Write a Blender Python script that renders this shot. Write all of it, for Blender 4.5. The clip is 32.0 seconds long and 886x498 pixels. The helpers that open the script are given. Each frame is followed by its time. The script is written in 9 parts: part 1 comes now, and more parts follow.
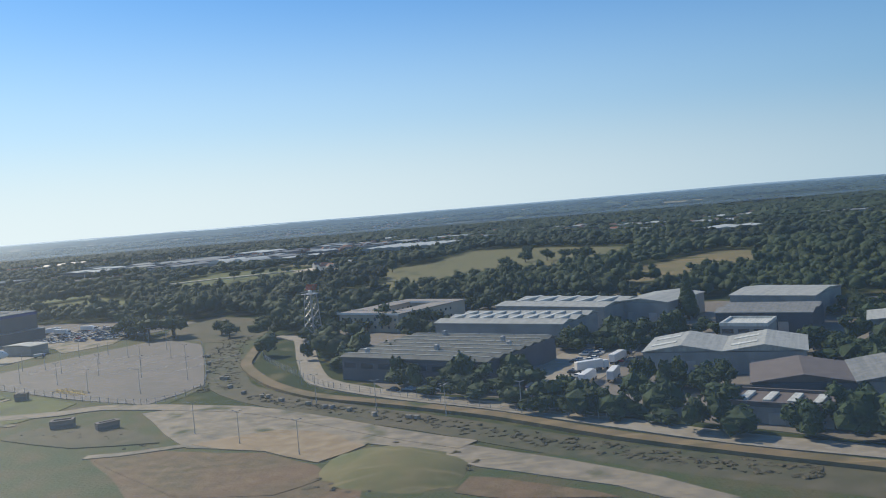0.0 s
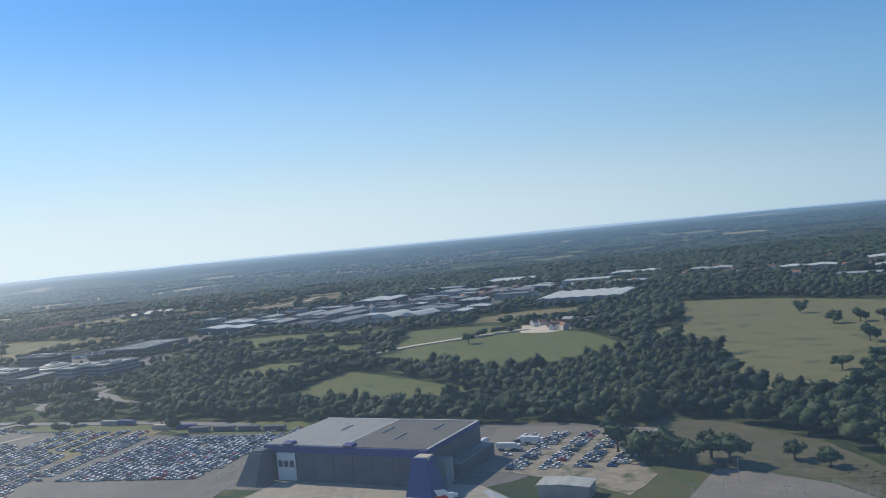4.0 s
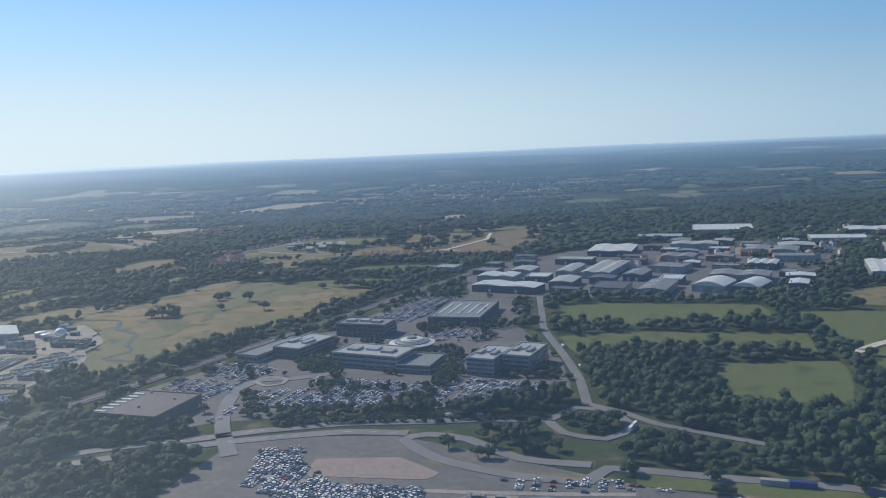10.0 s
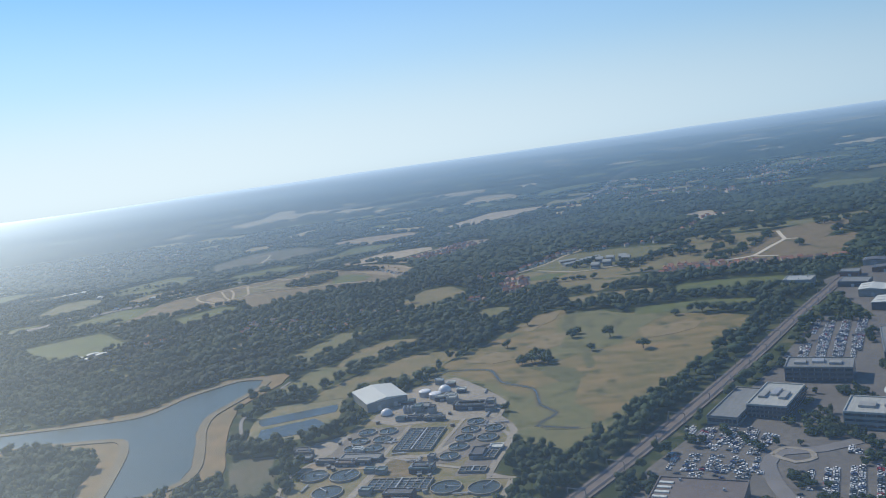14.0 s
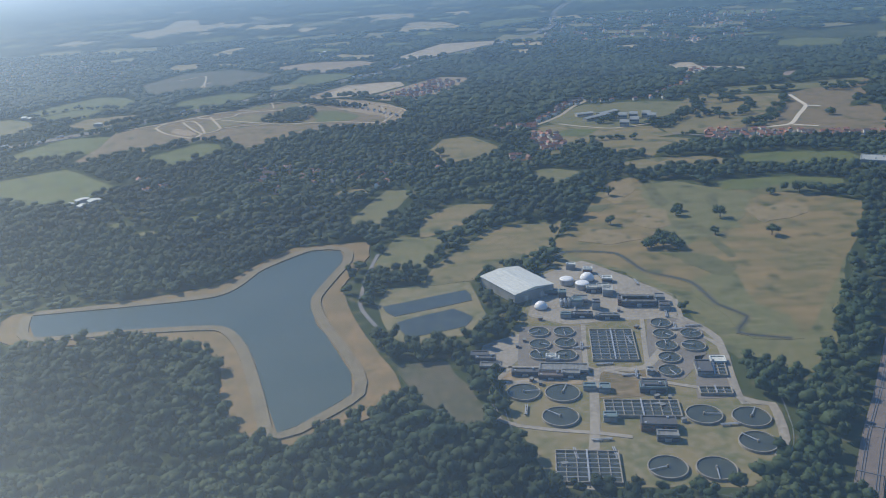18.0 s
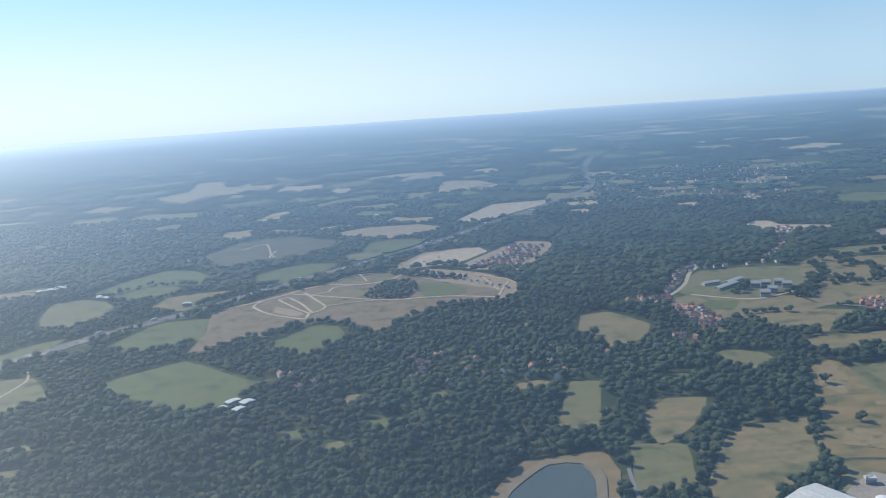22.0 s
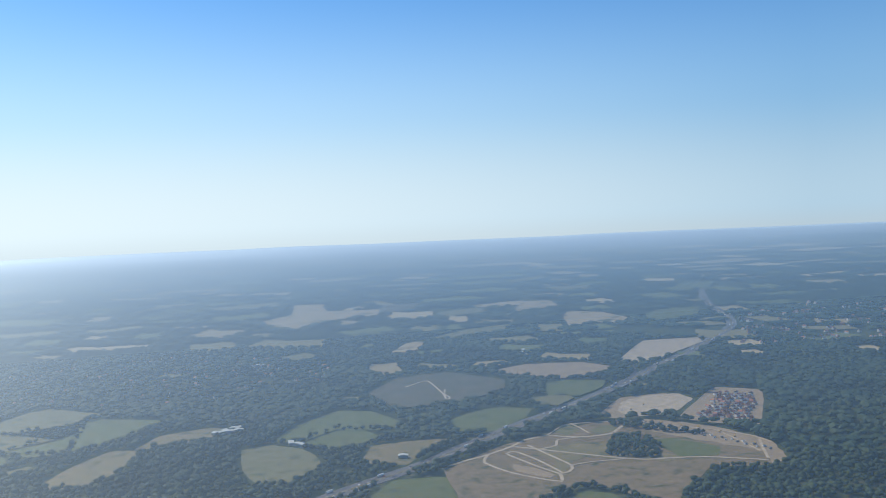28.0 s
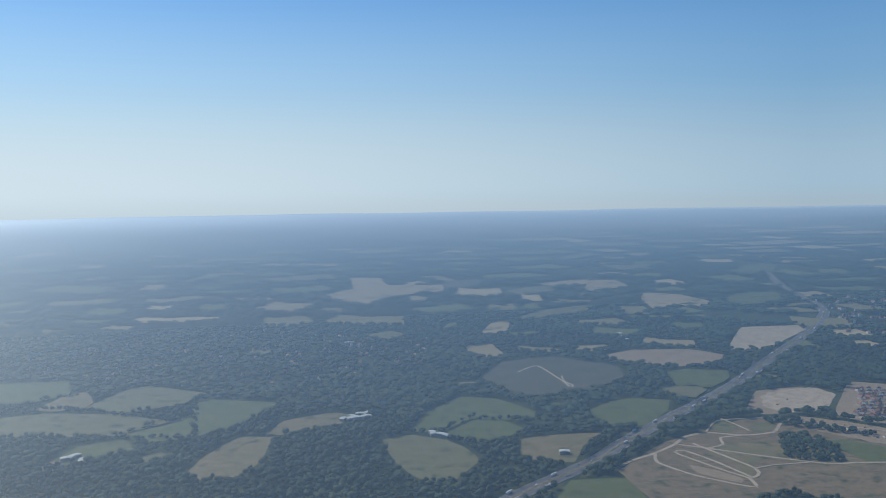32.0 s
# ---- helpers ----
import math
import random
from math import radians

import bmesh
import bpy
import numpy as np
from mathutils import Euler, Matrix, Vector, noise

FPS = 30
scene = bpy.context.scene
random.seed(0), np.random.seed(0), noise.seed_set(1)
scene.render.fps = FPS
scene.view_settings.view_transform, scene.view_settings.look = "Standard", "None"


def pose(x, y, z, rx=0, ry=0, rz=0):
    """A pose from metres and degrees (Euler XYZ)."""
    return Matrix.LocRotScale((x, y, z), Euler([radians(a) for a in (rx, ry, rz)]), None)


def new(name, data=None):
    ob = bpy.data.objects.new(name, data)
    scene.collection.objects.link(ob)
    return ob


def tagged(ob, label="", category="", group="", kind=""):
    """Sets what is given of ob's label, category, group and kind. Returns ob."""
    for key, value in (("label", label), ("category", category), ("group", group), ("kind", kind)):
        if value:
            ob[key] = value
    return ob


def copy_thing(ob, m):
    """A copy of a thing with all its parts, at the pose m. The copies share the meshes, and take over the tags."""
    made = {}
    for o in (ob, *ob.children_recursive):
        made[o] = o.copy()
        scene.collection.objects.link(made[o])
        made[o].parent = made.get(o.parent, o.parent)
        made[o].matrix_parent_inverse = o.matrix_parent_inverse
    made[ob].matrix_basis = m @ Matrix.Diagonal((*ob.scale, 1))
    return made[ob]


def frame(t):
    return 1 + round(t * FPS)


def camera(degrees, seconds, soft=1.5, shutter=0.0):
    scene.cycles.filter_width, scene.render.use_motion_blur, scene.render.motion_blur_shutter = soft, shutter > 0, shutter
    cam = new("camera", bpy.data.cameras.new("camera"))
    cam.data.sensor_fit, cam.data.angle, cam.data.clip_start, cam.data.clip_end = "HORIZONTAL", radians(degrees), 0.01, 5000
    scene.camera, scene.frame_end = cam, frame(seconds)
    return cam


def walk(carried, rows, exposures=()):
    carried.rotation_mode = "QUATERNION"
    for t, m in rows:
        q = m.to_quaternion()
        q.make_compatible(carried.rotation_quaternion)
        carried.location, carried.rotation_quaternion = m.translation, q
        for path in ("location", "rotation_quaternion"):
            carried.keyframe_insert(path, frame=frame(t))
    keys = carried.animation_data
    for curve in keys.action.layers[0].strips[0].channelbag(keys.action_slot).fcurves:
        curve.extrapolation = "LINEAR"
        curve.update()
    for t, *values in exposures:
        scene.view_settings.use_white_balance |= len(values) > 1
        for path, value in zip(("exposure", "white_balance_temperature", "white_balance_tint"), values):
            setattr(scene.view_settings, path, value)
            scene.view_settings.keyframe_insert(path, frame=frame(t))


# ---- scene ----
# camera and its flight
cam = camera(55.07, 32.0, soft=1.0)
PATH = [
    (0.0, 165.12, -60.30, 27.41, 87.40, 4.72, 1.68),
    (0.5, 148.82, -54.32, 30.42, 87.30, 5.38, 1.32),
    (1.0, 132.51, -48.34, 33.45, 87.13, 6.11, 0.70),
    (1.5, 116.18, -42.36, 36.52, 87.04, 6.20, 0.09),
    (2.0, 99.77, -36.34, 39.62, 87.17, 6.07, 0.07),
    (2.5, 83.33, -30.28, 42.70, 87.42, 5.50, -0.12),
    (4.5, 16.73, -6.14, 53.93, 89.36, 5.33, 0.23),
    (5.0, -0.00, 0.00, 57.06, 88.87, 5.71, 1.27),
    (5.5, -16.63, 6.18, 60.20, 87.80, 7.20, 4.04),
    (6.0, -33.20, 12.42, 63.35, 86.42, 7.37, 4.85),
    (6.5, -49.69, 18.65, 66.50, 85.38, 7.74, 4.66),
    (7.0, -66.16, 24.85, 69.66, 84.51, 7.94, 5.00),
    (7.5, -82.52, 30.97, 72.81, 84.45, 8.00, 5.30),
    (8.0, -98.77, 37.03, 75.91, 84.65, 7.26, 5.44),
    (8.5, -114.92, 43.09, 78.97, 84.31, 5.92, 4.21),
    (9.0, -131.07, 49.29, 82.04, 84.08, 3.43, 2.10),
    (9.5, -147.20, 55.57, 85.07, 83.84, 3.32, 1.54),
    (10.0, -163.35, 61.87, 88.09, 82.87, 2.54, -1.36),
    (10.5, -179.54, 68.11, 91.07, 82.78, 3.36, -3.07),
    (11.0, -195.77, 74.26, 94.04, 82.61, 3.95, -3.47),
    (11.5, -212.00, 80.33, 97.00, 82.91, 7.23, 3.39),
    (12.0, -228.21, 86.38, 99.96, 81.79, 7.90, 7.49),
    (12.5, -244.35, 92.47, 102.91, 81.43, 7.99, 7.70),
    (13.0, -260.41, 98.59, 105.86, 81.91, 7.77, 7.57),
    (13.5, -276.37, 104.73, 108.82, 82.60, 7.79, 7.42),
    (15.5, -338.91, 128.96, 121.01, 83.90, 8.32, 3.89),
    (16.0, -354.62, 135.21, 123.89, 83.96, 8.40, 3.79),
    (16.5, -370.29, 141.51, 126.74, 83.66, 7.89, 3.10),
    (17.0, -385.90, 147.86, 129.59, 81.02, 4.90, 0.69),
    (17.5, -401.37, 154.22, 132.45, 75.81, 3.27, -0.84),
    (18.0, -416.67, 160.61, 135.38, 70.27, 2.99, -2.18),
    (18.5, -431.79, 166.97, 138.33, 72.01, 2.51, -3.40),
    (19.0, -446.73, 173.30, 141.27, 78.84, 2.72, -5.42),
    (19.5, -461.50, 179.60, 144.20, 79.11, 3.38, -6.00),
    (20.0, -476.19, 185.93, 147.11, 79.45, 2.98, -6.16),
    (20.5, -490.78, 192.26, 149.96, 79.63, 2.21, -6.18),
    (21.0, -505.29, 198.59, 152.71, 79.67, 3.80, -6.33),
    (21.5, -519.73, 204.87, 155.33, 79.66, 4.48, -5.73),
    (22.0, -534.11, 211.12, 157.81, 79.73, 3.90, -4.79),
    (22.5, -548.42, 217.32, 160.13, 79.80, 3.87, -3.82),
    (23.0, -562.68, 223.50, 162.30, 80.21, 3.86, -2.86),
    (23.5, -576.89, 229.67, 164.35, 80.98, 3.03, -3.97),
    (24.0, -591.08, 235.84, 166.30, 82.27, 3.09, -5.15),
    (24.5, -605.26, 242.03, 168.19, 82.67, 2.59, -5.63),
    (26.5, -662.23, 267.95, 175.16, 82.69, 1.11, -6.94),
    (27.0, -676.87, 274.39, 176.65, 85.64, 2.82, -5.53),
    (27.5, -691.56, 280.82, 178.11, 87.26, 2.85, -4.43),
    (28.0, -706.30, 287.25, 179.56, 87.70, 2.52, -4.00),
    (28.5, -721.06, 293.70, 180.99, 87.88, 1.75, -3.97),
    (29.0, -735.85, 300.18, 182.38, 88.00, 1.49, -3.56),
    (29.5, -750.66, 306.72, 183.72, 87.72, 0.73, -3.62),
    (30.0, -765.48, 313.34, 185.00, 87.60, 0.31, -3.33),
    (30.5, -780.28, 320.02, 186.20, 87.53, 0.39, -3.17),
    (31.0, -795.07, 326.76, 187.32, 87.33, 0.55, -2.96),
    (31.5, -809.82, 333.54, 188.39, 86.65, 1.13, -3.46),
    (32.0, -824.56, 340.32, 189.45, 85.67, 0.97, -4.22),
]
walk(cam, [(t, pose(x, y, z, a, b, c)) for t, x, y, z, a, b, c in PATH], [(0.0, -0.05, 6900, 10), (2.5, -0.06, 6800, 10), (6.0, -0.08, 6550, 10), (9.0, -0.1, 6500, 10), (13.0, -0.05, 6500, 10), (17.0, 0.03, 6450, 10), (19.0, 0.15, 6450, 10), (24.0, 0.2, 6500, 10), (26.5, 0.15, 6600, 10), (28.0, 0.05, 6620, 10), (30.0, -0.12, 6450, 10), (32.0, -0.28, 6450, 10)])

# world, sun and air
SUN_AZ, SUN_EL = 48.0, 40.0   # degrees from +y towards -x, and above the horizon
world = bpy.data.worlds.new("world")
scene.world = world
world.use_nodes = True
wt = world.node_tree
wt.nodes.clear()
w_out = wt.nodes.new("ShaderNodeOutputWorld")
w_bg = wt.nodes.new("ShaderNodeBackground")
w_sky = wt.nodes.new("ShaderNodeTexSky")
w_sky.sky_type = "NISHITA"
w_sky.sun_disc = False
w_sky.sun_elevation = radians(SUN_EL)
w_sky.sun_rotation = radians(-SUN_AZ)
w_sky.air_density, w_sky.dust_density, w_sky.ozone_density = 1.0, 0.35, 3.0
w_bg.inputs["Strength"].default_value = 0.092
# cooler zenith, pale hazy band at the horizon, far land lost in haze below it
w_geo = wt.nodes.new("ShaderNodeTexCoord")
w_sep = wt.nodes.new("ShaderNodeSeparateXYZ")
wt.links.new(w_geo.outputs["Generated"], w_sep.inputs[0])


def w_band(lo, hi, to_lo, to_hi):
    n = wt.nodes.new("ShaderNodeMapRange")
    n.interpolation_type = "SMOOTHSTEP"
    for key, value in (("From Min", lo), ("From Max", hi), ("To Min", to_lo), ("To Max", to_hi)):
        n.inputs[key].default_value = value
    wt.links.new(w_sep.outputs["Z"], n.inputs["Value"])
    return n.outputs[0]


def w_blend(fac, a, b, how="MIX"):
    n = wt.nodes.new("ShaderNodeMix")
    n.data_type, n.blend_type = "RGBA", how
    for key, v in (("Factor", fac), ("A", a), ("B", b)):
        if isinstance(v, (tuple, float)):
            n.inputs[key].default_value = v
        else:
            wt.links.new(v, n.inputs[key])
    return n.outputs["Result"]


cool = w_blend(1.0, w_sky.outputs[0], (0.55, 1.0, 1.38, 1), "MULTIPLY")
# the haze is whiter towards the sun
w_dot = wt.nodes.new("ShaderNodeVectorMath")
w_dot.operation = "DOT_PRODUCT"
w_dot.inputs[1].default_value = (-math.sin(radians(SUN_AZ)), math.cos(radians(SUN_AZ)), 0)
wt.links.new(w_geo.outputs["Generated"], w_dot.inputs[0])
w_side = wt.nodes.new("ShaderNodeMapRange")
for key, value in (("From Min", 0.25), ("From Max", 1.0)):
    w_side.inputs[key].default_value = value
wt.links.new(w_dot.outputs["Value"], w_side.inputs["Value"])
milky = w_blend(w_side.outputs[0], (3.1, 5.3, 7.9, 1), (7.6, 9.8, 11.4, 1))
upper = w_blend(w_band(0.0, 0.29, 0.95, 0.0), cool, milky)
white = w_blend(w_side.outputs[0], (5.1, 7.0, 8.4, 1), (9.2, 10.7, 11.4, 1))
upper = w_blend(w_band(0.0, 0.12, 0.8, 0.0), upper, white)
far_land = w_blend(w_side.outputs[0], (4.9, 6.2, 7.2, 1), (7.8, 9.3, 10.1, 1))
w_all = w_blend(w_band(-0.036, -0.001, 0.0, 1.0), far_land, upper)
wt.links.new(w_all, w_bg.inputs["Color"])
wt.links.new(w_bg.outputs[0], w_out.inputs["Surface"])

sun_data = bpy.data.lights.new("sun", "SUN")
sun_data.energy, sun_data.angle, sun_data.color = 4.3, radians(0.6), (1.0, 0.91, 0.75)
sun = new("sun", sun_data)
to_sun = Vector((-math.sin(radians(SUN_AZ)) * math.cos(radians(SUN_EL)), math.cos(radians(SUN_AZ)) * math.cos(radians(SUN_EL)), math.sin(radians(SUN_EL))))
sun.matrix_world = Matrix.Translation((0, 0, 800)) @ to_sun.to_track_quat("Z", "Y").to_matrix().to_4x4()

# materials
def nodes_of(m):
    m.use_nodes = True
    nt = m.node_tree
    return nt, nt.nodes["Principled BSDF"]


def link(nt, a, b):
    nt.links.new(a, b)


def mixed(nt, fac, a, b):
    n = nt.nodes.new("ShaderNodeMix")
    n.data_type = "RGBA"
    for key, v in (("A", a), ("B", b)):
        if isinstance(v, tuple):
            n.inputs[key].default_value = (*v, 1)
        else:
            link(nt, v, n.inputs[key])
    link(nt, fac, n.inputs["Factor"])
    return n.outputs["Result"]


def noise_fac(nt, coord, scale, detail=4, lo=0.35, hi=0.65, stretch=None):
    tex = nt.nodes.new("ShaderNodeTexNoise")
    tex.inputs["Scale"].default_value = scale
    tex.inputs["Detail"].default_value = detail
    src = coord
    if stretch:
        mp = nt.nodes.new("ShaderNodeMapping")
        mp.inputs["Rotation"].default_value = (0, 0, radians(stretch[0]))
        mp.inputs["Scale"].default_value = (stretch[1], stretch[2], 1)
        link(nt, coord, mp.inputs["Vector"])
        src = mp.outputs[0]
    link(nt, src, tex.inputs["Vector"])
    ramp = nt.nodes.new("ShaderNodeMapRange")
    ramp.inputs["From Min"].default_value, ramp.inputs["From Max"].default_value = lo, hi
    link(nt, tex.outputs["Fac"], ramp.inputs["Value"])
    return ramp.outputs[0]


def surface(name, a, b, c=None, coarse=0.02, fine=0.5, rough=0.85, metal=0.0, bump=0.3, bump_scale=1.0, spec=0.3, stretch=None):
    """Two or three tones mixed at a coarse and a fine scale, with relief."""
    m = bpy.data.materials.new(name)
    nt, bs = nodes_of(m)
    co = nt.nodes.new("ShaderNodeTexCoord").outputs["Object"]
    col = mixed(nt, noise_fac(nt, co, coarse, 6, 0.38, 0.62, stretch), a, b)
    if c:
        col = mixed(nt, noise_fac(nt, co, fine, 5, 0.42, 0.72), col, c)
    if stretch and c and rough > 0.8:
        # mown and trodden streaks, and darker tufts
        streak = tuple(0.62 * u + 0.38 * v for u, v in zip(c, (0.30, 0.24, 0.12)))
        col = mixed(nt, noise_fac(nt, co, coarse * 3.2, 6, 0.56, 0.68, (stretch[0] + 8, stretch[1] * 0.5, stretch[2] * 2.2)), col, streak)
        col = mixed(nt, noise_fac(nt, co, coarse * 2.1, 7, 0.55, 0.70), col, (0.066, 0.082, 0.030))
    link(nt, col, bs.inputs["Base Color"])
    bs.inputs["Roughness"].default_value = rough
    bs.inputs["Metallic"].default_value = metal
    bs.inputs["Specular IOR Level"].default_value = spec
    if bump:
        tex = nt.nodes.new("ShaderNodeTexNoise")
        tex.inputs["Scale"].default_value = bump_scale
        tex.inputs["Detail"].default_value = 5
        link(nt, co, tex.inputs["Vector"])
        bp = nt.nodes.new("ShaderNodeBump")
        bp.inputs["Strength"].default_value = bump
        bp.inputs["Distance"].default_value = 0.3
        link(nt, tex.outputs["Fac"], bp.inputs["Height"])
        link(nt, bp.outputs[0], bs.inputs["Normal"])
    return m


def by_random(name, stops, island=True, rough=0.4, metal=0.0, spec=0.5, coat=0.0):
    """A colour picked piece by piece."""
    m = bpy.data.materials.new(name)
    nt, bs = nodes_of(m)
    if island:
        src = nt.nodes.new("ShaderNodeNewGeometry").outputs["Random Per Island"]
    else:
        src = nt.nodes.new("ShaderNodeObjectInfo").outputs["Random"]
    ramp = nt.nodes.new("ShaderNodeValToRGB")
    ramp.color_ramp.interpolation = "CONSTANT"
    for i, (pos, col) in enumerate(stops):
        e = ramp.color_ramp.elements[i] if i < 2 else ramp.color_ramp.elements.new(pos)
        e.position, e.color = pos, (*col, 1)
    link(nt, src, ramp.inputs[0])
    co = nt.nodes.new("ShaderNodeTexCoord").outputs["Object"]
    col = mixed(nt, noise_fac(nt, co, 1.3, 3, 0.5, 0.8), ramp.outputs[0], (0.2, 0.2, 0.19))
    dirt = nt.nodes.new("ShaderNodeMix")
    dirt.data_type = "RGBA"
    dirt.inputs["Factor"].default_value = 0.25
    link(nt, ramp.outputs[0], dirt.inputs["A"])
    link(nt, col, dirt.inputs["B"])
    link(nt, dirt.outputs["Result"], bs.inputs["Base Color"])
    bs.inputs["Roughness"].default_value, bs.inputs["Metallic"].default_value = rough, metal
    bs.inputs["Specular IOR Level"].default_value = spec
    bs.inputs["Coat Weight"].default_value = coat
    return m


def foliage(name, a, b, c):
    m = bpy.data.materials.new(name)
    nt, bs = nodes_of(m)
    co = nt.nodes.new("ShaderNodeTexCoord").outputs["Object"]
    isl = nt.nodes.new("ShaderNodeNewGeometry").outputs["Random Per Island"]
    col = mixed(nt, isl, a, b)
    col = mixed(nt, noise_fac(nt, co, 0.035, 5, 0.42, 0.62), col, c)
    col = mixed(nt, noise_fac(nt, co, 0.011, 4, 0.48, 0.66), col, tuple(v * 0.62 for v in a))
    col = mixed(nt, noise_fac(nt, co, 0.9, 4, 0.5, 0.7), col, tuple(v * 0.55 for v in a))
    link(nt, col, bs.inputs["Base Color"])
    bs.inputs["Roughness"].default_value = 0.75
    bs.inputs["Specular IOR Level"].default_value = 0.25
    tex = nt.nodes.new("ShaderNodeTexNoise")
    tex.inputs["Scale"].default_value = 1.6
    tex.inputs["Detail"].default_value = 4
    link(nt, co, tex.inputs["Vector"])
    bp = nt.nodes.new("ShaderNodeBump")
    bp.inputs["Strength"].default_value, bp.inputs["Distance"].default_value = 0.6, 0.5
    link(nt, tex.outputs["Fac"], bp.inputs["Height"])
    link(nt, bp.outputs[0], bs.inputs["Normal"])
    return m


LEAF = foliage("leaves", (0.021, 0.045, 0.017), (0.040, 0.072, 0.025), (0.056, 0.080, 0.029))
SCRUB = foliage("scrub_leaves", (0.060, 0.062, 0.028), (0.095, 0.088, 0.044), (0.115, 0.096, 0.052))
PINK = surface("pinkish_paving", (0.29, 0.225, 0.185), (0.24, 0.19, 0.16), (0.33, 0.26, 0.22), 0.12, 0.8, rough=0.85, bump=0.1)
WORKS = surface("works_ground", (0.22, 0.18, 0.08), (0.125, 0.135, 0.055), (0.25, 0.21, 0.13), 0.09, 0.35)
ROOF_STRIPED = surface("grey_green_roof", (0.115, 0.125, 0.11), (0.08, 0.088, 0.08), (0.15, 0.158, 0.14), 0.3, 1.0, rough=0.6, bump=0.05)
DRY_TURF = surface("burnt_turf", (0.165, 0.105, 0.055), (0.12, 0.095, 0.045), (0.21, 0.145, 0.08), 0.12, 0.6, bump=0.5, bump_scale=2.0)
DYKE = surface("stony_dyke", (0.20, 0.165, 0.10), (0.15, 0.13, 0.08), (0.26, 0.215, 0.14), 0.15, 0.9, bump=0.6)
EARTH_PALE = surface("pale_earth", (0.44, 0.36, 0.245), (0.30, 0.24, 0.16), (0.50, 0.42, 0.30), 0.14, 0.6)
CHALK = surface("chalky_track", (0.62, 0.55, 0.43), (0.52, 0.46, 0.36), coarse=0.15)
STRIPPED = surface("stripped_field", (0.195, 0.140, 0.072), (0.125, 0.106, 0.050), (0.245, 0.18, 0.10), 0.05, 0.3, stretch=(40, 1, 2.2))
BARK = surface("bark", (0.10, 0.075, 0.05), (0.06, 0.045, 0.03), coarse=1.0, bump_scale=4)
GREEN = surface("green_grass", (0.100, 0.128, 0.028), (0.135, 0.135, 0.038), (0.078, 0.105, 0.024), 0.04, 0.6, stretch=(25, 1, 4))
PALE = surface("pale_pasture", (0.155, 0.148, 0.058), (0.118, 0.130, 0.046), (0.185, 0.160, 0.070), 0.04, 0.4, stretch=(-20, 1, 3.5))
AIR_GRASS = surface("airfield_turf", (0.070, 0.085, 0.026), (0.055, 0.078, 0.022), (0.115, 0.092, 0.042), 0.06, 0.22, bump=0.6, bump_scale=2.0)
DRY = surface("dry_grass", (0.255, 0.185, 0.088), (0.17, 0.15, 0.064), (0.145, 0.14, 0.056), 0.04, 0.35, stretch=(-30, 1, 3))
MEADOW = surface("dry_meadow", (0.255, 0.178, 0.074), (0.118, 0.118, 0.042), (0.20, 0.148, 0.058), 0.035, 0.3, stretch=(-35, 1, 2.6))
SWATH = surface("damp_sward", (0.085, 0.100, 0.036), (0.115, 0.118, 0.046), (0.15, 0.13, 0.055), 0.09, 0.5, stretch=(-35, 1, 2.0))
STRAW = surface("bleached_straw", (0.285, 0.215, 0.11), (0.235, 0.175, 0.085), (0.18, 0.15, 0.066), 0.09, 0.5, stretch=(-35, 1, 2.6))
BANK = surface("sandy_bank", (0.27, 0.178, 0.085), (0.20, 0.145, 0.068), (0.155, 0.135, 0.06), 0.1, 0.6)
GOLD = surface("ripe_corn", (0.36, 0.28, 0.15), (0.30, 0.235, 0.12), (0.40, 0.32, 0.19), 0.02, 0.3, stretch=(10, 1, 5))
DULL = surface("dull_scrub", (0.105, 0.092, 0.052), (0.065, 0.074, 0.034), (0.135, 0.115, 0.068), 0.05, 0.4)
EARTH = surface("bare_earth", (0.30, 0.225, 0.135), (0.24, 0.185, 0.11), (0.37, 0.295, 0.195), 0.06, 0.5)
TRACK = surface("dusty_track", (0.46, 0.38, 0.27), (0.38, 0.32, 0.23), coarse=0.1)
CONCRETE = surface("concrete", (0.30, 0.27, 0.215), (0.235, 0.21, 0.17), (0.36, 0.33, 0.27), 0.06, 0.7, rough=0.8, bump=0.1)
SANDY = surface("sandy_concrete", (0.25, 0.22, 0.17), (0.19, 0.17, 0.13), (0.34, 0.29, 0.21), 0.09, 0.5, stretch=(-40, 1, 3))
TARMAC = surface("worn_tarmac", (0.135, 0.127, 0.115), (0.175, 0.162, 0.142), (0.105, 0.10, 0.092), 0.07, 0.5, rough=0.8, bump=0.1)
LOT = surface("faded_tarmac", (0.185, 0.17, 0.145), (0.23, 0.205, 0.175), (0.15, 0.14, 0.12), 0.08, 0.8, rough=0.85, bump=0.1)
ROAD = surface("asphalt", (0.17, 0.165, 0.16), (0.21, 0.20, 0.19), coarse=0.08, rough=0.7, bump=0.1)
ROAD_DARK = surface("motorway_asphalt", (0.105, 0.103, 0.10), (0.135, 0.13, 0.125), coarse=0.08, rough=0.7, bump=0.1)
PAINT = surface("road_paint", (0.75, 0.74, 0.70), (0.62, 0.60, 0.56), coarse=0.5, rough=0.7, bump=0)
BALLAST = surface("rail_ballast", (0.20, 0.165, 0.14), (0.15, 0.13, 0.115), coarse=0.3, bump_scale=3)
STEEL = surface("steel", (0.35, 0.36, 0.37), (0.26, 0.27, 0.28), coarse=0.4, rough=0.45, metal=0.7, bump=0.05)
GALV = surface("galvanised_steel", (0.45, 0.46, 0.46), (0.36, 0.37, 0.38), coarse=0.6, rough=0.5, metal=0.4, bump=0.05)
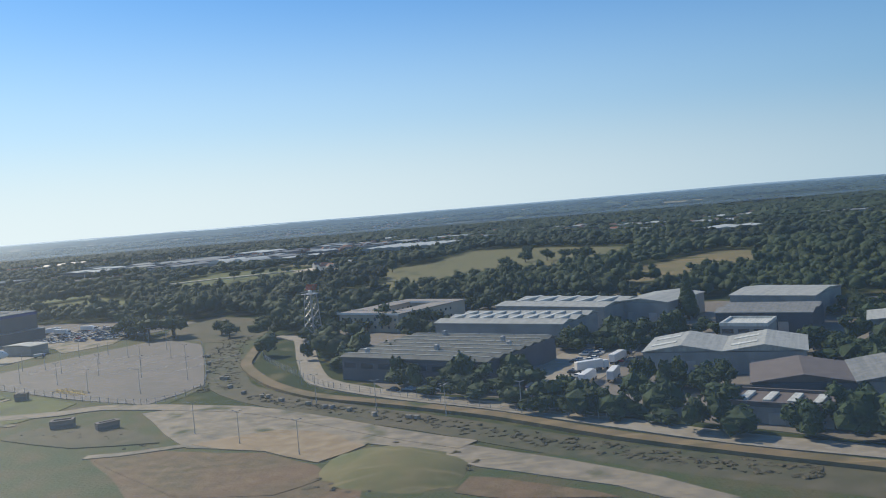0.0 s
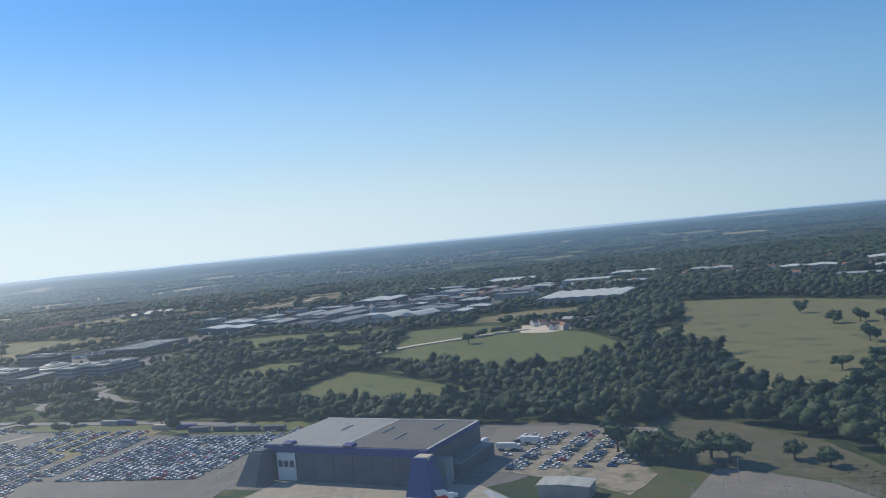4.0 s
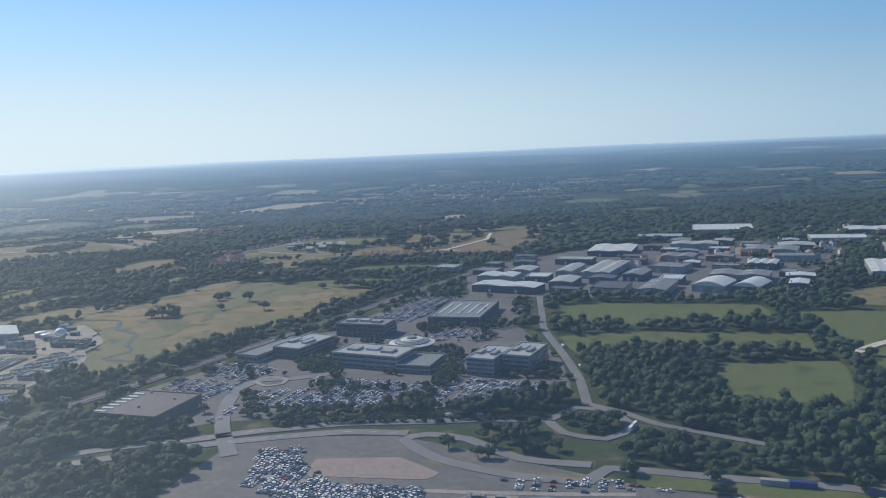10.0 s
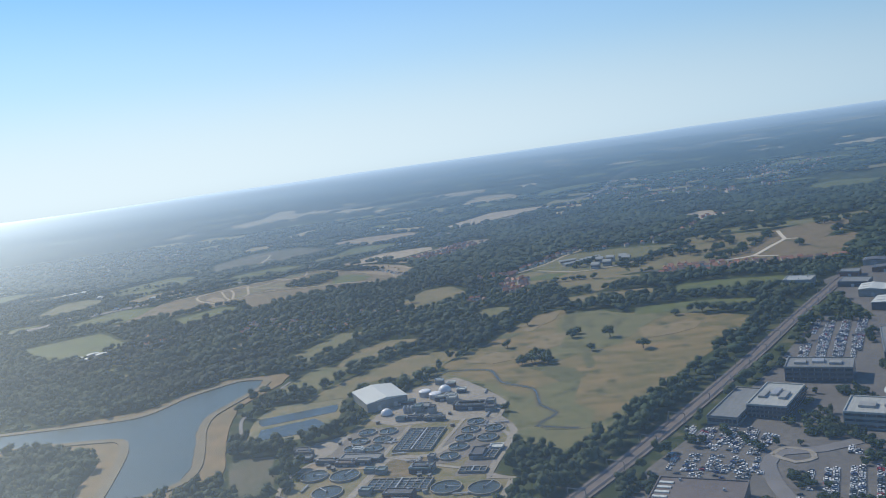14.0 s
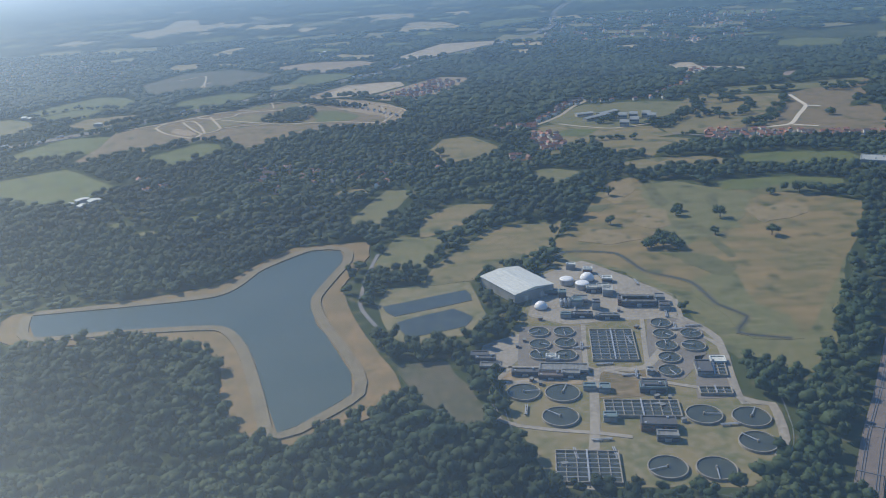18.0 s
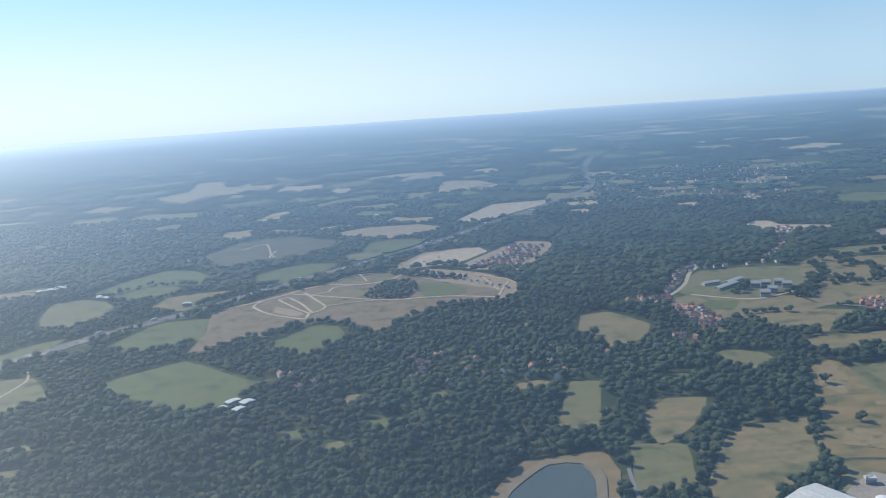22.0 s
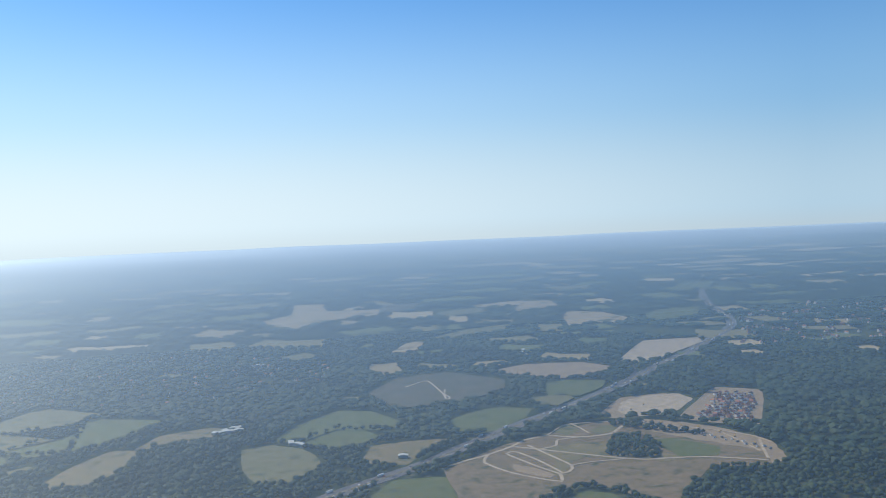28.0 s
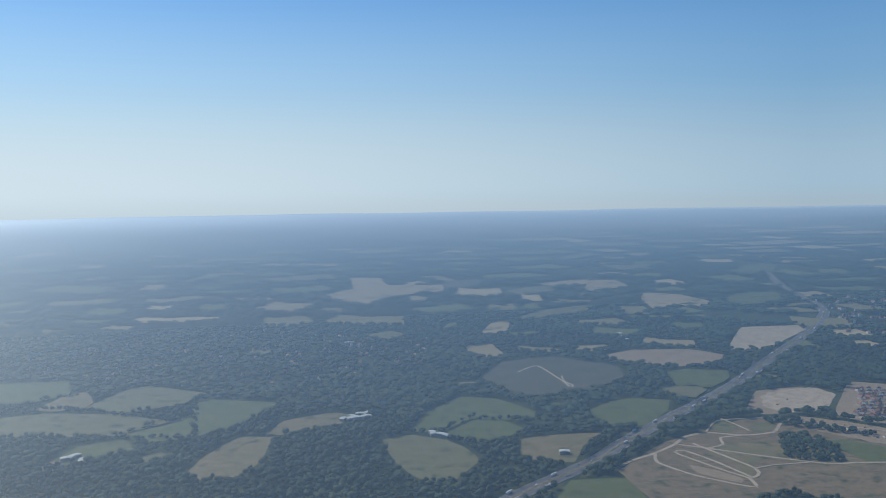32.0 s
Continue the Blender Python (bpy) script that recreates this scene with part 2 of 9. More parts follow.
RUST_RED = surface("red_oxide", (0.45, 0.08, 0.04), (0.36, 0.06, 0.035), coarse=0.4, rough=0.5)
WHITE = surface("white_paint", (0.78, 0.78, 0.76), (0.70, 0.70, 0.69), coarse=0.2, rough=0.4, bump=0.03)
ROOF_WHITE = surface("white_sheet_roof", (0.60, 0.615, 0.565), (0.44, 0.455, 0.42), (0.66, 0.67, 0.62), 0.22, 1.1, rough=0.5, bump=0.05, stretch=(0, 12, 0.4))
ROOF_PALE = surface("pale_sheet_roof", (0.40, 0.41, 0.375), (0.29, 0.30, 0.275), (0.45, 0.455, 0.42), 0.22, 1.1, rough=0.55, bump=0.05, stretch=(0, 12, 0.4))
ROOF_GREY = surface("grey_sheet_roof", (0.225, 0.23, 0.215), (0.16, 0.165, 0.155), (0.27, 0.27, 0.25), 0.22, 1.1, rough=0.55, bump=0.05, stretch=(0, 12, 0.4))
ROOF_DARK = surface("dark_felt_roof", (0.10, 0.105, 0.11), (0.075, 0.08, 0.085), (0.13, 0.13, 0.13), 0.1, 0.6, rough=0.6, bump=0.05)
ROOF_BROWN = surface("brown_roof", (0.155, 0.13, 0.115), (0.13, 0.11, 0.10), (0.18, 0.155, 0.14), 0.1, 0.6, rough=0.7, bump=0.05)
ROOF_TAN = surface("tan_grey_roof", (0.33, 0.29, 0.24), (0.28, 0.25, 0.21), coarse=0.2, rough=0.6, bump=0.05)
ROOF_TEAL = surface("teal_sheet_roof", (0.16, 0.22, 0.22), (0.13, 0.185, 0.19), coarse=0.2, rough=0.5, bump=0.05)
CLAD = surface("wall_cladding", (0.33, 0.335, 0.315), (0.25, 0.255, 0.24), coarse=0.3, rough=0.55, bump=0.05)
CLAD_DARK = surface("dark_cladding", (0.09, 0.10, 0.12), (0.07, 0.08, 0.095), coarse=0.3, rough=0.5, bump=0.05)
CLAD_CREAM = surface("cream_wall", (0.52, 0.46, 0.36), (0.45, 0.40, 0.32), coarse=0.3, rough=0.8, bump=0.05)
CLAD_BLUE = surface("blue_cladding", (0.035, 0.05, 0.20), (0.03, 0.04, 0.16), coarse=0.2, rough=0.45, bump=0.03)
BRICK = surface("brown_brick", (0.20, 0.12, 0.085), (0.16, 0.10, 0.075), coarse=0.5, bump_scale=6)
GLASS = surface("window_glass", (0.03, 0.045, 0.06), (0.05, 0.065, 0.08), coarse=0.2, rough=0.08, spec=0.9, bump=0)
# near-black colour standing in for shade inside the hangar and engine intakes
SHADOWED = surface("dark_for_shade", (0.03, 0.03, 0.035), (0.045, 0.045, 0.05), coarse=0.2)
RUBBER = surface("tyre_rubber", (0.02, 0.02, 0.02), (0.03, 0.03, 0.03), coarse=2)
HANGAR_PALE = surface("hangar_roof_sheet", (0.27, 0.272, 0.255), (0.225, 0.23, 0.215), (0.30, 0.30, 0.28), 0.12, 0.8, rough=0.6, bump=0.05, stretch=(0, 8, 0.5))
HANGAR_DARK = surface("hangar_roof_felt", (0.115, 0.112, 0.10), (0.085, 0.085, 0.078), (0.15, 0.145, 0.13), 0.15, 0.9, rough=0.75, bump=0.05)
WATER = surface("still_water", (0.075, 0.098, 0.085), (0.088, 0.108, 0.092), coarse=0.03, rough=0.3, spec=0.16, bump=0.08, bump_scale=1.5)
WATER_DARK = surface("tank_water", (0.050, 0.060, 0.050), (0.07, 0.08, 0.062), coarse=0.2, rough=0.25, spec=0.3, bump=0.04, bump_scale=2)
TILE = by_random("roof_tiles", [(0, (0.30, 0.13, 0.08)), (0.3, (0.22, 0.12, 0.085)), (0.55, (0.15, 0.115, 0.10)), (0.8, (0.34, 0.17, 0.11))], True, 0.8)
HOUSE_WALL = by_random("house_walls", [(0, (0.60, 0.55, 0.47)), (0.35, (0.32, 0.19, 0.13)), (0.7, (0.68, 0.66, 0.62))], True, 0.85)
CAR_COLOURS = [(0, (0.80, 0.78, 0.74)), (0.25, (0.40, 0.40, 0.385)), (0.47, (0.03, 0.03, 0.034)), (0.72, (0.13, 0.14, 0.15)), (0.80, (0.03, 0.05, 0.16)), (0.87, (0.35, 0.02, 0.02)), (0.92, (0.60, 0.60, 0.58)), (0.98, (0.05, 0.12, 0.30))]
FAR_FIELDS = by_random("far_fields", [(0, (0.145, 0.165, 0.06)), (0.3, (0.22, 0.20, 0.095)), (0.55, (0.32, 0.265, 0.145)), (0.7, (0.115, 0.14, 0.048)), (0.88, (0.44, 0.36, 0.21))], True, 0.9, 0.0, 0.1)
CAR_STUFF = by_random("car_paint_mixed", CAR_COLOURS, True, 0.38, 0.0, 0.35, 0.0)
CAR_PAINT = by_random("car_paint", CAR_COLOURS, False, 0.38, 0.0, 0.35, 0.0)


def land():
    """Rough grass and scrub near; a quilt of woods and fields farther off."""
    m = bpy.data.materials.new("open_land")
    nt, bs = nodes_of(m)
    co = nt.nodes.new("ShaderNodeTexCoord").outputs["Object"]
    wood = mixed(nt, noise_fac(nt, co, 0.02, 6, 0.35, 0.65), (0.035, 0.052, 0.020), (0.062, 0.078, 0.030))
    wood = mixed(nt, noise_fac(nt, co, 0.16, 5, 0.52, 0.68), wood, (0.13, 0.12, 0.06))
    mp = nt.nodes.new("ShaderNodeMapping")
    mp.inputs["Scale"].default_value = (1.0, 0.62, 0)
    mp.inputs["Rotation"].default_value = (0, 0, radians(18))
    link(nt, co, mp.inputs["Vector"])
    warp = nt.nodes.new("ShaderNodeTexNoise")
    warp.inputs["Scale"].default_value = 0.006
    link(nt, co, warp.inputs["Vector"])
    add = nt.nodes.new("ShaderNodeVectorMath")
    add.operation = "MULTIPLY_ADD"
    link(nt, warp.outputs["Color"], add.inputs[0])
    add.inputs[1].default_value = (60, 60, 0)
    link(nt, mp.outputs[0], add.inputs[2])
    vor = nt.nodes.new("ShaderNodeTexVoronoi")
    vor.inputs["Scale"].default_value = 0.0075
    link(nt, add.outputs[0], vor.inputs["Vector"])
    ramp = nt.nodes.new("ShaderNodeValToRGB")
    ramp.color_ramp.interpolation = "CONSTANT"
    for i, (p, col) in enumerate([(0, (0.035, 0.05, 0.02)), (0.72, (0.13, 0.15, 0.06)), (0.82, (0.24, 0.21, 0.11)), (0.92, (0.42, 0.35, 0.20))]):
        e = ramp.color_ramp.elements[i] if i < 2 else ramp.color_ramp.elements.new(p)
        e.position, e.color = p, (*col, 1)
    sepc = nt.nodes.new("ShaderNodeSeparateColor")
    link(nt, vor.outputs["Color"], sepc.inputs[0])
    link(nt, sepc.outputs[0], ramp.inputs[0])
    gt = nt.nodes.new("ShaderNodeMath")
    gt.operation = "GREATER_THAN"
    gt.inputs[1].default_value = 0.72
    link(nt, sepc.outputs[0], gt.inputs[0])
    sep = nt.nodes.new("ShaderNodeSeparateXYZ")
    link(nt, co, sep.inputs[0])
    far = nt.nodes.new("ShaderNodeMath")
    far.operation = "GREATER_THAN"
    far.inputs[1].default_value = 2300
    link(nt, sep.outputs["Y"], far.inputs[0])
    both = nt.nodes.new("ShaderNodeMath")
    both.operation = "MULTIPLY"
    link(nt, gt.outputs[0], both.inputs[0])
    link(nt, far.outputs[0], both.inputs[1])
    col = mixed(nt, both.outputs[0], wood, ramp.outputs[0])
    link(nt, col, bs.inputs["Base Color"])
    bs.inputs["Roughness"].default_value = 0.95
    bs.inputs["Specular IOR Level"].default_value = 0.1
    return m


LAND = land()


def painted_haze():
    """Haze painted on a see-through sheet: opacity and colour are set by the distance from the airfield."""
    m = bpy.data.materials.new("haze")
    nt, bs = nodes_of(m)
    nt.nodes.remove(bs)
    out = nt.nodes["Material Output"]
    co = nt.nodes.new("ShaderNodeTexCoord").outputs["Object"]
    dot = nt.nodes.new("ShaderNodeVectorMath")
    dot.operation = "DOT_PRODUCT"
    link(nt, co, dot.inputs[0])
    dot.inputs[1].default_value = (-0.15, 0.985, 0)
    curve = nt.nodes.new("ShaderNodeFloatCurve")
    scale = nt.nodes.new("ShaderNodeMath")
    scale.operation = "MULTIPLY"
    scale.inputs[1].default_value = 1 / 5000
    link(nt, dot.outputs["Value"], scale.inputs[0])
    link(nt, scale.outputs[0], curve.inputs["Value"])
    # painted haze: the sheet's opacity grows with distance over the ground
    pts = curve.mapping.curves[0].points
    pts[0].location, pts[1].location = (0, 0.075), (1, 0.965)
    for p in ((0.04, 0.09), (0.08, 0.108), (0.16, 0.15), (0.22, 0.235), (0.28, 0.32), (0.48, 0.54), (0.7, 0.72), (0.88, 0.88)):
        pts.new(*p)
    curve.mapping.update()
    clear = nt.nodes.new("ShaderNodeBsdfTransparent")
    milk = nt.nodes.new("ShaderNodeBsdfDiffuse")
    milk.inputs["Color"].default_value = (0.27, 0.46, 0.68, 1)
    # far off the painted haze colour pales towards the colour of the sky's edge
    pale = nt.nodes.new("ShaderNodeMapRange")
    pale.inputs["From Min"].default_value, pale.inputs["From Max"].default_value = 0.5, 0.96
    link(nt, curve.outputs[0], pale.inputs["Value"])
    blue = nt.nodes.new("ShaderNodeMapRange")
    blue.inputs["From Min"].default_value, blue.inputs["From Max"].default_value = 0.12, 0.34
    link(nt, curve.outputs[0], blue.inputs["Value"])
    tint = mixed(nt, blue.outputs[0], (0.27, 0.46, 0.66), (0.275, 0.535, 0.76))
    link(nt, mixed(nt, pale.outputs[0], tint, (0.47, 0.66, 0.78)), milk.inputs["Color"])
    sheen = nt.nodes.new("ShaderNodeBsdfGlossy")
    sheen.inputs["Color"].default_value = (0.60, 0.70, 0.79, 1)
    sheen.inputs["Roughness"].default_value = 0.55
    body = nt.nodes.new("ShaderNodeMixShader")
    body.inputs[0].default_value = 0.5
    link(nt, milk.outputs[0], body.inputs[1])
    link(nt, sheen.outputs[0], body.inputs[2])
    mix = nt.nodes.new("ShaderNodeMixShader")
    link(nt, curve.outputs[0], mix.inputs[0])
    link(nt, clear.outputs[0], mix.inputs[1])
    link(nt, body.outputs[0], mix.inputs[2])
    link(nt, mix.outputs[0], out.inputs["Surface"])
    return m


PAINTED_HAZE = painted_haze()
# ---- geometry helpers ----
from mathutils import geometry

NX, NY = 0.38, 0.925      # the way that the cabin window faces; depth runs along it
rng = np.random.default_rng(7)


def rise(x, y):
    """Height of the land: level near the airfield, climbing to a wooded plateau."""
    return np.clip((np.asarray(y, dtype=float) - 1150) * 0.025, 0, 19.0)


def hills(x, y):
    z = float(rise(x, y))
    if y > 2300:
        k = min(1, (y - 2300) / 700)
        z += k * (11 * noise.noise((x * 0.0011, y * 0.0009, 3.1)) + 3 * noise.noise((x * 0.003, y * 0.003, 7.7)) - 4 * max(0, min(1, (x + 600) / 2500)) + 2)
    return z


def depth(x, y):
    return x * NX + y * NY


def solid(name, verts, faces, mats, parent=None, label="", smooth=False, index=None):
    me = bpy.data.meshes.new(name)
    me.from_pydata(verts, [], faces)
    for m in (mats if isinstance(mats, (list, tuple)) else [mats]):
        me.materials.append(m)
    if index is not None:
        me.polygons.foreach_set("material_index", np.asarray(index, dtype=np.int32))
    if smooth:
        me.polygons.foreach_set("use_smooth", np.ones(len(me.polygons), dtype=bool))
    me.update()
    ob = new(name, me)
    if parent is not None:
        ob.parent = parent
    if label:
        tagged(ob, label)
    return ob


def part(name, bm, material, parent, label=""):
    me = bpy.data.meshes.new(name)
    bm.to_mesh(me)
    bm.free()
    me.materials.append(material)
    ob = new(name, me)
    ob.parent = parent
    if label:
        tagged(ob, label)
    return ob


def box_bm(x0, y0, z0, x1, y1, z1, bevel=0.0):
    bm = bmesh.new()
    bmesh.ops.create_cube(bm, size=1)
    bmesh.ops.scale(bm, vec=(x1 - x0, y1 - y0, z1 - z0), verts=bm.verts)
    bmesh.ops.translate(bm, vec=((x0 + x1) / 2, (y0 + y1) / 2, (z0 + z1) / 2), verts=bm.verts)
    if bevel:
        bmesh.ops.bevel(bm, geom=bm.edges[:], offset=bevel, segments=1, affect="EDGES")
    return bm


def add_box(bm, x0, y0, z0, x1, y1, z1):
    v = [bm.verts.new(p) for p in ((x0, y0, z0), (x1, y0, z0), (x1, y1, z0), (x0, y1, z0), (x0, y0, z1), (x1, y0, z1), (x1, y1, z1), (x0, y1, z1))]
    for f in ((0, 3, 2, 1), (4, 5, 6, 7), (0, 1, 5, 4), (1, 2, 6, 5), (2, 3, 7, 6), (3, 0, 4, 7)):
        bm.faces.new([v[i] for i in f])


def add_beam(bm, a, b, r):
    """A square bar from a to b."""
    a, b = Vector(a), Vector(b)
    d = (b - a).normalized()
    s = d.cross(Vector((0, 0, 1)) if abs(d.z) < 0.9 else Vector((1, 0, 0))).normalized() * r
    u = d.cross(s).normalized() * r
    ring = [s + u, -s + u, -s - u, s - u]
    v = [bm.verts.new(a + k) for k in ring] + [bm.verts.new(b + k) for k in ring]
    for i in range(4):
        bm.faces.new((v[i], v[(i + 1) % 4], v[4 + (i + 1) % 4], v[4 + i]))
    bm.faces.new(v[3::-1])
    bm.faces.new(v[4:])


def add_lathe(bm, profile, cx=0.0, cy=0.0, n=24):
    """A turned form about the upright axis: (radius, height) pairs."""
    rings = []
    for r, z in profile:
        rings.append([bm.verts.new((cx + r * math.cos(2 * math.pi * i / n), cy + r * math.sin(2 * math.pi * i / n), z)) for i in range(n)])
    for a, b in zip(rings, rings[1:]):
        for i in range(n):
            bm.faces.new((a[i], a[(i + 1) % n], b[(i + 1) % n], b[i]))
    bm.faces.new(rings[-1])
    bm.faces.new(rings[0][::-1])


def root(name, x, y, z=0.0, turn=0.0, label="", category="", group="", kind=""):
    ob = new(name)
    ob.matrix_basis = pose(x, y, z, 0, 0, turn)
    return tagged(ob, label, category, group, kind)


def rounded(pts, step=6.0, wobble=0.0, closed=True, seed=0, soft=0.22):
    """A smooth line through the corners, a little uneven where it is a natural edge."""
    p = [Vector((x, y, 0)) for x, y in pts]
    n, out = len(p), []
    for i in range(n if closed else n - 1):
        a, b = p[i], p[(i + 1) % n]
        before = p[(i - 1) % n] if closed or i > 0 else a
        after = p[(i + 2) % n] if closed or i + 2 < n else b
        k = max(2, min(14, int((b - a).length / step)))
        for j in range(k):
            t = j / k
            ta, tb = (b - before) * soft, (after - a) * soft
            h = (2 * t ** 3 - 3 * t * t + 1) * a + (t ** 3 - 2 * t * t + t) * ta + (-2 * t ** 3 + 3 * t * t) * b + (t ** 3 - t * t) * tb
            if wobble:
                h = h + Vector((noise.noise((h.x * 0.11, h.y * 0.11, seed)), noise.noise((h.x * 0.11, h.y * 0.11, seed + 9)), 0)) * wobble
            out.append((h.x, h.y))
    if not closed:
        out.append((p[-1].x, p[-1].y))
    return out


KEEP_CLEAR = []     # outlines on which no wood stands


def sheet(name, pts, material, lift=0.12, label="", category="", wobble=1.2, clear=True, step=6.0, kind="structure", reach=0.0):
    """A patch of ground of its own cover, lying just above the land."""
    if reach:
        q = np.array(pts, dtype=float)
        if np.sum(q[:, 0] * np.roll(q[:, 1], -1) - q[:, 1] * np.roll(q[:, 0], -1)) < 0:
            q = q[::-1]
        along = np.roll(q, -1, axis=0) - np.roll(q, 1, axis=0)
        along /= np.linalg.norm(along, axis=1)[:, None]
        facing = np.clip((along[:, 1] * -NX + -along[:, 0] * -NY) * 1.6, 0, 1)
        pts = [tuple(v) for v in q + facing[:, None] * reach * np.array((-NX, -NY))]
    ring = rounded(pts, step, wobble, True, len(KEEP_CLEAR), 0.1)
    mid = np.array(ring).mean(0)
    if clear:
        grow = 1.2 if mid[1] < 560 else 3.0 if mid[1] < 1150 else 5.0
        rel = np.array(ring) - mid
        KEEP_CLEAR.append(mid + rel * (1 + grow / np.linalg.norm(rel, axis=1))[:, None])
    far = 0.0 if mid[1] < 1050 else 1.0 if mid[1] < 2200 else 3.0
    top = [Vector((x, y, 0)) for x, y in ring]
    from_tess = bpy_tess(top)
    z = [hills(x, y) + lift + far for x, y in ring]
    n = len(ring)
    verts = [(x, y, z[i]) for i, (x, y) in enumerate(ring)] + [(x, y, z[i] - lift - far - 0.3) for i, (x, y) in enumerate(ring)]
    faces = []
    for a, b, c in from_tess:
        ar = (top[b] - top[a]).cross(top[c] - top[a]).z
        faces.append((a, b, c) if ar > 0 else (a, c, b))
    faces += [(i, (i + 1) % n, n + (i + 1) % n, n + i) for i in range(n)]
    ob = solid(name, verts, faces, material)
    return tagged(ob, label, category, "", kind)


def bpy_tess(points):
    return geometry.tessellate_polygon([points])


def ribbon_points(pts, step=5.0):
    line = rounded(pts, step, 0, False, 0, 0.35)
    out = []
    for i, (x, y) in enumerate(line):
        a, b = line[max(i - 1, 0)], line[min(i + 1, len(line) - 1)]
        d = math.hypot(b[0] - a[0], b[1] - a[1]) or 1
        out.append((x, y, -(b[1] - a[1]) / d, (b[0] - a[0]) / d))
    return out


def ribbon(name, pts, width, material, lift=0.2, label="", category="road", clear=2.0, offset=0.0, step=5.0, parent=None, kind="structure"):
    """A road, bank or track along a line, with a real edge."""
    rows = ribbon_points(pts, step)
    verts, faces = [], []
    for x, y, nx, ny in rows:
        z = float(rise(x, y)) + lift + (1.0 if y > 1100 else 0.0) * 0.6
        for s, dz in ((-1, -lift - 0.8), (-1, 0), (1, 0), (1, -lift - 0.8)):
            verts.append((x + nx * (offset + s * width / 2), y + ny * (offset + s * width / 2), z + dz))
    for i in range(len(rows) - 1):
        for k in range(3):
            a = i * 4 + k
            faces.append((a, a + 1, a + 5, a + 4)[::-1])
    if clear:
        left, right = [], []
        for x, y, nx, ny in rows:
            face = (nx * NX + ny * NY) * (6.0 if clear > 0.5 and y < 600 else 0)
            a, b = width / 2 + clear + offset + max(0, -face), width / 2 + clear - offset + max(0, face)
            left.append((x + nx * a, y + ny * a))
            right.append((x - nx * b, y - ny * b))
        KEEP_CLEAR.append(np.array(left + right[::-1]))
    ob = solid(name, verts, faces, material, parent)
    return ob if parent is not None else tagged(ob, label, category, "", kind)


def dashes(road, pts, width, offset, lift, dash=2.0, gap=3.0):
    """Painted lane marks along a road, one mesh."""
    rows = ribbon_points(pts, 2.5)
    verts, faces, run, on = [], [], 0.0, True
    for (x, y, nx, ny), (x2, y2, mx, my) in zip(rows, rows[1:]):
        L = math.hypot(x2 - x, y2 - y)
        run += L
        if gap and (run % (dash + gap)) > dash:
            continue
        z, z2 = float(rise(x, y)) + lift + (0.6 if y > 1100 else 0), float(rise(x2, y2)) + lift + (0.6 if y2 > 1100 else 0)
        k = len(verts)
        a, b = offset - width / 2, offset + width / 2
        verts += [(x + nx * a, y + ny * a, z), (x2 + mx * a, y2 + my * a, z2), (x2 + mx * b, y2 + my * b, z2), (x + nx * b, y + ny * b, z)]
        faces.append((k, k + 1, k + 2, k + 3))
    return solid("lane_marks", verts, faces, PAINT, road, "white painted lane marks")


def inside(pts, poly):
    """Which of the points lie within an outline."""
    x, y = pts[:, 0], pts[:, 1]
    res = np.zeros(len(pts), dtype=bool)
    near = (x > poly[:, 0].min()) & (x < poly[:, 0].max()) & (y > poly[:, 1].min()) & (y < poly[:, 1].max())
    idx = np.nonzero(near)[0]
    if not len(idx):
        return res
    px, py = x[idx], y[idx]
    c = np.zeros(len(idx), dtype=bool)
    q = np.roll(poly, -1, axis=0)
    for (ax, ay), (bx, by) in zip(poly, q):
        if ay == by:
            continue
        c ^= ((ay > py) != (by > py)) & (px < (bx - ax) * (py - ay) / (by - ay) + ax)
    res[idx] = c
    return res


# ---- the land ----
def land_sheet(name, material, up, label, category):
    xs = np.concatenate([np.arange(-9000, -1600, 400), np.arange(-1600, 1200, 100), np.arange(1200, 9001, 400)])
    ys = np.concatenate([np.arange(-6000, -200, 400), np.arange(-200, 1100, 100), [1150], np.arange(1200, 2200, 100), [2200], np.arange(2400, 9001, 200)])
    verts = []
    for y in ys:
        for x in xs:
            verts.append((x, y, hills(x, y) - (0.6 if 1100 < y else 0) + up * (1.0 if y < 1000 else 0.65)))
    w = len(xs)
    faces = [(j * w + i, j * w + i + 1, (j + 1) * w + i + 1, (j + 1) * w + i) for j in range(len(ys) - 1) for i in range(w - 1)]
    return tagged(solid(name, verts, faces, material, smooth=True), label, category, "", "structure")


land_sheet("ground", LAND, 0.0, "dark green countryside with woods and hedges reaching the horizon", "ground")
# added sheet above the treetops, its bluish colour standing in for haze
land_sheet("haze_layer", PAINTED_HAZE, 13.0, "see-through bluish sheet over the land with haze painted on it", "haze")

# open places where no wood stands
for ring in ([(98, 100), (104, 82), (125, 62), (137, 68), (124, 90), (120, 108), (112, 140), (100, 142)], [(-45, 108), (-45, 180), (-8, 215), (45, 205), (78, 190), (112, 142), (120, 108), (112, 60), (50, 88)],
             [(126, 150), (133, 112), (168, 58), (212, 20), (270, 40), (270, 130), (215, 155), (160, 178), (132, 172)],
             [(-330, 60), (-330, 190), (-200, 205), (-60, 170), (0, 100)], [(-20, 178), (-30, 235), (60, 205), (40, 170)], [(150, 30), (160, 56), (181, 47), (194, 36), (208, 28), (245, 4), (305, -28), (305, -120), (200, -120)]):
    KEEP_CLEAR.append(np.array(ring, dtype=float))
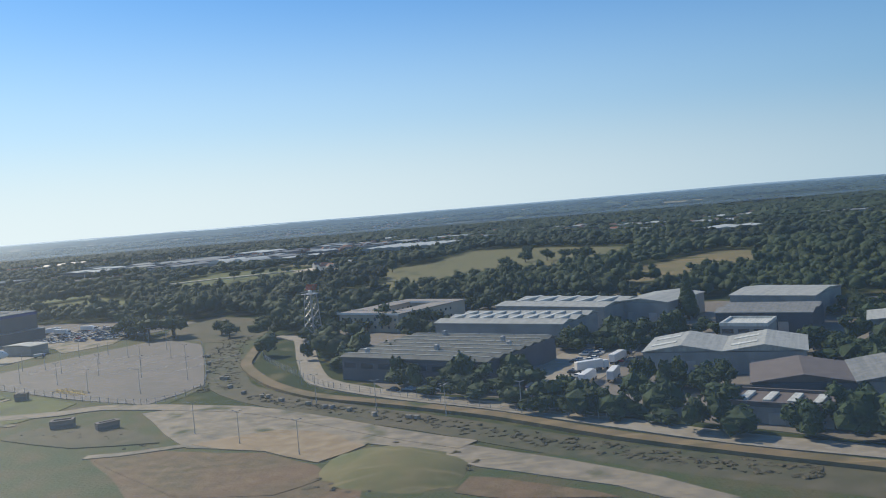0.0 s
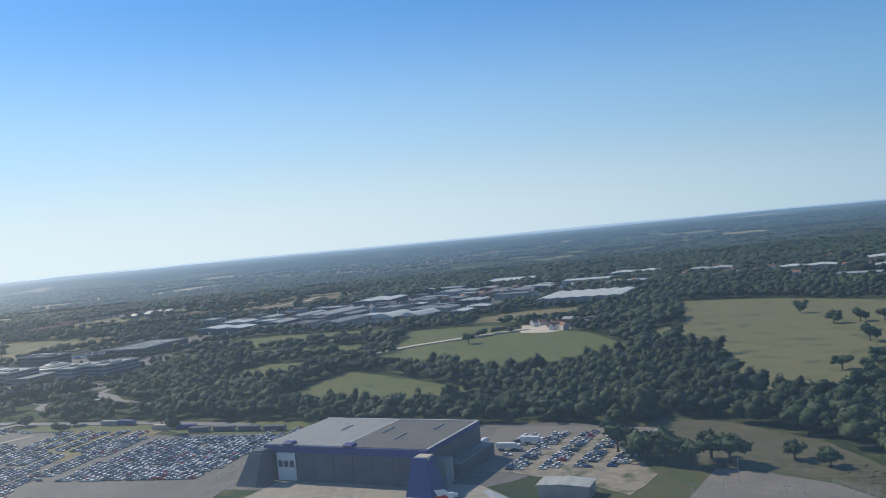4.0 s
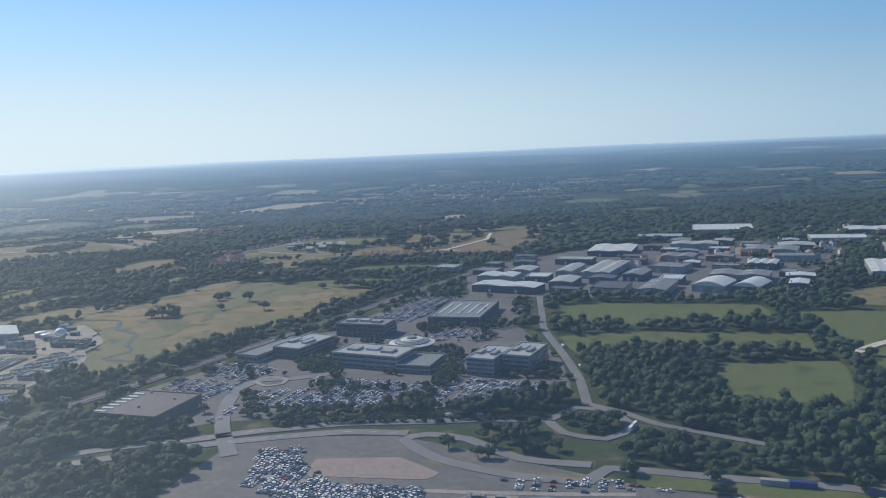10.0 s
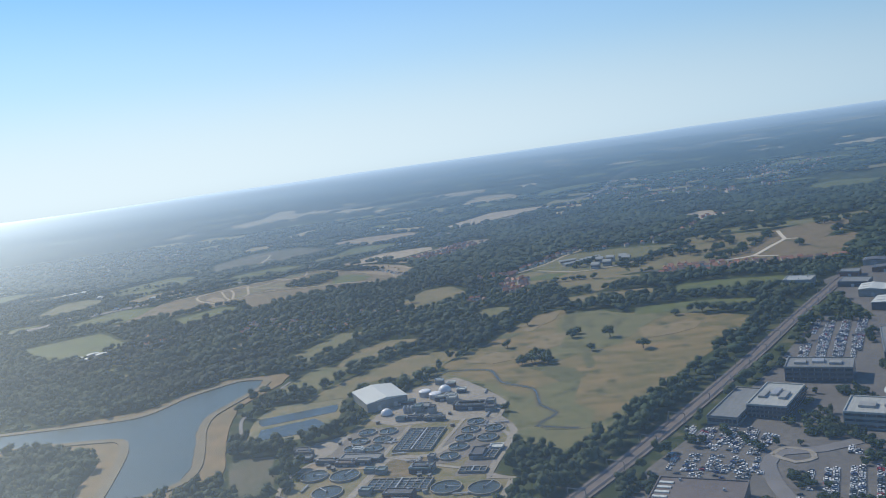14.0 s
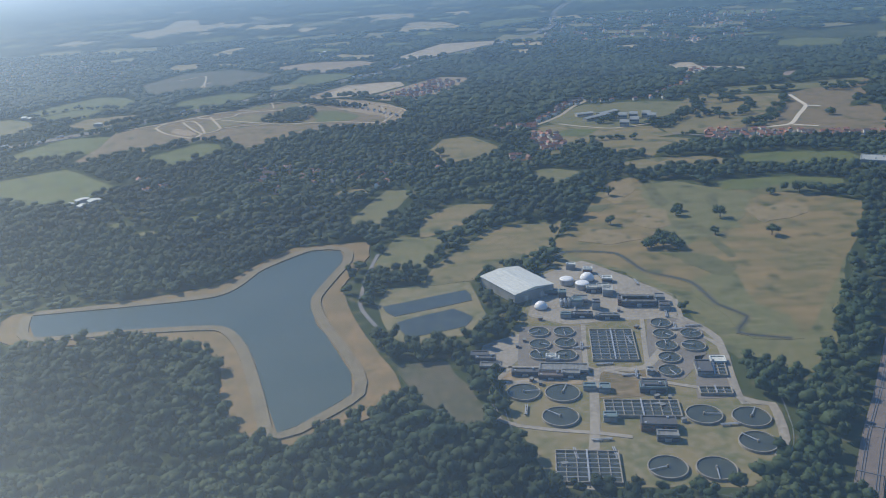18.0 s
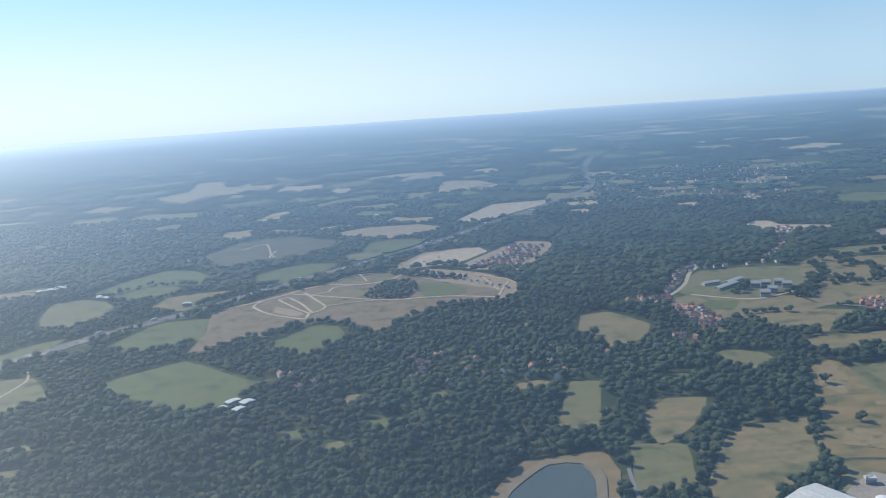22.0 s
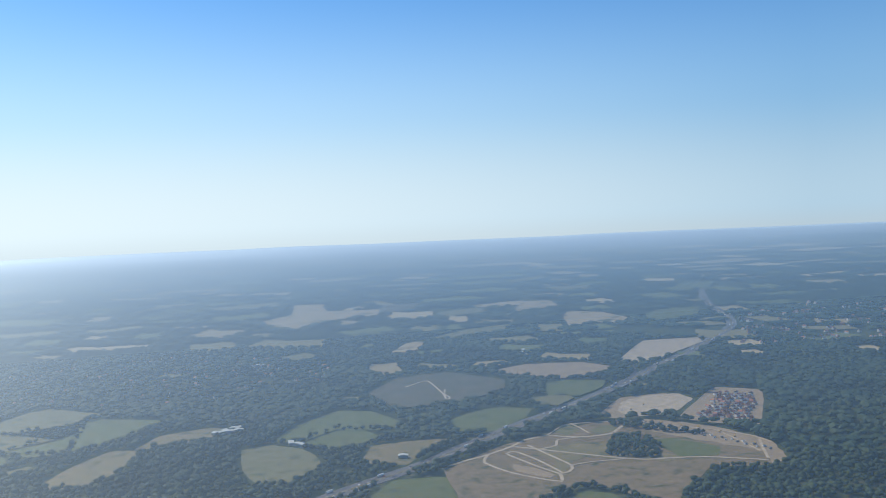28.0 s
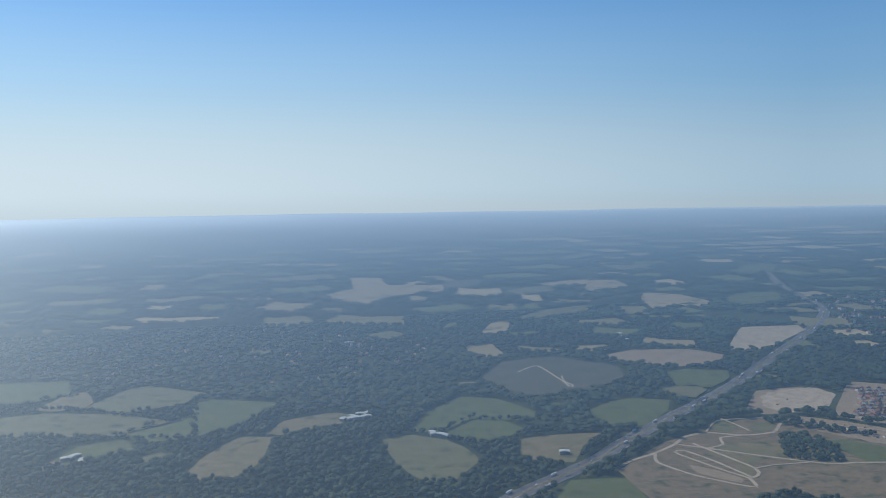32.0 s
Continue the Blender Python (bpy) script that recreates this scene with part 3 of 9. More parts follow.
# ---- airfield and fields ----
sheet("airfield_grass", [(420, -140), (420, -20), (215, 20), (168, 34), (150, 48), (128, 66), (112, 72), (56, 100), (50, 116), (40, 109), (-6, 108), (-40, 130), (-200, 190), (-300, 190), (-300, 60), (-100, -140)], AIR_GRASS, 0.06, "mown airfield grass with dry brown patches", "grass", 2.0)
sheet("apron", [(-22, 147), (-8, 176), (36, 159), (42, 147), (58, 141), (51, 118), (42, 112), (28, 112), (16, 113), (-6, 119)], CONCRETE, label="pale concrete apron in front of the hangar", category="apron", wobble=0, lift=0.14, step=30)
sheet("parking_lot", [(57, 111), (83, 156), (99, 140), (116, 88), (111, 74), (93, 84)], LOT, label="empty grey tarmac car park with lamp posts", category="car park", wobble=0, lift=0.14, step=30)
sheet("rough_scrub", [(96.8, 56.3), (97.0, 60.5), (100.0, 62.8), (105.1, 60.3), (111.3, 58.8), (116.0, 56.0), (122.2, 48.9), (110.3, 48.9)], DULL, 0.2, "dark rough scrub beside the sheds", "grass", 1.0, False)
sheet("mown_turf", [(78.6, 70.3), (79.8, 84.9), (85.0, 88.5), (96.6, 79.5), (95.9, 72.5), (92.9, 67.5), (87.0, 67.4)], GREEN, 0.15, "mown green turf between airfield paths", "grass", 0.4, False)
sheet("mown_turf", [(54.5, 91.2), (43.6, 109.9), (54.7, 111.7), (79.0, 89.8), (74.8, 71.5), (71.1, 68.9)], GREEN, 0.15, "mown green turf between airfield paths", "grass", 0.4, False)
sheet("apron", [(9.1, 125.9), (18.4, 120.5), (28.0, 115.1), (29.9, 107.7), (40.1, 98.4), (49.3, 90.8), (58.6, 83.1), (18.4, 94.7), (-2.0, 129.8)], CONCRETE, 0.18, "pale concrete apron running to the taxiway", "apron", 0.3, False)
sheet("bare_ground", [(112.7, 67.1), (119.1, 69.1), (132.5, 64.8), (147.1, 51.9), (161.0, 38.6), (173.2, 28.9), (182.0, 20.7), (187.4, 14.1), (180.8, 15.5), (172.5, 22.5), (164.2, 28.4), (157.2, 36.1), (150.7, 40.6), (145.7, 34.1), (139.0, 40.7), (127.2, 45.0), (121.2, 53.3)], SANDY, 0.16, "bleached sandy concrete of a disused taxiway", "ground", 0.8)
sheet("bleached_sand", [(127.5, 46.2), (136.7, 50.5), (146.5, 45.8), (150.6, 40.1), (145.6, 34.5), (139.0, 40.7)], EARTH, 0.19, "bleached sandy patch beside the taxiway", "ground", 1.5, False)
sheet("brown_grass", [(116.5, 42.8), (127.6, 43.6), (139.2, 40.0), (145.8, 33.4), (147.4, 28.1), (143.0, 23.4), (131.8, 25.7)], DRY_TURF, 0.13, "burnt brown dry grass on the airfield", "grass", 1.5, False)
sheet("brown_grass", [(163.0, 25.5), (167.0, 23.7), (172.2, 20.0), (176.9, 16.3), (166.7, 18.4), (161.4, 20.7)], DRY_TURF, 0.13, "burnt brown dry grass on the airfield", "grass", 1.5, False)
ribbon("airfield_track", [(114.5, 44.0), (119.5, 44.2), (124.0, 45.5), (127.1, 46.3)], 1.6, SANDY, 0.17, "pale worn airfield track", "track", 0)
ribbon("airfield_track", [(65.0, 71.2), (76.5, 69.4), (91.2, 66.5), (93.5, 65.3)], 1.3, SANDY, 0.17, "pale worn airfield track", "track", 0)
ribbon("airfield_track", [(76.5, 69.4), (77.7, 77.7), (80.5, 87.9)], 1.0, SANDY, 0.16, "pale worn airfield track", "track", 0)
sheet("hangar_car_park", [(42.7, 208.0), (59.8, 203.3), (81.3, 191.7), (74.5, 172.7), (66.9, 159.7), (51.6, 164.2), (33.7, 169.4)], LOT, 0.09, "pinkish tarmac car park beside the hangar", "car park", 0.5)
sheet("works_yard", [(-369.7, 496.2), (-348.5, 511.8), (-333.6, 490.0), (-321.4, 466.6), (-325.4, 447.2), (-346.1, 447.3), (-367.3, 447.0), (-379.8, 456.6)], CONCRETE, 0.15, "pale concrete yard round the gas holders", "yard", 0.3)
sheet("works_yard", [(-399.0, 434.0), (-383.8, 442.1), (-385.2, 426.2), (-390.9, 416.4), (-401.4, 415.8)], CONCRETE, 0.15, "pale concrete works car park", "yard", 0.3)
sheet("works_paving", [(-383.8, 447.2), (-361.2, 443.8), (-368.0, 410.6), (-388.6, 414.7)], LOT, 0.17, "grey paved block round the small tanks", "paving", 0.2, False)
sheet("works_paving", [(-361.2, 442.8), (-339.3, 439.5), (-346.9, 410.5), (-367.3, 412.5)], WORKS, 0.18, "worn grass round the aeration lanes", "paving", 0.2, False)
sheet("works_paving", [(-336.8, 446.6), (-324.2, 446.2), (-319.7, 434.2), (-324.4, 416.9), (-337.1, 400.6), (-347.9, 401.3)], LOT, 0.17, "grey paved block round the small tanks", "paving", 0.2, False)
sheet("works_paving", [(-361.8, 411.8), (-346.8, 408.9), (-352.3, 391.6), (-366.5, 391.4)], STRIPPED, 0.18, "bare brown ground between works roads", "paving", 0.2, False)
sheet("works_paving", [(-328.8, 415.4), (-317.0, 415.8), (-324.4, 388.0), (-336.7, 387.8)], LOT, 0.17, "grey paving under works sheds", "paving", 0.2, False)
sheet("works_paving", [(-391.9, 415.9), (-368.0, 410.6), (-369.8, 401.2), (-394.7, 407.6)], EARTH, 0.18, "dusty ground beside a row of plant", "paving", 0.2, False)
ribbon("works_road", [(-360.8, 446.0), (-365.6, 417.0), (-367.6, 394.2), (-371.0, 373.2)], 1.7, CONCRETE, 0.24, "pale concrete road in the sewage works", "road", 0)
ribbon("works_road", [(-394.6, 416.9), (-380.7, 414.2), (-362.4, 410.5), (-346.3, 400.5), (-326.1, 390.5)], 1.7, CONCRETE, 0.24, "pale concrete road in the sewage works", "road", 0)
ribbon("works_road", [(-321.1, 463.7), (-324.6, 438.1), (-318.1, 421.0), (-322.5, 395.5), (-324.3, 383.4), (-316.1, 382.3), (-321.7, 357.1)], 1.7, CONCRETE, 0.24, "pale concrete road in the sewage works", "road", 0)
ribbon("works_road", [(-338.0, 450.1), (-343.8, 422.5), (-349.1, 395.4)], 1.7, CONCRETE, 0.24, "pale concrete road in the sewage works", "road", 0)
ribbon("works_road", [(-390.9, 416.4), (-398.9, 401.9), (-398.1, 382.8), (-386.3, 376.6), (-370.5, 372.3), (-361.4, 369.1)], 1.7, CONCRETE, 0.24, "pale concrete road in the sewage works", "road", 0)
sheet("verge_grass", [(38, 108), (60, 100), (113, 70), (120, 108), (114, 142), (80, 165), (60, 200), (50, 196), (68, 160), (58, 142), (50, 118)], AIR_GRASS, 0.045, "dry olive grass between apron and car park", "grass", 0.5, False)
sheet("hangar_yard", [(-30, 236), (-8, 223), (-26, 176), (36, 157), (48, 164), (42, 200), (72, 196), (58, 208)], TARMAC, 0.055, "grey tarmac yard round the hangar", "yard", 0)
sheet("lagoon_bank", [(-438, 474), (-434, 493), (-400, 495), (-396, 459), (-402, 444), (-426, 438), (-433, 448)], WORKS, label="grass bank round the settling lagoons", category="grass", wobble=0.6, lift=0.06)
sheet("bare_earth", [(-629, 907), (-623, 931), (-541, 979), (-519, 989), (-492, 977), (-529, 941), (-579, 923), (-608, 898)], STRIPPED, 0.27, "brown stripped earth with haul roads", "earth", 5.0)
sheet("bare_earth", [(-596, 926), (-577, 937), (-535, 914), (-500, 871), (-519, 865), (-575, 889), (-593, 847), (-601, 849), (-592, 884), (-607, 908)], DRY, 0.25, "brown stripped earth with haul roads", "earth", 4.0)
sheet("site_compound", [(-495, 985), (-450, 950), (-425, 896), (-434, 854), (-448, 846), (-442, 876), (-472, 909), (-503, 949)], EARTH, 0.26, "dusty construction compound", "earth", 3.0)
sheet("road_verge", [(-113, 266), (-109, 278), (-62, 256), (-48, 252), (-14, 240), (-8, 228), (-14, 223), (-49, 238), (-57, 245)], GREEN, 0.13, "mown green verge beside the access road", "grass", 0.5)
sheet("green_meadow", [(-312, 480), (-289, 489), (-293, 454), (-285, 442), (-289, 423), (-305, 426), (-307, 445), (-312, 462)], PALE, 0.18, "greener damp grass in the meadow", "grass", 3.0)
sheet("green_meadow", [(-294, 624), (-276, 632), (-241, 595), (-268, 546), (-303, 520), (-304, 553)], PALE, 0.17, "greener damp grass in the meadow", "grass", 6.0)
sheet("scrub_clearing", [(-430, 422), (-413, 424), (-400, 385), (-409, 379), (-423, 401)], DULL, 0.12, "grey-brown scrub clearing by the works", "grass", 1.5)
sheet("dry_patch", [(115, 43), (125, 44), (135, 40), (143, 34), (152, 25), (151, 19), (130, 23)], DRY_TURF, label="dry brown grass beside the service road", category="grass", wobble=3, lift=0.08)
sheet("service_yard", [(174, 80), (181, 94), (195, 96), (188, 77), (178, 59), (172, 60), (171, 69)], CONCRETE, label="sunlit concrete yard between warehouses", category="yard", wobble=0, lift=0.13)
sheet("staff_car_park", [(43, 166), (51, 188), (66, 193), (71, 155), (63, 144), (57, 153)], SANDY, label="dusty staff car park behind the hangar", category="car park", wobble=0, lift=0.13)
sheet("car_lot_ground", [(-224, 316), (-175, 312), (-111, 265), (-49, 236), (-12, 222), (-28, 150), (-205, 165), (-240, 260)], TARMAC, label="grey tarmac of the huge airport car parks", category="car park", wobble=0, lift=0.1)
sheet("estate_ground", [(-140, 540), (-95, 528), (-20, 505), (40, 505), (70, 550), (110, 600), (140, 690), (60, 740), (-30, 730), (-135, 645)], TARMAC, 0.06, "grey yards and roads of the industrial estate", "yard", 1.0)
sheet("machine_yard", [(-171.0, 241.5), (-159.7, 264.4), (-143.5, 263.8), (-149.3, 244.2), (-154.3, 233.5)], CONCRETE, 0.15, "pale concrete plant yard among the car parks", "yard", 0.3)
sheet("lot_verge", [(-166.5, 295.2), (-146.2, 281.9), (-118.5, 271.2), (-118.3, 267.2), (-147.2, 276.9), (-164.8, 287.3)], DRY, 0.16, "dry grass strip between the car parks", "grass", 0.6)
ribbon("lot_road", [(-130.5, 212.7), (-122.4, 225.0), (-113.9, 242.6), (-102.5, 256.7)], 2.6, CONCRETE, 0.16, "pale concrete lane through the car parks", "road", 0)
ribbon("lot_road", [(-213.7, 286.7), (-188.1, 275.7), (-160.6, 268.4), (-133.9, 263.5), (-114.9, 260.7)], 2.2, CONCRETE, 0.17, "pale concrete lane through the car parks", "road", 0)
sheet("dry_lot", [(-97, 236), (-92, 258), (-57, 245), (-66, 220), (-77, 214), (-79, 226)], DRY, label="dry brown grass used as overflow parking", category="car park", wobble=0.8, lift=0.16)
sheet("bus_yard", [(-199, 284), (-198, 296), (-174, 294), (-163, 281), (-167, 277)], PINK, label="kerbed pinkish bus turning yard", category="yard", wobble=0, lift=0.2)
sheet("estate_yard", [(129, 150), (134, 112), (150, 72), (168, 60), (212, 22), (268, 40), (268, 128), (215, 150), (165, 176), (140, 170)], LOT, 0.05, "worn paved yards round the warehouses", "yard", 0, False)
sheet("waste_ground", [(76, 192), (82, 160), (98, 144), (112, 142), (110, 166), (98, 190), (84, 202)], DULL, 0.08, "rough dusty ground behind the car park", "ground", 2.0)
sheet("business_park_ground", [(-285, 341), (-272, 380), (-243, 420), (-206, 479), (-164, 556), (-108, 524), (-122, 460), (-112, 396), (-116, 347), (-147, 335), (-174, 339), (-220, 335), (-237, 334), (-250, 328)], TARMAC, label="tarmac and planting of the business park", category="ground", wobble=0, lift=0.07)
sheet("works_ground", [(-388, 443), (-368, 502), (-355, 518), (-336, 490), (-320, 469), (-324, 448), (-317, 428), (-323, 388), (-315, 382), (-320, 363), (-336, 343), (-387, 349), (-396, 398)], WORKS, label="worn ground of the sewage works", category="ground", lift=0.1)
sheet("reservoir_bank", [(-590, 489), (-562, 493), (-532, 500), (-508, 508), (-494, 534), (-481, 552), (-446, 554), (-444, 534), (-454, 496), (-443, 451), (-434, 427), (-427, 404), (-437, 389), (-450, 381), (-465, 374), (-476, 384), (-487.5, 405.7), (-488.6, 417), (-491, 427.6), (-498.6, 441.7), (-515.8, 454.1), (-529, 456.6), (-571, 455), (-592, 470)], BANK, label="dry sandy grass bank round the reservoir", category="bank", wobble=1, lift=0.5)
sheet("reservoir", [(-580, 486), (-507, 494), (-491, 524), (-472, 545), (-458, 543), (-456, 529), (-466, 487), (-462, 464), (-452, 438), (-445, 418), (-444, 404), (-455, 391), (-465, 383), (-472, 406), (-484, 443), (-498, 464), (-538, 466), (-571, 465)], WATER, label="calm blue reservoir water", category="water", wobble=0.8, lift=0.62)
sheet("pond", [(-436, 474), (-402, 486), (-400, 475), (-431, 464)], WATER_DARK, label="dark rectangular settling lagoon", category="pond", wobble=0.4, lift=0.2)
sheet("pond", [(-430, 458), (-408, 468), (-401, 459), (-404, 451), (-426, 444)], WATER_DARK, label="dark rectangular settling lagoon", category="pond", wobble=0.4, lift=0.2)
sheet("meadow", [(-312, 632), (-293, 645), (-290, 623), (-235, 606), (-192, 574), (-212, 533), (-283, 430), (-297, 424), (-308, 463), (-318, 476), (-328, 493), (-352, 519), (-358, 536), (-337, 572), (-323, 607)], MEADOW, label="large dry golden meadow with scattered trees", category="meadow", lift=0.1)
sheet("meadow_edge", [(-359, 519), (-345, 557), (-324, 532), (-288, 489), (-237, 500), (-268, 439), (-294, 399), (-311, 405), (-323, 438), (-320, 466), (-335, 494)], PALE, label="rough green and straw grass by the stream", category="meadow", lift=0.07, wobble=4)
sheet("earthworks_field", [(-672, 877), (-623, 932), (-541, 983), (-476, 960), (-426, 893), (-447, 849), (-486, 859), (-537, 792), (-577, 844), (-616, 810), (-665, 776), (-664, 827)], STRIPPED, label="brown field crossed by new earthworks", category="field", lift=0.15, reach=12)
sheet("field", [(116, 242), (132, 300), (118, 371), (144, 389), (165, 484), (209, 455), (253, 388), (235, 330), (207, 273), (192, 268), (170, 264), (153, 232), (135, 214)], PALE, label="pale dry pasture enclosed by dark hedges", category="field", reach=12)
sheet("field", [(-3, 362), (12, 384), (38, 396), (71, 414), (95, 385), (105, 322), (92, 304), (76, 294), (51, 304), (28, 336)], GREEN, label="green grass field enclosed by dark hedges", category="field", reach=12)
sheet("field", [(10, 393), (10, 457), (46, 455), (69, 430), (39, 406)], GREEN, label="green grass field enclosed by dark hedges", category="field", reach=12)
sheet("field", [(-28, 283), (-10, 330), (14, 299), (39, 265), (29, 261), (-8, 271)], GREEN, label="green grass field enclosed by dark hedges", category="field", reach=12)
sheet("field", [(-100, 477), (-94, 503), (-72, 503), (2, 480), (2, 458), (-37, 458), (-64, 458)], GREEN, label="green grass field enclosed by dark hedges", category="field", reach=12)
sheet("field", [(-106, 432), (-71, 433), (-3, 416), (-10, 390), (-25, 401), (-63, 420), (-99, 409)], GREEN, label="green grass field enclosed by dark hedges", category="field", reach=12)
sheet("field", [(-59, 365), (-53, 375), (-11, 371), (-14, 355), (-30, 322), (-50, 330), (-64, 341)], GREEN, label="green grass field enclosed by dark hedges", category="field", reach=12)
sheet("field", [(52, 503), (83, 512), (116, 505), (119, 474), (92, 459), (51, 482)], DRY, label="straw-coloured field enclosed by trees", category="field", reach=12)
sheet("field", [(211, 231), (223, 257), (273, 314), (288, 290), (260, 230), (238, 215), (219, 217)], DRY, label="straw-coloured field enclosed by trees", category="field", reach=12)
sheet("field", [(209, 191), (230, 205), (232, 194), (215, 174), (206, 182)], DRY, label="straw-coloured field enclosed by trees", category="field", reach=12)
sheet("field", [(-456, 592), (-439, 647), (-423, 643), (-439, 582)], PALE, label="pale dry pasture enclosed by dark hedges", category="field", reach=12)
sheet("field", [(-418, 589), (-398, 610), (-379, 605), (-390, 584), (-415, 566)], DRY, label="straw-coloured field enclosed by trees", category="field", reach=12)
sheet("field", [(-438, 527), (-432, 558), (-408, 555), (-416, 521)], PALE, label="pale dry pasture enclosed by dark hedges", category="field", reach=12)
sheet("field", [(-415, 514), (-384, 565), (-346, 569), (-362, 529), (-394, 507), (-415, 505)], DRY, label="straw-coloured field enclosed by trees", category="field", reach=12)
sheet("field", [(-730, 815), (-708, 862), (-672, 862), (-668, 804), (-696, 790)], GREEN, label="green grass field enclosed by dark hedges", category="field", reach=12)
sheet("field", [(-615, 783), (-589, 814), (-571, 807), (-564, 777), (-584, 752)], GREEN, label="green grass field enclosed by dark hedges", category="field", reach=12)
sheet("field", [(-708, 728), (-668, 752), (-637, 720), (-615, 695), (-623, 671), (-654, 672)], GREEN, label="green grass field enclosed by dark hedges", category="field", reach=12)
sheet("field", [(-808, 802), (-793, 827), (-772, 839), (-774, 818), (-796, 794)], GREEN, label="green grass field enclosed by dark hedges", category="field", reach=12)
sheet("field", [(-805, 720), (-785, 745), (-760, 745), (-737, 705), (-752, 688), (-792, 695)], PALE, label="pale dry pasture enclosed by dark hedges", category="field", reach=12)
sheet("field", [(-400, 779), (-379, 781), (-363, 743), (-372, 719), (-397, 711), (-409, 746)], DRY, label="straw-coloured field enclosed by trees", category="field", reach=12)
sheet("building_site", [(-525, 1014), (-492, 1069), (-445, 1078), (-463, 1001), (-519, 994)], EARTH, label="stripped building site of pale bare earth", category="building site")
sheet("building_site", [(-463, 989), (-394, 1090), (-355, 1067), (-411, 947), (-455, 966)], EARTH, label="stripped building site of pale bare earth", category="building site")
# ---- roads and railway ----
ribbon("perimeter_road", [(116, 144), (124, 136), (131, 106), (138, 82), (153, 66), (166, 56), (180, 43), (192, 32), (205, 23), (240, 0), (300, -30)], 4.2, CONCRETE, label="pale concrete perimeter road behind a fence", category="road")
ribbon("dry_bank", [(115, 135), (119, 105), (129, 83), (139, 70), (153, 60), (167, 49), (180, 36), (191, 27), (202, 19), (236, -6), (296, -36)], 2.2, STRIPPED, label="dry grass bank along the perimeter road", category="bank", lift=0.5)
ribbon("stream_bank", [(103, 141), (114, 108), (122, 84), (131, 72), (144, 60), (160, 47), (173, 35), (184, 26), (194, 19), (202, 13), (234, -12), (292, -44)], 7, DULL, label="overgrown dark stream bank", category="bank", lift=0.07)
ribbon("service_road", [(72, 69), (80, 71), (98, 72), (105, 74), (129, 65), (143, 54), (154, 44), (163, 37)], 3.6, SANDY, label="worn sandy service road on the airfield", category="road")
ribbon("access_road", [(-30, 241), (-64, 258), (-91, 268), (-118, 278), (-125, 270), (-144, 277), (-163, 291), (-173, 308), (-166, 312), (-154, 306), (-140, 288), (-122, 281)], 4.2, ROAD, label="grey access road winding by the car parks", category="road", lift=0.3)
ribbon("dual_carriageway", [(-281, 308), (-262, 314), (-239, 318), (-219, 323), (-191, 326), (-167, 324), (-146, 323), (-129, 320)], 4.8, ROAD, label="grey dual carriageway between hedges", category="road", lift=0.3)
ribbon("dual_carriageway", [(-274, 301), (-238, 312), (-215, 316), (-192, 318), (-172, 314)], 4.8, ROAD, label="grey dual carriageway between hedges", category="road", lift=0.28)
ribbon("country_road", [(-113, 333), (-110, 365), (-110, 404), (-111, 447), (-106, 493), (-102, 530)], 3.4, ROAD, label="pale grey road climbing past the woods", category="road", lift=0.3)
dashes(bpy.data.objects['dual_carriageway'], [(-281, 308), (-262, 314), (-239, 318), (-219, 323), (-191, 326), (-167, 324), (-146, 323), (-129, 320)], 0.16, 0.0, 0.33, 2.0, 3.0)
dashes(bpy.data.objects['dual_carriageway.001'], [(-274, 301), (-238, 312), (-215, 316), (-192, 318), (-172, 314)], 0.16, 0.0, 0.31, 2.0, 3.0)
ribbon("slip_road", [(-112, 333), (-103, 323), (-96, 311), (-79, 296), (-69, 288)], 3, ROAD, label="grey road leading into the wood", category="road", lift=0.28)
ribbon("business_park_road", [(-204.0, 387.6), (-216.4, 383.5), (-229.4, 383.5), (-235.4, 375.3), (-236.7, 357.7), (-234.5, 338.8), (-231.2, 324.5), (-227.8, 313.6), (-225.5, 306.5), (-224.0, 302.0)], 5.0, ROAD, 0.3, "pale road curving into the business park", "road")
ribbon("small_roundabout", [(-232.4, 382.4), (-227.2, 387.3), (-220.7, 383.5), (-220.8, 376.7), (-227.1, 374.8), (-232.4, 382.4)], 1.8, CONCRETE, 0.34, "small pale roundabout in the business park", "road")
ROUNDABOUT = [(-128, 319), (-117, 330), (-107, 324), (-104, 309), (-114, 300), (-125, 307)]
ribbon("roundabout", ROUNDABOUT + ROUNDABOUT[:1], 3.2, ROAD, 0.32, "grey roundabout with grass in the middle", "road")
ribbon("railway", [(-313, 332), (-296, 360), (-278, 387), (-244, 441), (-210, 498), (-178, 554), (-116, 658)], 7, BALLAST, label="double railway line on brown ballast", category="railway", lift=0.5, clear=3.5)
SHORE = [(-580, 486), (-507, 494), (-491, 524), (-472, 545), (-458, 543), (-456, 529), (-466, 487), (-462, 464), (-452, 438), (-445, 418), (-444, 404), (-455, 391), (-465, 383), (-472, 406), (-484, 443), (-498, 464), (-538, 466), (-571, 465)]
ribbon("reservoir_dyke", SHORE + SHORE[:1], 4.2, DYKE, 0.95, "rough stony dyke sloping into the reservoir", "bank", 0, 2.4 * (1 if sum(a[0] * b[1] - a[1] * b[0] for a, b in zip(SHORE, SHORE[1:] + SHORE[:1])) < 0 else -1))
ribbon("stream_edge", [(-365, 509), (-354, 524), (-332, 518), (-325, 495), (-310, 480), (-307, 456), (-300, 444), (-308, 431), (-292, 424)], 2.6, DULL, label="dark reedy edge of the meadow stream", category="bank", lift=0.22, clear=0)
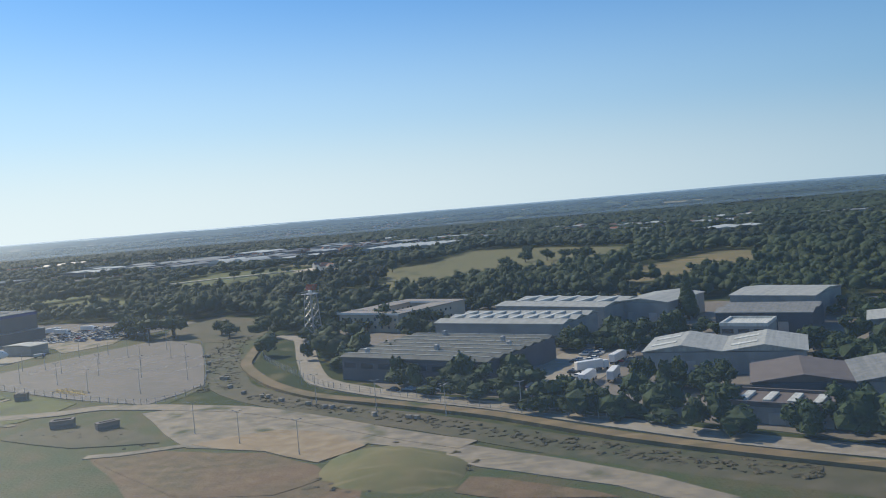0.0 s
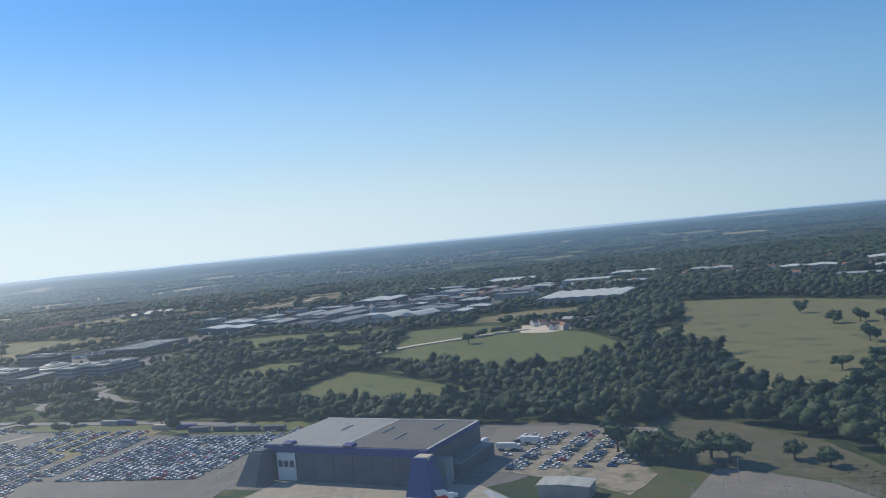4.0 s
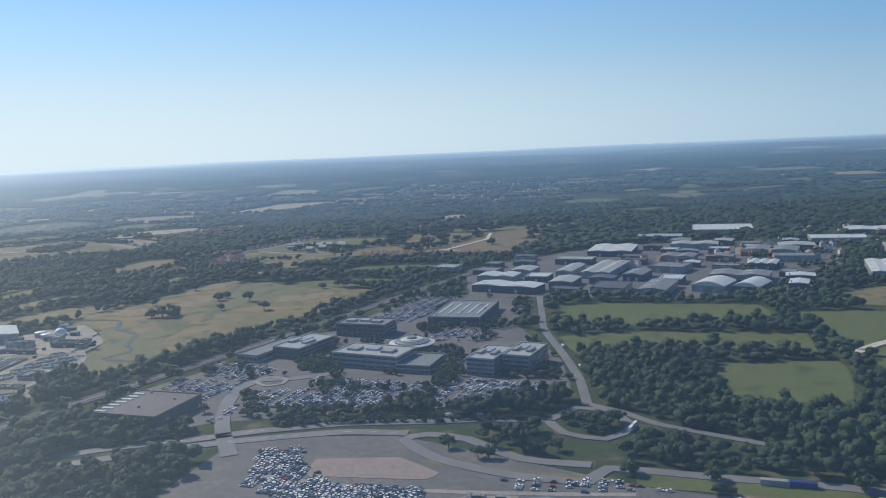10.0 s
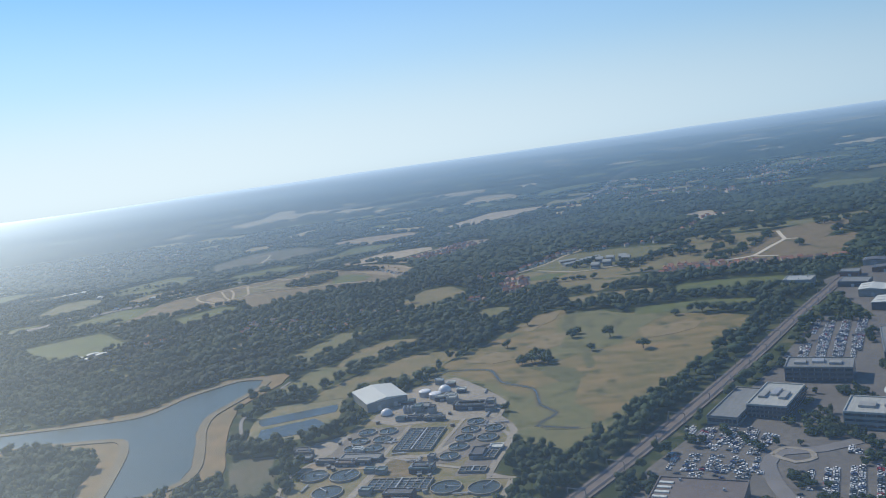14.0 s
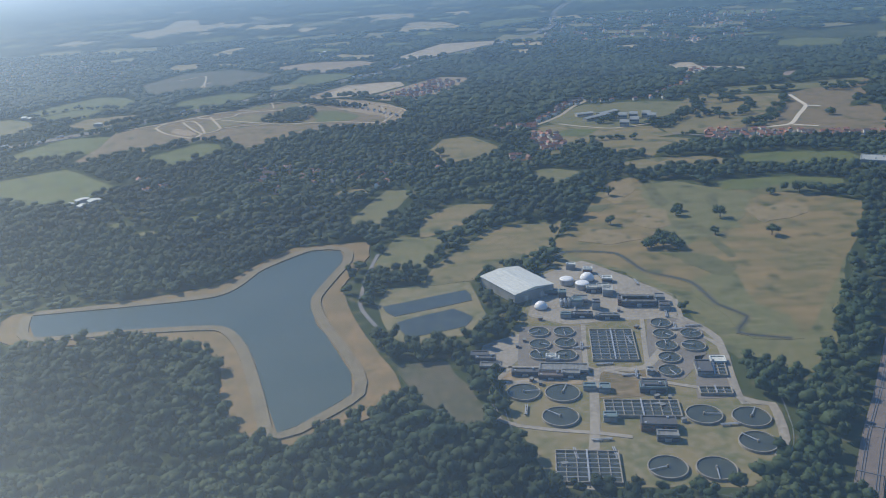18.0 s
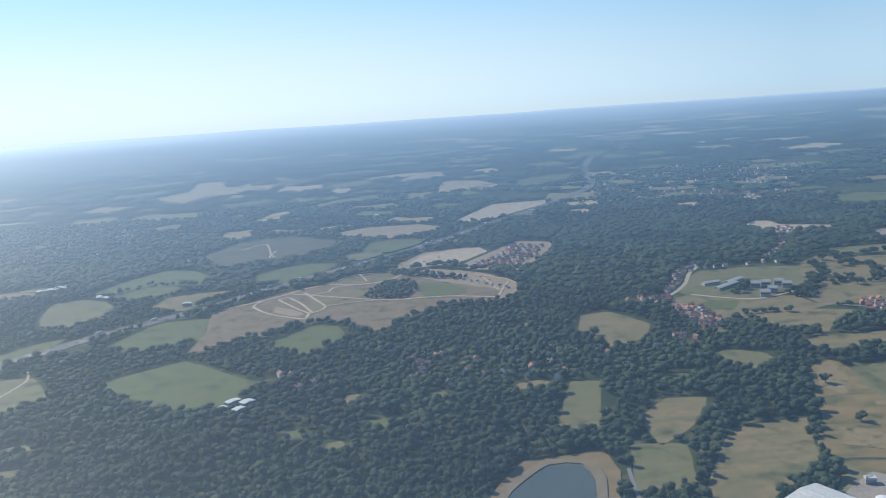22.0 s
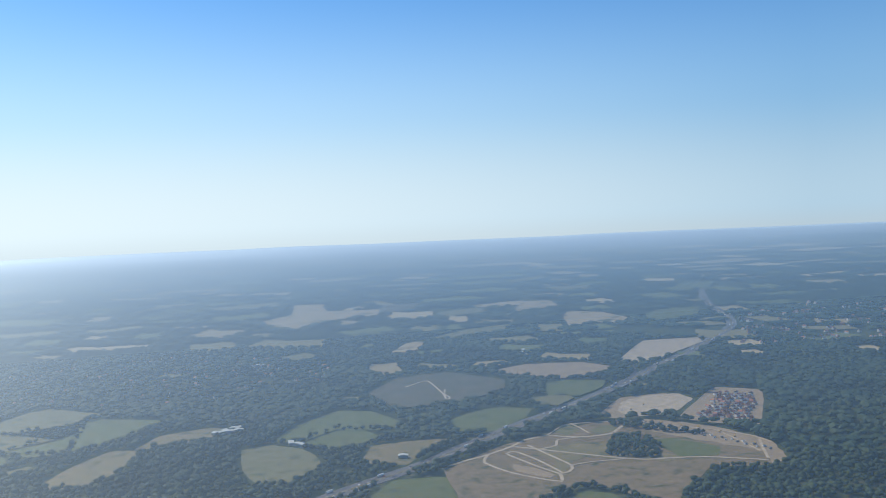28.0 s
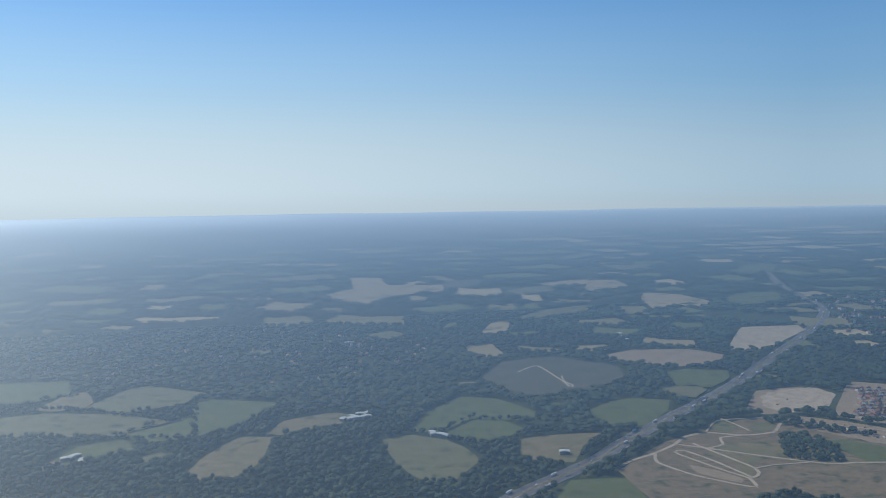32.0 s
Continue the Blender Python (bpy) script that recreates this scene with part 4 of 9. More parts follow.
ribbon("stream", [(-365, 509), (-354, 524), (-332, 518), (-325, 495), (-310, 480), (-307, 456), (-300, 444), (-308, 431), (-292, 424)], 0.7, WATER_DARK, label="narrow stream winding through the meadow", category="stream", lift=0.27, clear=0)
ribbon("works_road", [(-378, 346), (-371, 375), (-363, 410), (-347, 410), (-324, 446), (-333, 449)], 3, CONCRETE, label="pale concrete road in the sewage works", category="road", lift=0.2)
ribbon("works_road", [(-397, 405), (-365, 407), (-363, 411)], 2.6, CONCRETE, label="pale concrete road in the sewage works", category="road", lift=0.21)
ribbon("works_road", [(-324, 446), (-317, 428), (-324, 387), (-316, 382), (-320, 363), (-326, 356)], 2.8, CONCRETE, label="pale concrete road in the sewage works", category="road", lift=0.22)
MOTORWAY = [(-862, 700), (-800, 772), (-750, 835), (-684, 896), (-656, 930), (-627, 962), (-595, 997), (-559, 1033), (-519, 1076), (-482, 1118), (-410, 1206), (-342, 1285), (-275, 1372), (-228, 1441), (-200, 1522), (-182, 1622), (-159, 1720), (-127, 1817), (-67, 1987)]
ribbon("heath_path", [(-692, 1169), (-668, 1192), (-656, 1133), (-654, 1104)], 2.0, TRACK, 0.8, "pale path across dull heath", "path", 0)
sheet("farmyard", [(66, 404), (70, 434), (84, 430), (92, 424), (90, 400), (78, 396)], CHALK, 0.2, "bright dusty farmyard at the end of the track", "yard", 1.0)
ribbon("farm_track", [(-4, 376), (14, 390), (42, 404), (71, 416)], 4, CHALK, label="pale farm track across the green field", category="track", lift=0.6, clear=0)
ribbon("field_track", [(-770, 692), (-762, 738), (-772, 765)], 1.6, TRACK, label="worn pale path across a field", category="track", lift=0.3, clear=0.5)
ribbon("gravel_lane", [(-440, 536), (-444, 508), (-445, 476), (-436, 451)], 1.6, ROAD, label="gravel lane beside the reservoir", category="track", lift=0.25, clear=1)
# farmland beyond the motorway
sheet("field", [(-1225.6, 1183.8), (-1195.8, 1190.3), (-1135.6, 1192.1), (-1116.3, 1139.4), (-1138.1, 1119.4), (-1192.0, 1115.8)], GREEN, 0.13, "green grass field enclosed by dark hedges", "field", 1.5, reach=5)
sheet("field", [(-1125.3, 1089.4), (-1119.7, 1130.8), (-1104.2, 1151.9), (-1083.3, 1106.0), (-1085.5, 1087.9), (-1110.1, 1082.2)], DRY, 0.13, "straw-coloured field enclosed by trees", "field", 1.5, reach=3)
sheet("field", [(-1082.7, 1093.6), (-1067.2, 1153.0), (-1048.5, 1162.2), (-988.7, 1127.7), (-998.3, 1094.2), (-1045.4, 1070.6)], PALE, 0.13, "pale dry pasture enclosed by dark hedges", "field", 1.5, reach=4)
sheet("field", [(-1163.7, 1058.7), (-1140.7, 1069.6), (-1115.1, 1076.8), (-1054.0, 1067.6), (-994.5, 1035.0), (-1032.5, 1004.9), (-1140.0, 1010.9)], PALE, 0.13, "pale dry pasture enclosed by dark hedges", "field", 1.5, reach=4)
sheet("field", [(-1029.7, 1003.1), (-990.8, 1047.2), (-989.0, 1069.5), (-971.8, 991.8), (-1000.1, 985.1)], GREEN, 0.13, "green grass field enclosed by dark hedges", "field", 1.5, reach=4)
sheet("field", [(-969.1, 991.6), (-991.1, 1089.5), (-979.8, 1100.8), (-918.8, 1085.0), (-925.6, 1052.5), (-954.8, 993.5)], GREEN, 0.13, "green grass field enclosed by dark hedges", "field", 1.5, reach=5)
sheet("field", [(-1058.8, 942.2), (-1052.0, 976.1), (-1023.7, 991.6), (-1008.6, 965.3), (-1039.3, 943.2)], GREEN, 0.13, "green grass field enclosed by dark hedges", "field", 1.5, reach=8)
sheet("field", [(-1002.4, 940.2), (-987.3, 956.5), (-977.0, 942.1), (-996.6, 934.5)], PALE, 0.13, "pale dry pasture enclosed by dark hedges", "field", 1.5, reach=8)
sheet("field", [(-955.7, 914.9), (-952.0, 946.7), (-935.7, 985.7), (-898.0, 981.0), (-910.2, 964.2), (-911.0, 923.7), (-921.7, 900.2), (-947.7, 898.8)], DRY, 0.13, "straw-coloured field enclosed by trees", "field", 1.5, reach=8)
sheet("field", [(-913.3, 994.7), (-907.4, 1027.4), (-867.6, 1047.3), (-847.5, 1034.6), (-859.9, 1014.7), (-889.5, 997.4)], DRY, 0.13, "straw-coloured field enclosed by trees", "field", 1.5, reach=8)
sheet("field", [(-804.5, 988.5), (-790.7, 1035.0), (-757.7, 1084.9), (-725.0, 1073.6), (-700.0, 1027.0), (-706.2, 1004.7), (-753.8, 1015.8), (-782.4, 981.9)], GREEN, 0.13, "green grass field enclosed by dark hedges", "field", 1.5, reach=4)
sheet("field", [(-780.4, 975.5), (-754.3, 1007.2), (-731.5, 1005.2), (-717.8, 981.1), (-735.9, 959.7), (-757.2, 961.5)], GREEN, 0.13, "green grass field enclosed by dark hedges", "field", 1.5, reach=8)
sheet("field", [(-825.7, 967.3), (-804.3, 974.5), (-778.7, 957.5), (-765.5, 933.9), (-760.5, 907.6), (-777.2, 880.6), (-797.7, 881.1), (-813.6, 915.7)], PALE, 0.13, "pale dry pasture enclosed by dark hedges", "field", 1.5, reach=10)
sheet("field", [(-723.8, 952.8), (-696.9, 960.9), (-662.2, 960.9), (-683.0, 931.1), (-693.6, 905.9), (-720.2, 914.4), (-727.5, 928.1)], DRY, 0.13, "straw-coloured field enclosed by trees", "field", 1.5, reach=10)
sheet("field", [(-656.3, 1023.2), (-628.0, 1052.8), (-606.5, 1058.9), (-579.3, 1048.4), (-590.9, 1017.4), (-620.8, 985.7), (-646.4, 992.8)], GREEN, 0.13, "green grass field enclosed by dark hedges", "field", 1.5, reach=10)
sheet("field", [(-549.3, 1148.8), (-522.7, 1160.6), (-484.2, 1147.7), (-496.7, 1119.1), (-523.2, 1093.8), (-551.5, 1105.4)], GREEN, 0.13, "green grass field enclosed by dark hedges", "field", 1.5, reach=10)
sheet("field", [(-572.3, 1089.4), (-538.7, 1095.2), (-534.3, 1077.2), (-551.1, 1057.9), (-568.4, 1067.7)], PALE, 0.13, "pale dry pasture enclosed by dark hedges", "field", 1.5, reach=8)
sheet("field", [(-728.2, 1157.4), (-699.3, 1215.8), (-642.3, 1232.1), (-586.8, 1180.6), (-592.9, 1133.0), (-644.3, 1096.0), (-698.1, 1085.8), (-709.8, 1120.1)], DULL, 0.13, "dull brown-green rough heath", "field", 1.5, reach=10)
sheet("building_site", [(-593.8, 1227.8), (-550.3, 1252.0), (-488.4, 1246.4), (-461.5, 1216.1), (-476.9, 1191.1), (-522.3, 1180.0), (-561.7, 1208.9)], EARTH, 0.2, "stripped strip of pale bare earth", "building site", 1.5, reach=10)
sheet("building_site", [(-443.1, 1248.1), (-380.5, 1356.3), (-306.7, 1360.4), (-313.0, 1332.1), (-387.5, 1257.9), (-420.7, 1240.3)], EARTH_PALE, 0.2, "pale building site beside the motorway", "building site", 1.5, reach=10)
sheet("field", [(-918.3, 1718.6), (-872.5, 1778.2), (-882.5, 1912.1), (-826.7, 1905.3), (-813.0, 1806.1), (-720.8, 1795.8), (-724.5, 1722.8), (-802.8, 1694.1), (-845.1, 1608.3), (-891.7, 1668.2)], GOLD, 0.13, "ripe golden corn field among woods", "field", 1.5, reach=10)
sheet("field", [(-718.1, 1846.4), (-650.1, 1853.8), (-660.2, 1768.4), (-716.8, 1761.1)], DULL, 0.13, "dull brown-green rough heath", "field", 1.5, reach=10)
sheet("field", [(-703.0, 1375.9), (-682.8, 1435.1), (-658.6, 1449.1), (-667.7, 1387.2), (-697.4, 1361.1)], GOLD, 0.13, "ripe golden corn field among woods", "field", 1.5, reach=8)
sheet("field", [(-559.4, 1777.9), (-460.2, 1824.7), (-468.1, 1767.8), (-534.2, 1754.5)], GOLD, 0.13, "ripe golden corn field among woods", "field", 1.5, reach=8)
sheet("field", [(-500.5, 1686.2), (-460.2, 1802.5), (-416.1, 1797.6), (-414.8, 1728.0), (-470.5, 1695.4)], GOLD, 0.13, "ripe golden corn field among woods", "field", 1.5, reach=8)
sheet("field", [(-426.2, 1636.4), (-412.6, 1652.6), (-362.8, 1624.0), (-342.7, 1556.6), (-364.9, 1518.8), (-398.5, 1541.9), (-439.5, 1516.7)], GOLD, 0.13, "ripe golden corn field among woods", "field", 1.5, reach=8)
sheet("field", [(-653.3, 1461.2), (-593.0, 1522.6), (-520.7, 1554.4), (-539.2, 1507.8), (-602.0, 1469.0)], PALE, 0.13, "pale dry pasture enclosed by dark hedges", "field", 1.5, reach=8)
sheet("field", [(-621.7, 1711.7), (-553.2, 1756.6), (-539.0, 1702.8), (-603.9, 1672.9)], PALE, 0.13, "pale dry pasture enclosed by dark hedges", "field", 1.5, reach=8)
sheet("field", [(-378.1, 2035.7), (-285.1, 2033.7), (-303.3, 1954.3), (-367.9, 1941.8)], PALE, 0.13, "pale dry pasture enclosed by dark hedges", "field", 1.5, reach=8)
sheet("field", [(-420.8, 2232.3), (-330.1, 2345.2), (-339.1, 2249.3), (-419.8, 2173.8)], PALE, 0.13, "pale dry pasture enclosed by dark hedges", "field", 1.5, reach=8)
sheet("field", [(-1053.4, 1936.3), (-999.4, 1969.6), (-926.1, 2001.9), (-909.0, 1915.9), (-989.0, 1884.6)], PALE, 0.13, "pale dry pasture enclosed by dark hedges", "field", 1.5, reach=8)
sheet("field", [(-843.8, 1381.9), (-816.0, 1401.2), (-798.1, 1377.6), (-815.3, 1358.1)], PALE, 0.13, "pale dry pasture enclosed by dark hedges", "field", 1.5, reach=8)
sheet("field", [(-1192.6, 1926.4), (-1157.6, 2058.4), (-1134.5, 1999.7), (-1168.8, 1913.4)], PALE, 0.13, "pale dry pasture enclosed by dark hedges", "field", 1.5, reach=8)
sheet("field", [(-978.8, 1302.3), (-958.6, 1315.7), (-946.4, 1299.4), (-967.0, 1289.3)], PALE, 0.13, "pale dry pasture enclosed by dark hedges", "field", 1.5, reach=8)
sheet("field", [(-306.3, 1584.6), (-261.3, 1630.6), (-205.0, 1624.6), (-238.2, 1545.8), (-313.4, 1523.3)], GREEN, 0.13, "green grass field enclosed by dark hedges", "field", 1.5, reach=8)
sheet("field", [(-181.3, 1879.5), (-100.1, 1969.5), (-41.7, 1972.3), (-94.1, 1869.3), (-163.3, 1844.9)], GREEN, 0.13, "green grass field enclosed by dark hedges", "field", 1.5, reach=8)
sheet("field", [(-739.2, 1440.5), (-726.8, 1447.5), (-733.3, 1400.9), (-751.6, 1395.1)], GREEN, 0.13, "green grass field enclosed by dark hedges", "field", 1.5, reach=8)
ribbon("heath_path", [(-652.0, 1148.4), (-654.0, 1124.3), (-649.6, 1110.0), (-653.2, 1099.1)], 1.6, TRACK, 0.8, "pale path across dull heath", "path", 0)
ribbon("slip_road", [(-481.8, 1117.7), (-460.2, 1150.6), (-443.8, 1180.6), (-437.6, 1214.0)], 3.4, ROAD_DARK, 0.5, "slip road joining the motorway", "road", 1.5)
# village, school and dry common
sheet("school_field", [(-291.7, 862.2), (-274.0, 883.2), (-239.1, 882.9), (-189.5, 868.8), (-210.7, 827.2), (-236.5, 805.3), (-271.4, 788.7), (-304.8, 808.6), (-314.5, 822.5)], PALE, 0.14, "mown green school playing field", "field", 2.0, reach=10)
sheet("playing_pitch", [(-316.8, 781.1), (-302.6, 785.8), (-285.1, 779.8), (-296.8, 763.3), (-314.7, 765.7)], GREEN, 0.2, "fenced green sports pitch", "field", 0.5, reach=2)
sheet("village_ground", [(-330.9, 801.4), (-309.9, 806.2), (-272.0, 787.0), (-243.7, 781.1), (-237.5, 754.2), (-285.1, 748.7), (-306.5, 738.8), (-323.2, 715.6), (-336.0, 732.1)], DRY, 0.1, "dry gardens and lanes of the village", "ground", 2.0, reach=10)
sheet("common", [(-190.1, 877.1), (-163.6, 903.3), (-151.3, 886.6), (-105.7, 879.6), (-144.3, 798.0), (-170.3, 753.5), (-211.4, 756.4), (-235.5, 759.0), (-238.0, 779.1)], DRY, 0.15, "dry straw-coloured common with scattered trees", "field", 4.0, reach=10)
sheet("common", [(-104.5, 879.1), (-66.1, 899.1), (-3.0, 931.2), (-47.7, 855.8), (-83.7, 810.1), (-56.4, 816.7), (-71.8, 771.2), (-104.4, 723.2), (-141.3, 730.5), (-161.3, 746.6), (-166.1, 759.8)], STRIPPED, 0.16, "brown stripped common crossed by new site roads", "field", 4.0, reach=10)
sheet("pasture_strip", [(-137.1, 929.2), (-106.0, 925.6), (-72.1, 927.5), (-28.5, 935.6), (0.5, 936.7), (-32.5, 910.2), (-79.1, 904.6), (-115.1, 907.3), (-142.0, 912.4)], PALE, 0.17, "narrow strip of pale dry pasture", "field", 1.0, reach=10)
sheet("pasture_strip", [(-290.1, 681.0), (-266.1, 686.1), (-234.5, 682.0), (-221.0, 672.2), (-256.3, 666.6), (-281.9, 665.2)], DRY, 0.14, "narrow strip of dry pasture below the village", "field", 2.0, reach=10)
sheet("pasture_strip", [(-292.8, 737.7), (-257.2, 746.5), (-226.3, 732.7), (-249.2, 717.0), (-265.1, 697.4), (-273.0, 682.6), (-267.5, 710.3), (-287.2, 719.7)], DRY, 0.13, "dry rough grass below the village", "field", 2.0, reach=10)
sheet("pasture_strip", [(-215.9, 682.0), (-189.4, 682.4), (-150.6, 673.0), (-147.1, 660.3), (-183.6, 660.6), (-216.0, 667.8)], GREEN, 0.14, "narrow strip of green pasture", "field", 2.0, reach=10)
sheet("pasture_strip", [(-248.7, 625.1), (-211.4, 625.8), (-181.4, 614.7), (-187.7, 605.3), (-222.3, 613.0), (-247.0, 615.7)], GREEN, 0.14, "narrow strip of green pasture", "field", 2.0, reach=10)
sheet("pasture_strip", [(-348.3, 672.1), (-335.3, 674.6), (-321.0, 664.0), (-317.4, 654.3), (-334.2, 649.7), (-347.6, 655.9)], PALE, 0.14, "small paddock among houses and trees", "field", 2.0, reach=10)
sheet("hilltop_site", [(-154.0, 1072.3), (-130.0, 1097.1), (-116.3, 1090.3), (-117.4, 1063.6), (-74.9, 1038.7), (-88.0, 1023.8), (-109.7, 1030.0), (-127.1, 1017.8), (-137.1, 1030.4), (-143.2, 1054.2)], EARTH_PALE, 0.3, "pale stripped building site among woods", "building site", 2.0, reach=10)
sheet("round_reservoir_top", [(-62.5, 980.2), (-52.5, 995.0), (-41.2, 993.7), (-41.5, 982.0), (-51.6, 967.7), (-63.2, 965.5)], PINK, 0.4, "round pinkish covered tank in the wood", "tank", 0.5, reach=4)
sheet("far_green_field", [(28.1, 1210.7), (65.7, 1225.3), (102.9, 1196.3), (78.6, 1156.1), (36.8, 1155.8), (13.6, 1166.4)], GREEN, 0.3, "green field far off among woods", "field", 2.0, reach=10)
sheet("far_green_field", [(169.1, 1243.7), (215.4, 1232.1), (222.0, 1193.3), (171.4, 1173.9), (145.1, 1197.7)], PALE, 0.3, "pale field far off among woods", "field", 2.0, reach=10)
sheet("far_green_field", [(73.5, 1061.6), (110.9, 1072.3), (126.1, 1043.9), (83.6, 1000.3), (50.6, 1016.7)], GREEN, 0.3, "green field far off among woods", "field", 2.0, reach=10)
ribbon("village_lane", [(-269.0, 900.0), (-286.2, 875.0), (-301.9, 842.3), (-320.6, 816.2), (-343.0, 795.8), (-369.0, 795.0)], 3.0, TRACK, 0.24, "pale lane past the school", "road", 0.6)
ribbon("village_lane", [(-309.4, 808.1), (-292.1, 792.0), (-271.8, 781.0), (-238.8, 793.5), (-212.8, 818.8)], 2.4, TRACK, 0.25, "pale lane past the school", "road", 0.6)
ribbon("village_lane", [(-237.5, 754.2), (-218.6, 740.6), (-185.1, 725.8), (-154.4, 722.4), (-122.9, 715.3), (-99.1, 707.2)], 2.2, ROAD, 0.25, "grey lane along a row of houses", "road", 0.6)
ribbon("site_road", [(-101.9, 872.3), (-105.9, 846.5), (-110.1, 822.7), (-128.7, 792.3), (-149.6, 759.9), (-176.6, 753.8)], 3.2, CHALK, 0.3, "bright new site road on bare ground", "track", 0)
ribbon("site_road", [(-149.6, 759.9), (-142.5, 753.5), (-133.8, 748.5)], 2.6, CHALK, 0.32, "bright new site road on bare ground", "track", 0)
ribbon("site_road", [(-110.1, 822.7), (-99.9, 818.7)], 3.0, CHALK, 0.33, "bright new site road on bare ground", "track", 0)
# earthworks: haul roads, green remnants, compounds
ribbon("earth_track", [(-673.3, 881.3), (-656.3, 896.0), (-637.0, 908.8), (-617.0, 926.4), (-603.4, 943.1), (-583.9, 951.9)], 2.7, EARTH_PALE, 0.35, "pale looping earth haul road", "track", 0)
ribbon("earth_track", [(-583.9, 951.9), (-559.3, 941.0), (-534.6, 945.8), (-520.9, 964.4), (-512.6, 973.5)], 2.6, EARTH_PALE, 0.37, "pale looping earth haul road", "track", 0)
ribbon("earth_track", [(-637.0, 908.8), (-642.1, 889.6), (-628.7, 864.0), (-612.5, 847.2), (-597.2, 836.1), (-594.7, 851.8)], 2.4, EARTH_PALE, 0.38999999999999996, "pale looping earth haul road", "track", 0)
ribbon("earth_track", [(-594.7, 851.8), (-604.9, 868.8), (-619.0, 897.2), (-623.4, 908.4), (-616.2, 911.9), (-603.5, 886.6), (-592.2, 852.7)], 2.1, EARTH_PALE, 0.41, "pale looping earth haul road", "track", 0)
ribbon("earth_track", [(-603.7, 926.1), (-593.4, 898.5), (-582.9, 869.0), (-587.1, 856.3), (-594.7, 851.8)], 2.4, EARTH_PALE, 0.43, "pale looping earth haul road", "track", 0)
ribbon("earth_track", [(-617.0, 926.4), (-597.6, 913.8), (-569.5, 894.6), (-542.7, 878.2), (-529.6, 872.0), (-511.8, 871.8), (-485.4, 868.8), (-448.3, 852.9)], 2.6, EARTH_PALE, 0.44999999999999996, "pale looping earth haul road", "track", 0)
ribbon("earth_track", [(-597.6, 913.8), (-583.5, 921.4), (-578.9, 936.8), (-559.3, 941.0)], 2.1, EARTH_PALE, 0.47, "pale looping earth haul road", "track", 0)
ribbon("earth_track", [(-582.9, 869.0), (-569.6, 873.9), (-542.8, 876.3)], 1.6, EARTH_PALE, 0.49, "pale looping earth haul road", "track", 0)
ribbon("earth_track", [(-558.4, 985.5), (-554.6, 971.8), (-550.7, 951.5)], 1.6, EARTH_PALE, 0.51, "pale looping earth haul road", "track", 0)
ribbon("earth_track", [(-512.6, 973.5), (-478.8, 956.2), (-451.8, 936.8), (-431.7, 913.7), (-426.3, 894.5)], 2.1, EARTH_PALE, 0.53, "pale looping earth haul road", "track", 0)
ribbon("earth_track", [(-451.8, 936.8), (-447.4, 906.2), (-444.1, 874.3)], 1.8, EARTH_PALE, 0.55, "pale looping earth haul road", "track", 0)
ribbon("earth_track", [(-431.2, 904.7), (-438.9, 882.4), (-446.8, 856.1)], 2.1, EARTH_PALE, 0.57, "pale looping earth haul road", "track", 0)
ribbon("earth_track", [(-583.9, 951.9), (-563.7, 980.0), (-532.5, 983.4), (-512.0, 980.8)], 1.6, EARTH_PALE, 0.59, "pale looping earth haul road", "track", 0)
sheet("green_remnant", [(-579.0, 966.3), (-561.1, 981.5), (-556.4, 960.6), (-569.1, 948.9)], PALE, 0.3, "patch of grass left between haul roads", "grass", 1.5, reach=0)
sheet("green_remnant", [(-548.9, 960.2), (-533.2, 971.3), (-520.4, 971.5), (-529.2, 953.1), (-544.4, 947.0)], PALE, 0.3, "patch of grass left between haul roads", "grass", 1.5, reach=0)
sheet("green_remnant", [(-512.1, 920.2), (-492.7, 922.1), (-468.4, 892.5), (-476.1, 871.4), (-502.6, 874.5)], GREEN, 0.3, "patch of grass left between haul roads", "grass", 1.5, reach=0)
sheet("spoil_patch", [(-623.4, 881.9), (-609.4, 870.2), (-597.7, 851.1), (-603.9, 844.6), (-622.2, 863.7)], EARTH, 0.29, "patch of freshly turned earth", "earth", 1.5, reach=0)
sheet("spoil_patch", [(-602.4, 917.4), (-583.5, 919.3), (-560.3, 895.4), (-578.6, 878.6), (-590.0, 889.7)], DRY, 0.29, "patch of dry rough grass", "earth", 1.5, reach=0)
sheet("dusty_clearing", [(-507.6, 1021.8), (-495.0, 1051.7), (-470.2, 1069.5), (-434.8, 1074.0), (-430.7, 1046.7), (-455.4, 1012.4), (-478.3, 1002.1), (-499.6, 1002.2)], EARTH_PALE, 0.3, "pale dusty stockpile area", "building site", 2.5, reach=6)
sheet("meadow_swath", [(-284.7, 637.7), (-285.7, 622.2), (-288.9, 585.0), (-294.3, 581.8), (-293.7, 620.2)], SWATH, 0.194, "damp greener swath across the dry meadow", "grass", 3.5, False)
sheet("meadow_swath", [(-266.3, 598.0), (-257.5, 601.7), (-265.3, 574.1), (-270.2, 572.7)], SWATH, 0.198, "damp greener swath across the dry meadow", "grass", 3.5, False)
sheet("meadow_swath", [(-285.0, 533.1), (-281.7, 529.4), (-280.3, 505.0), (-285.9, 503.8)], SWATH, 0.202, "damp greener swath across the dry meadow", "grass", 3.5, False)
sheet("meadow_swath", [(-329.9, 591.3), (-317.4, 592.6), (-324.5, 578.2), (-332.5, 580.3)], SWATH, 0.206, "damp greener swath across the dry meadow", "grass", 3.5, False)
